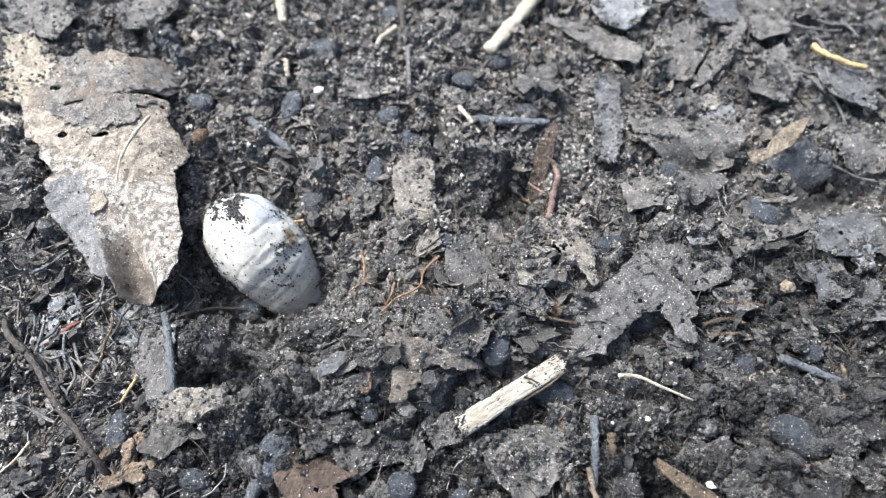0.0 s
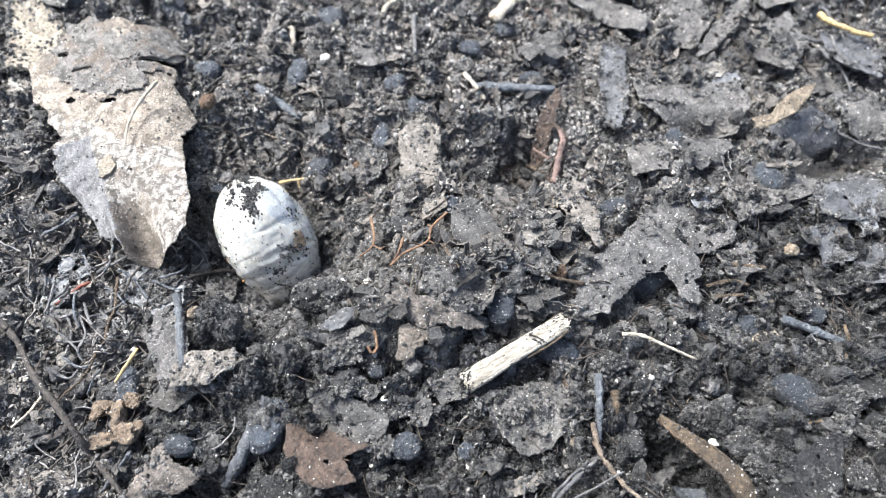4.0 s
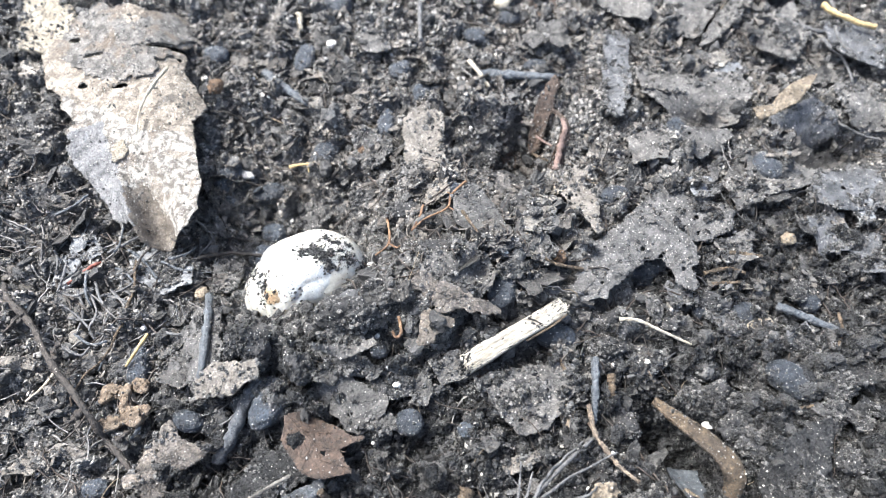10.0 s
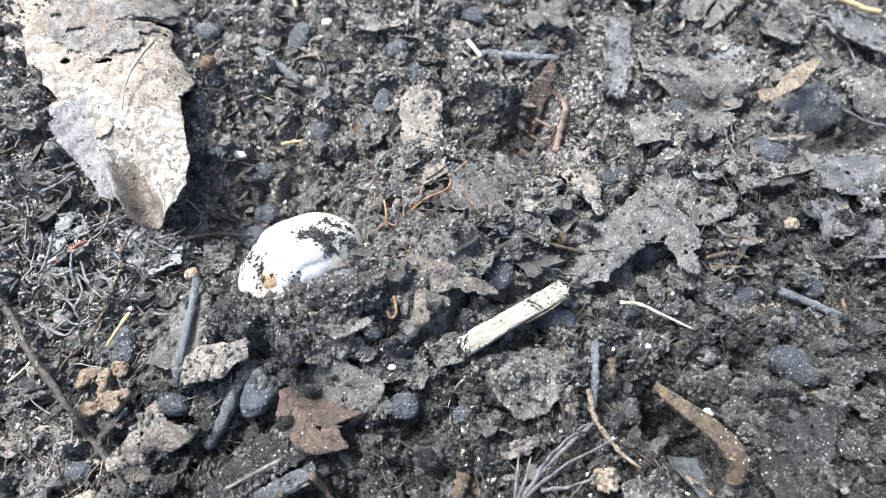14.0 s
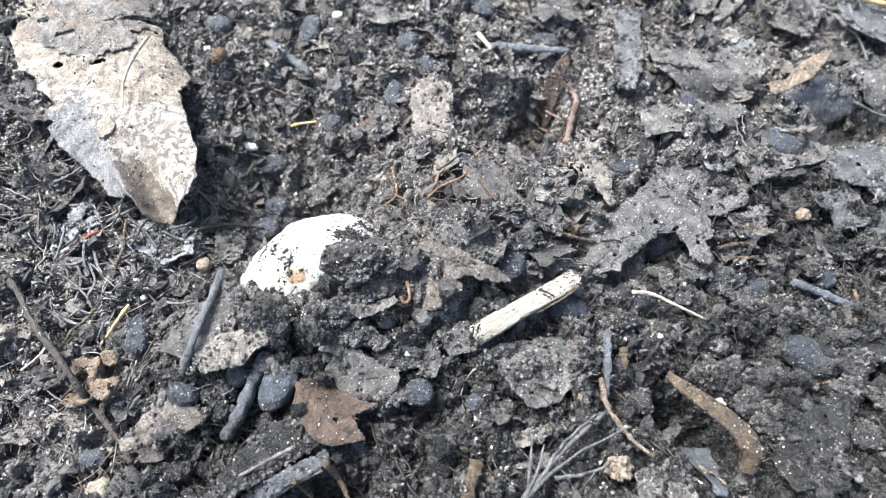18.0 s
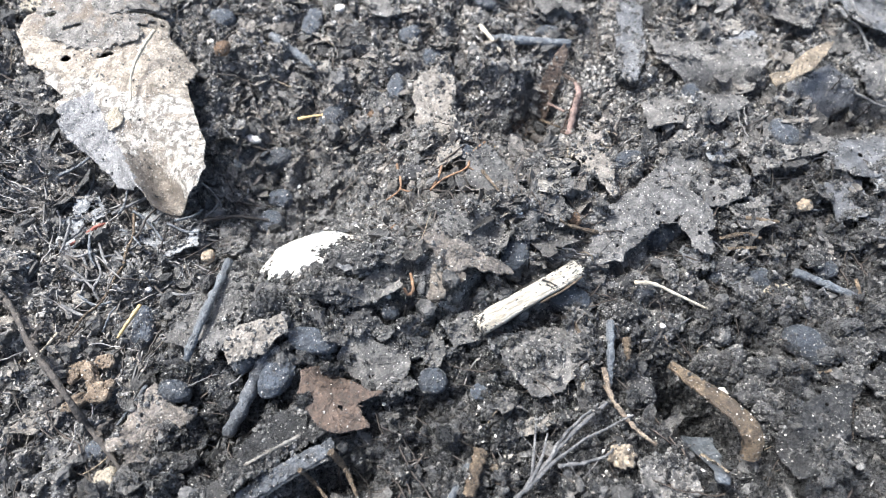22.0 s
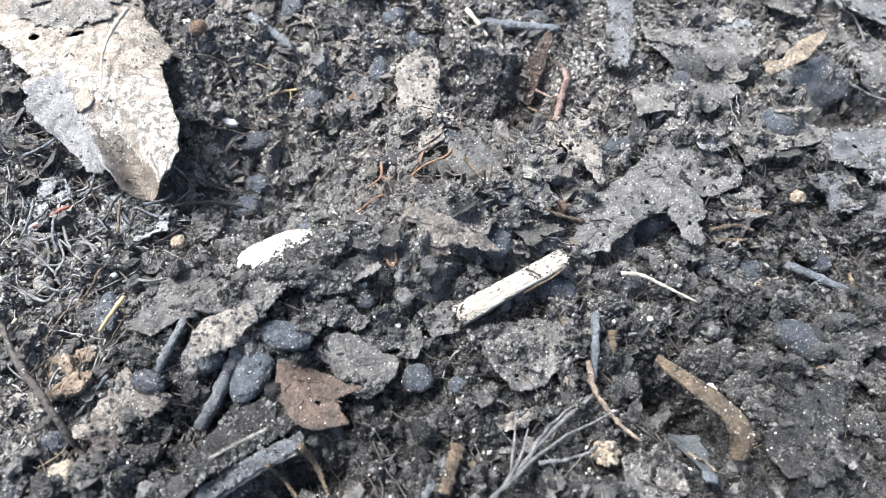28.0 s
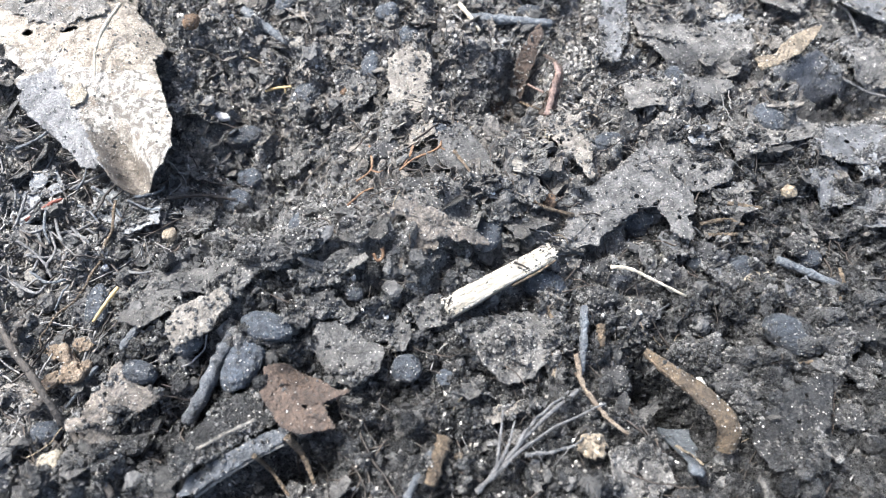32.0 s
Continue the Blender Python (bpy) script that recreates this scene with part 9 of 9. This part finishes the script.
    shifted(ridge_pellet, [(0, -4, 7, -7, 0, 0, 0), (5.5, -2.4, 3.9, -2, 0, 0, 0), (6, -1.3, 1.4, -1, 0, 0, 0), (7, 0, 0, -1.5, 0, 0, 0), (9, 1.3, -1.4, -1.7, 0, 0, 0), (13, 0.9, -1.2, -1.7, 0, 0, 0), (17.5, 2, -1.2, -1.4, 0, 0, 0), (18, 1, 1.5, 0, 0, 0, 0), (20, 0.7, 0.9, -0.8, 0, 0, 0), (23, 0.5, 0.5, -3.5, 0, 0, 0), (28, 0.5, 0.5, -6, 0, 0, 0), (32, 0.5, 0.5, -6, 0, 0, 0)])
    shifted(second_clod, [(0, -2, 5, 0, 0, 0, 0), (5.5, -0.6, 2, 0, 0, 0, 0), (7, 0, 0, 0, 0, 0, 0), (9, 0.8, -1.1, 0, 0, 0, 0), (13, 0.8, -0.9, 0, 0, 0, 0), (17.5, 1.4, -0.6, 0, 0, 0, 0), (18, 2.3, 0.4, 0, 0, 0, 0), (21, 2.3, 0.4, -1.5, 0, 0, 0), (25, 2.4, 0.8, -3.5, 0, 0, 0), (32, 2.4, 0.6, -3.5, 0, 0, 0)])
    shifted(root_e, [(0, 0, 0, -5, 0, 0, 0), (20, 0, 0, -5, 0, 0, 0), (25, 0, 0, 0, 0, 0, 0), (32, 0, 0, 0, 0, 0, 0)])
    shifted(ridge_flap, [(0, 0, 0, -9, 0, 0, 0), (17, 0, 0, -9, 0, 0, 0), (20, 0.5, -1, -5, 0, 0, 0), (23, 0.9, -1.1, -1.2, 0, 0, 0), (28, 0.9, -1.1, 0, 0, 0, 0), (29, -0.7, -0.9, 0, 0, 0, 0), (30, -1.7, 0.6, 0, 0, 0, 0), (31, 0, 0, 0, 0, 0, 0), (32, -1.3, 0.6, 0, 0, 0, 0)])
    shifted(heap_clod, [(0, 1.8, 1.1, -4.5, 0, 0, 0), (9, 1.9, -2.4, -4.5, 0, 0, 0), (13, 1.1, -2.4, -4.5, 0, 0, 0), (17, 1.7, -2, -4, 0, 0, 0), (18, 1.9, -1.3, -1.6, 0, 0, 0), (20, 0.4, -0.3, -0.6, 0, 0, 0), (23, 0.6, 0.2, 0, 0, 0, 0), (25.5, 1.3, 0.3, 0, 0, 0, 0), (28, -0.7, 0.4, 0, 0, 0, 0), (30, -3.5, 1.4, 0.6, 0, 0, 0), (32, -3, 1.3, 0.8, 0, 0, 0)])


motions()
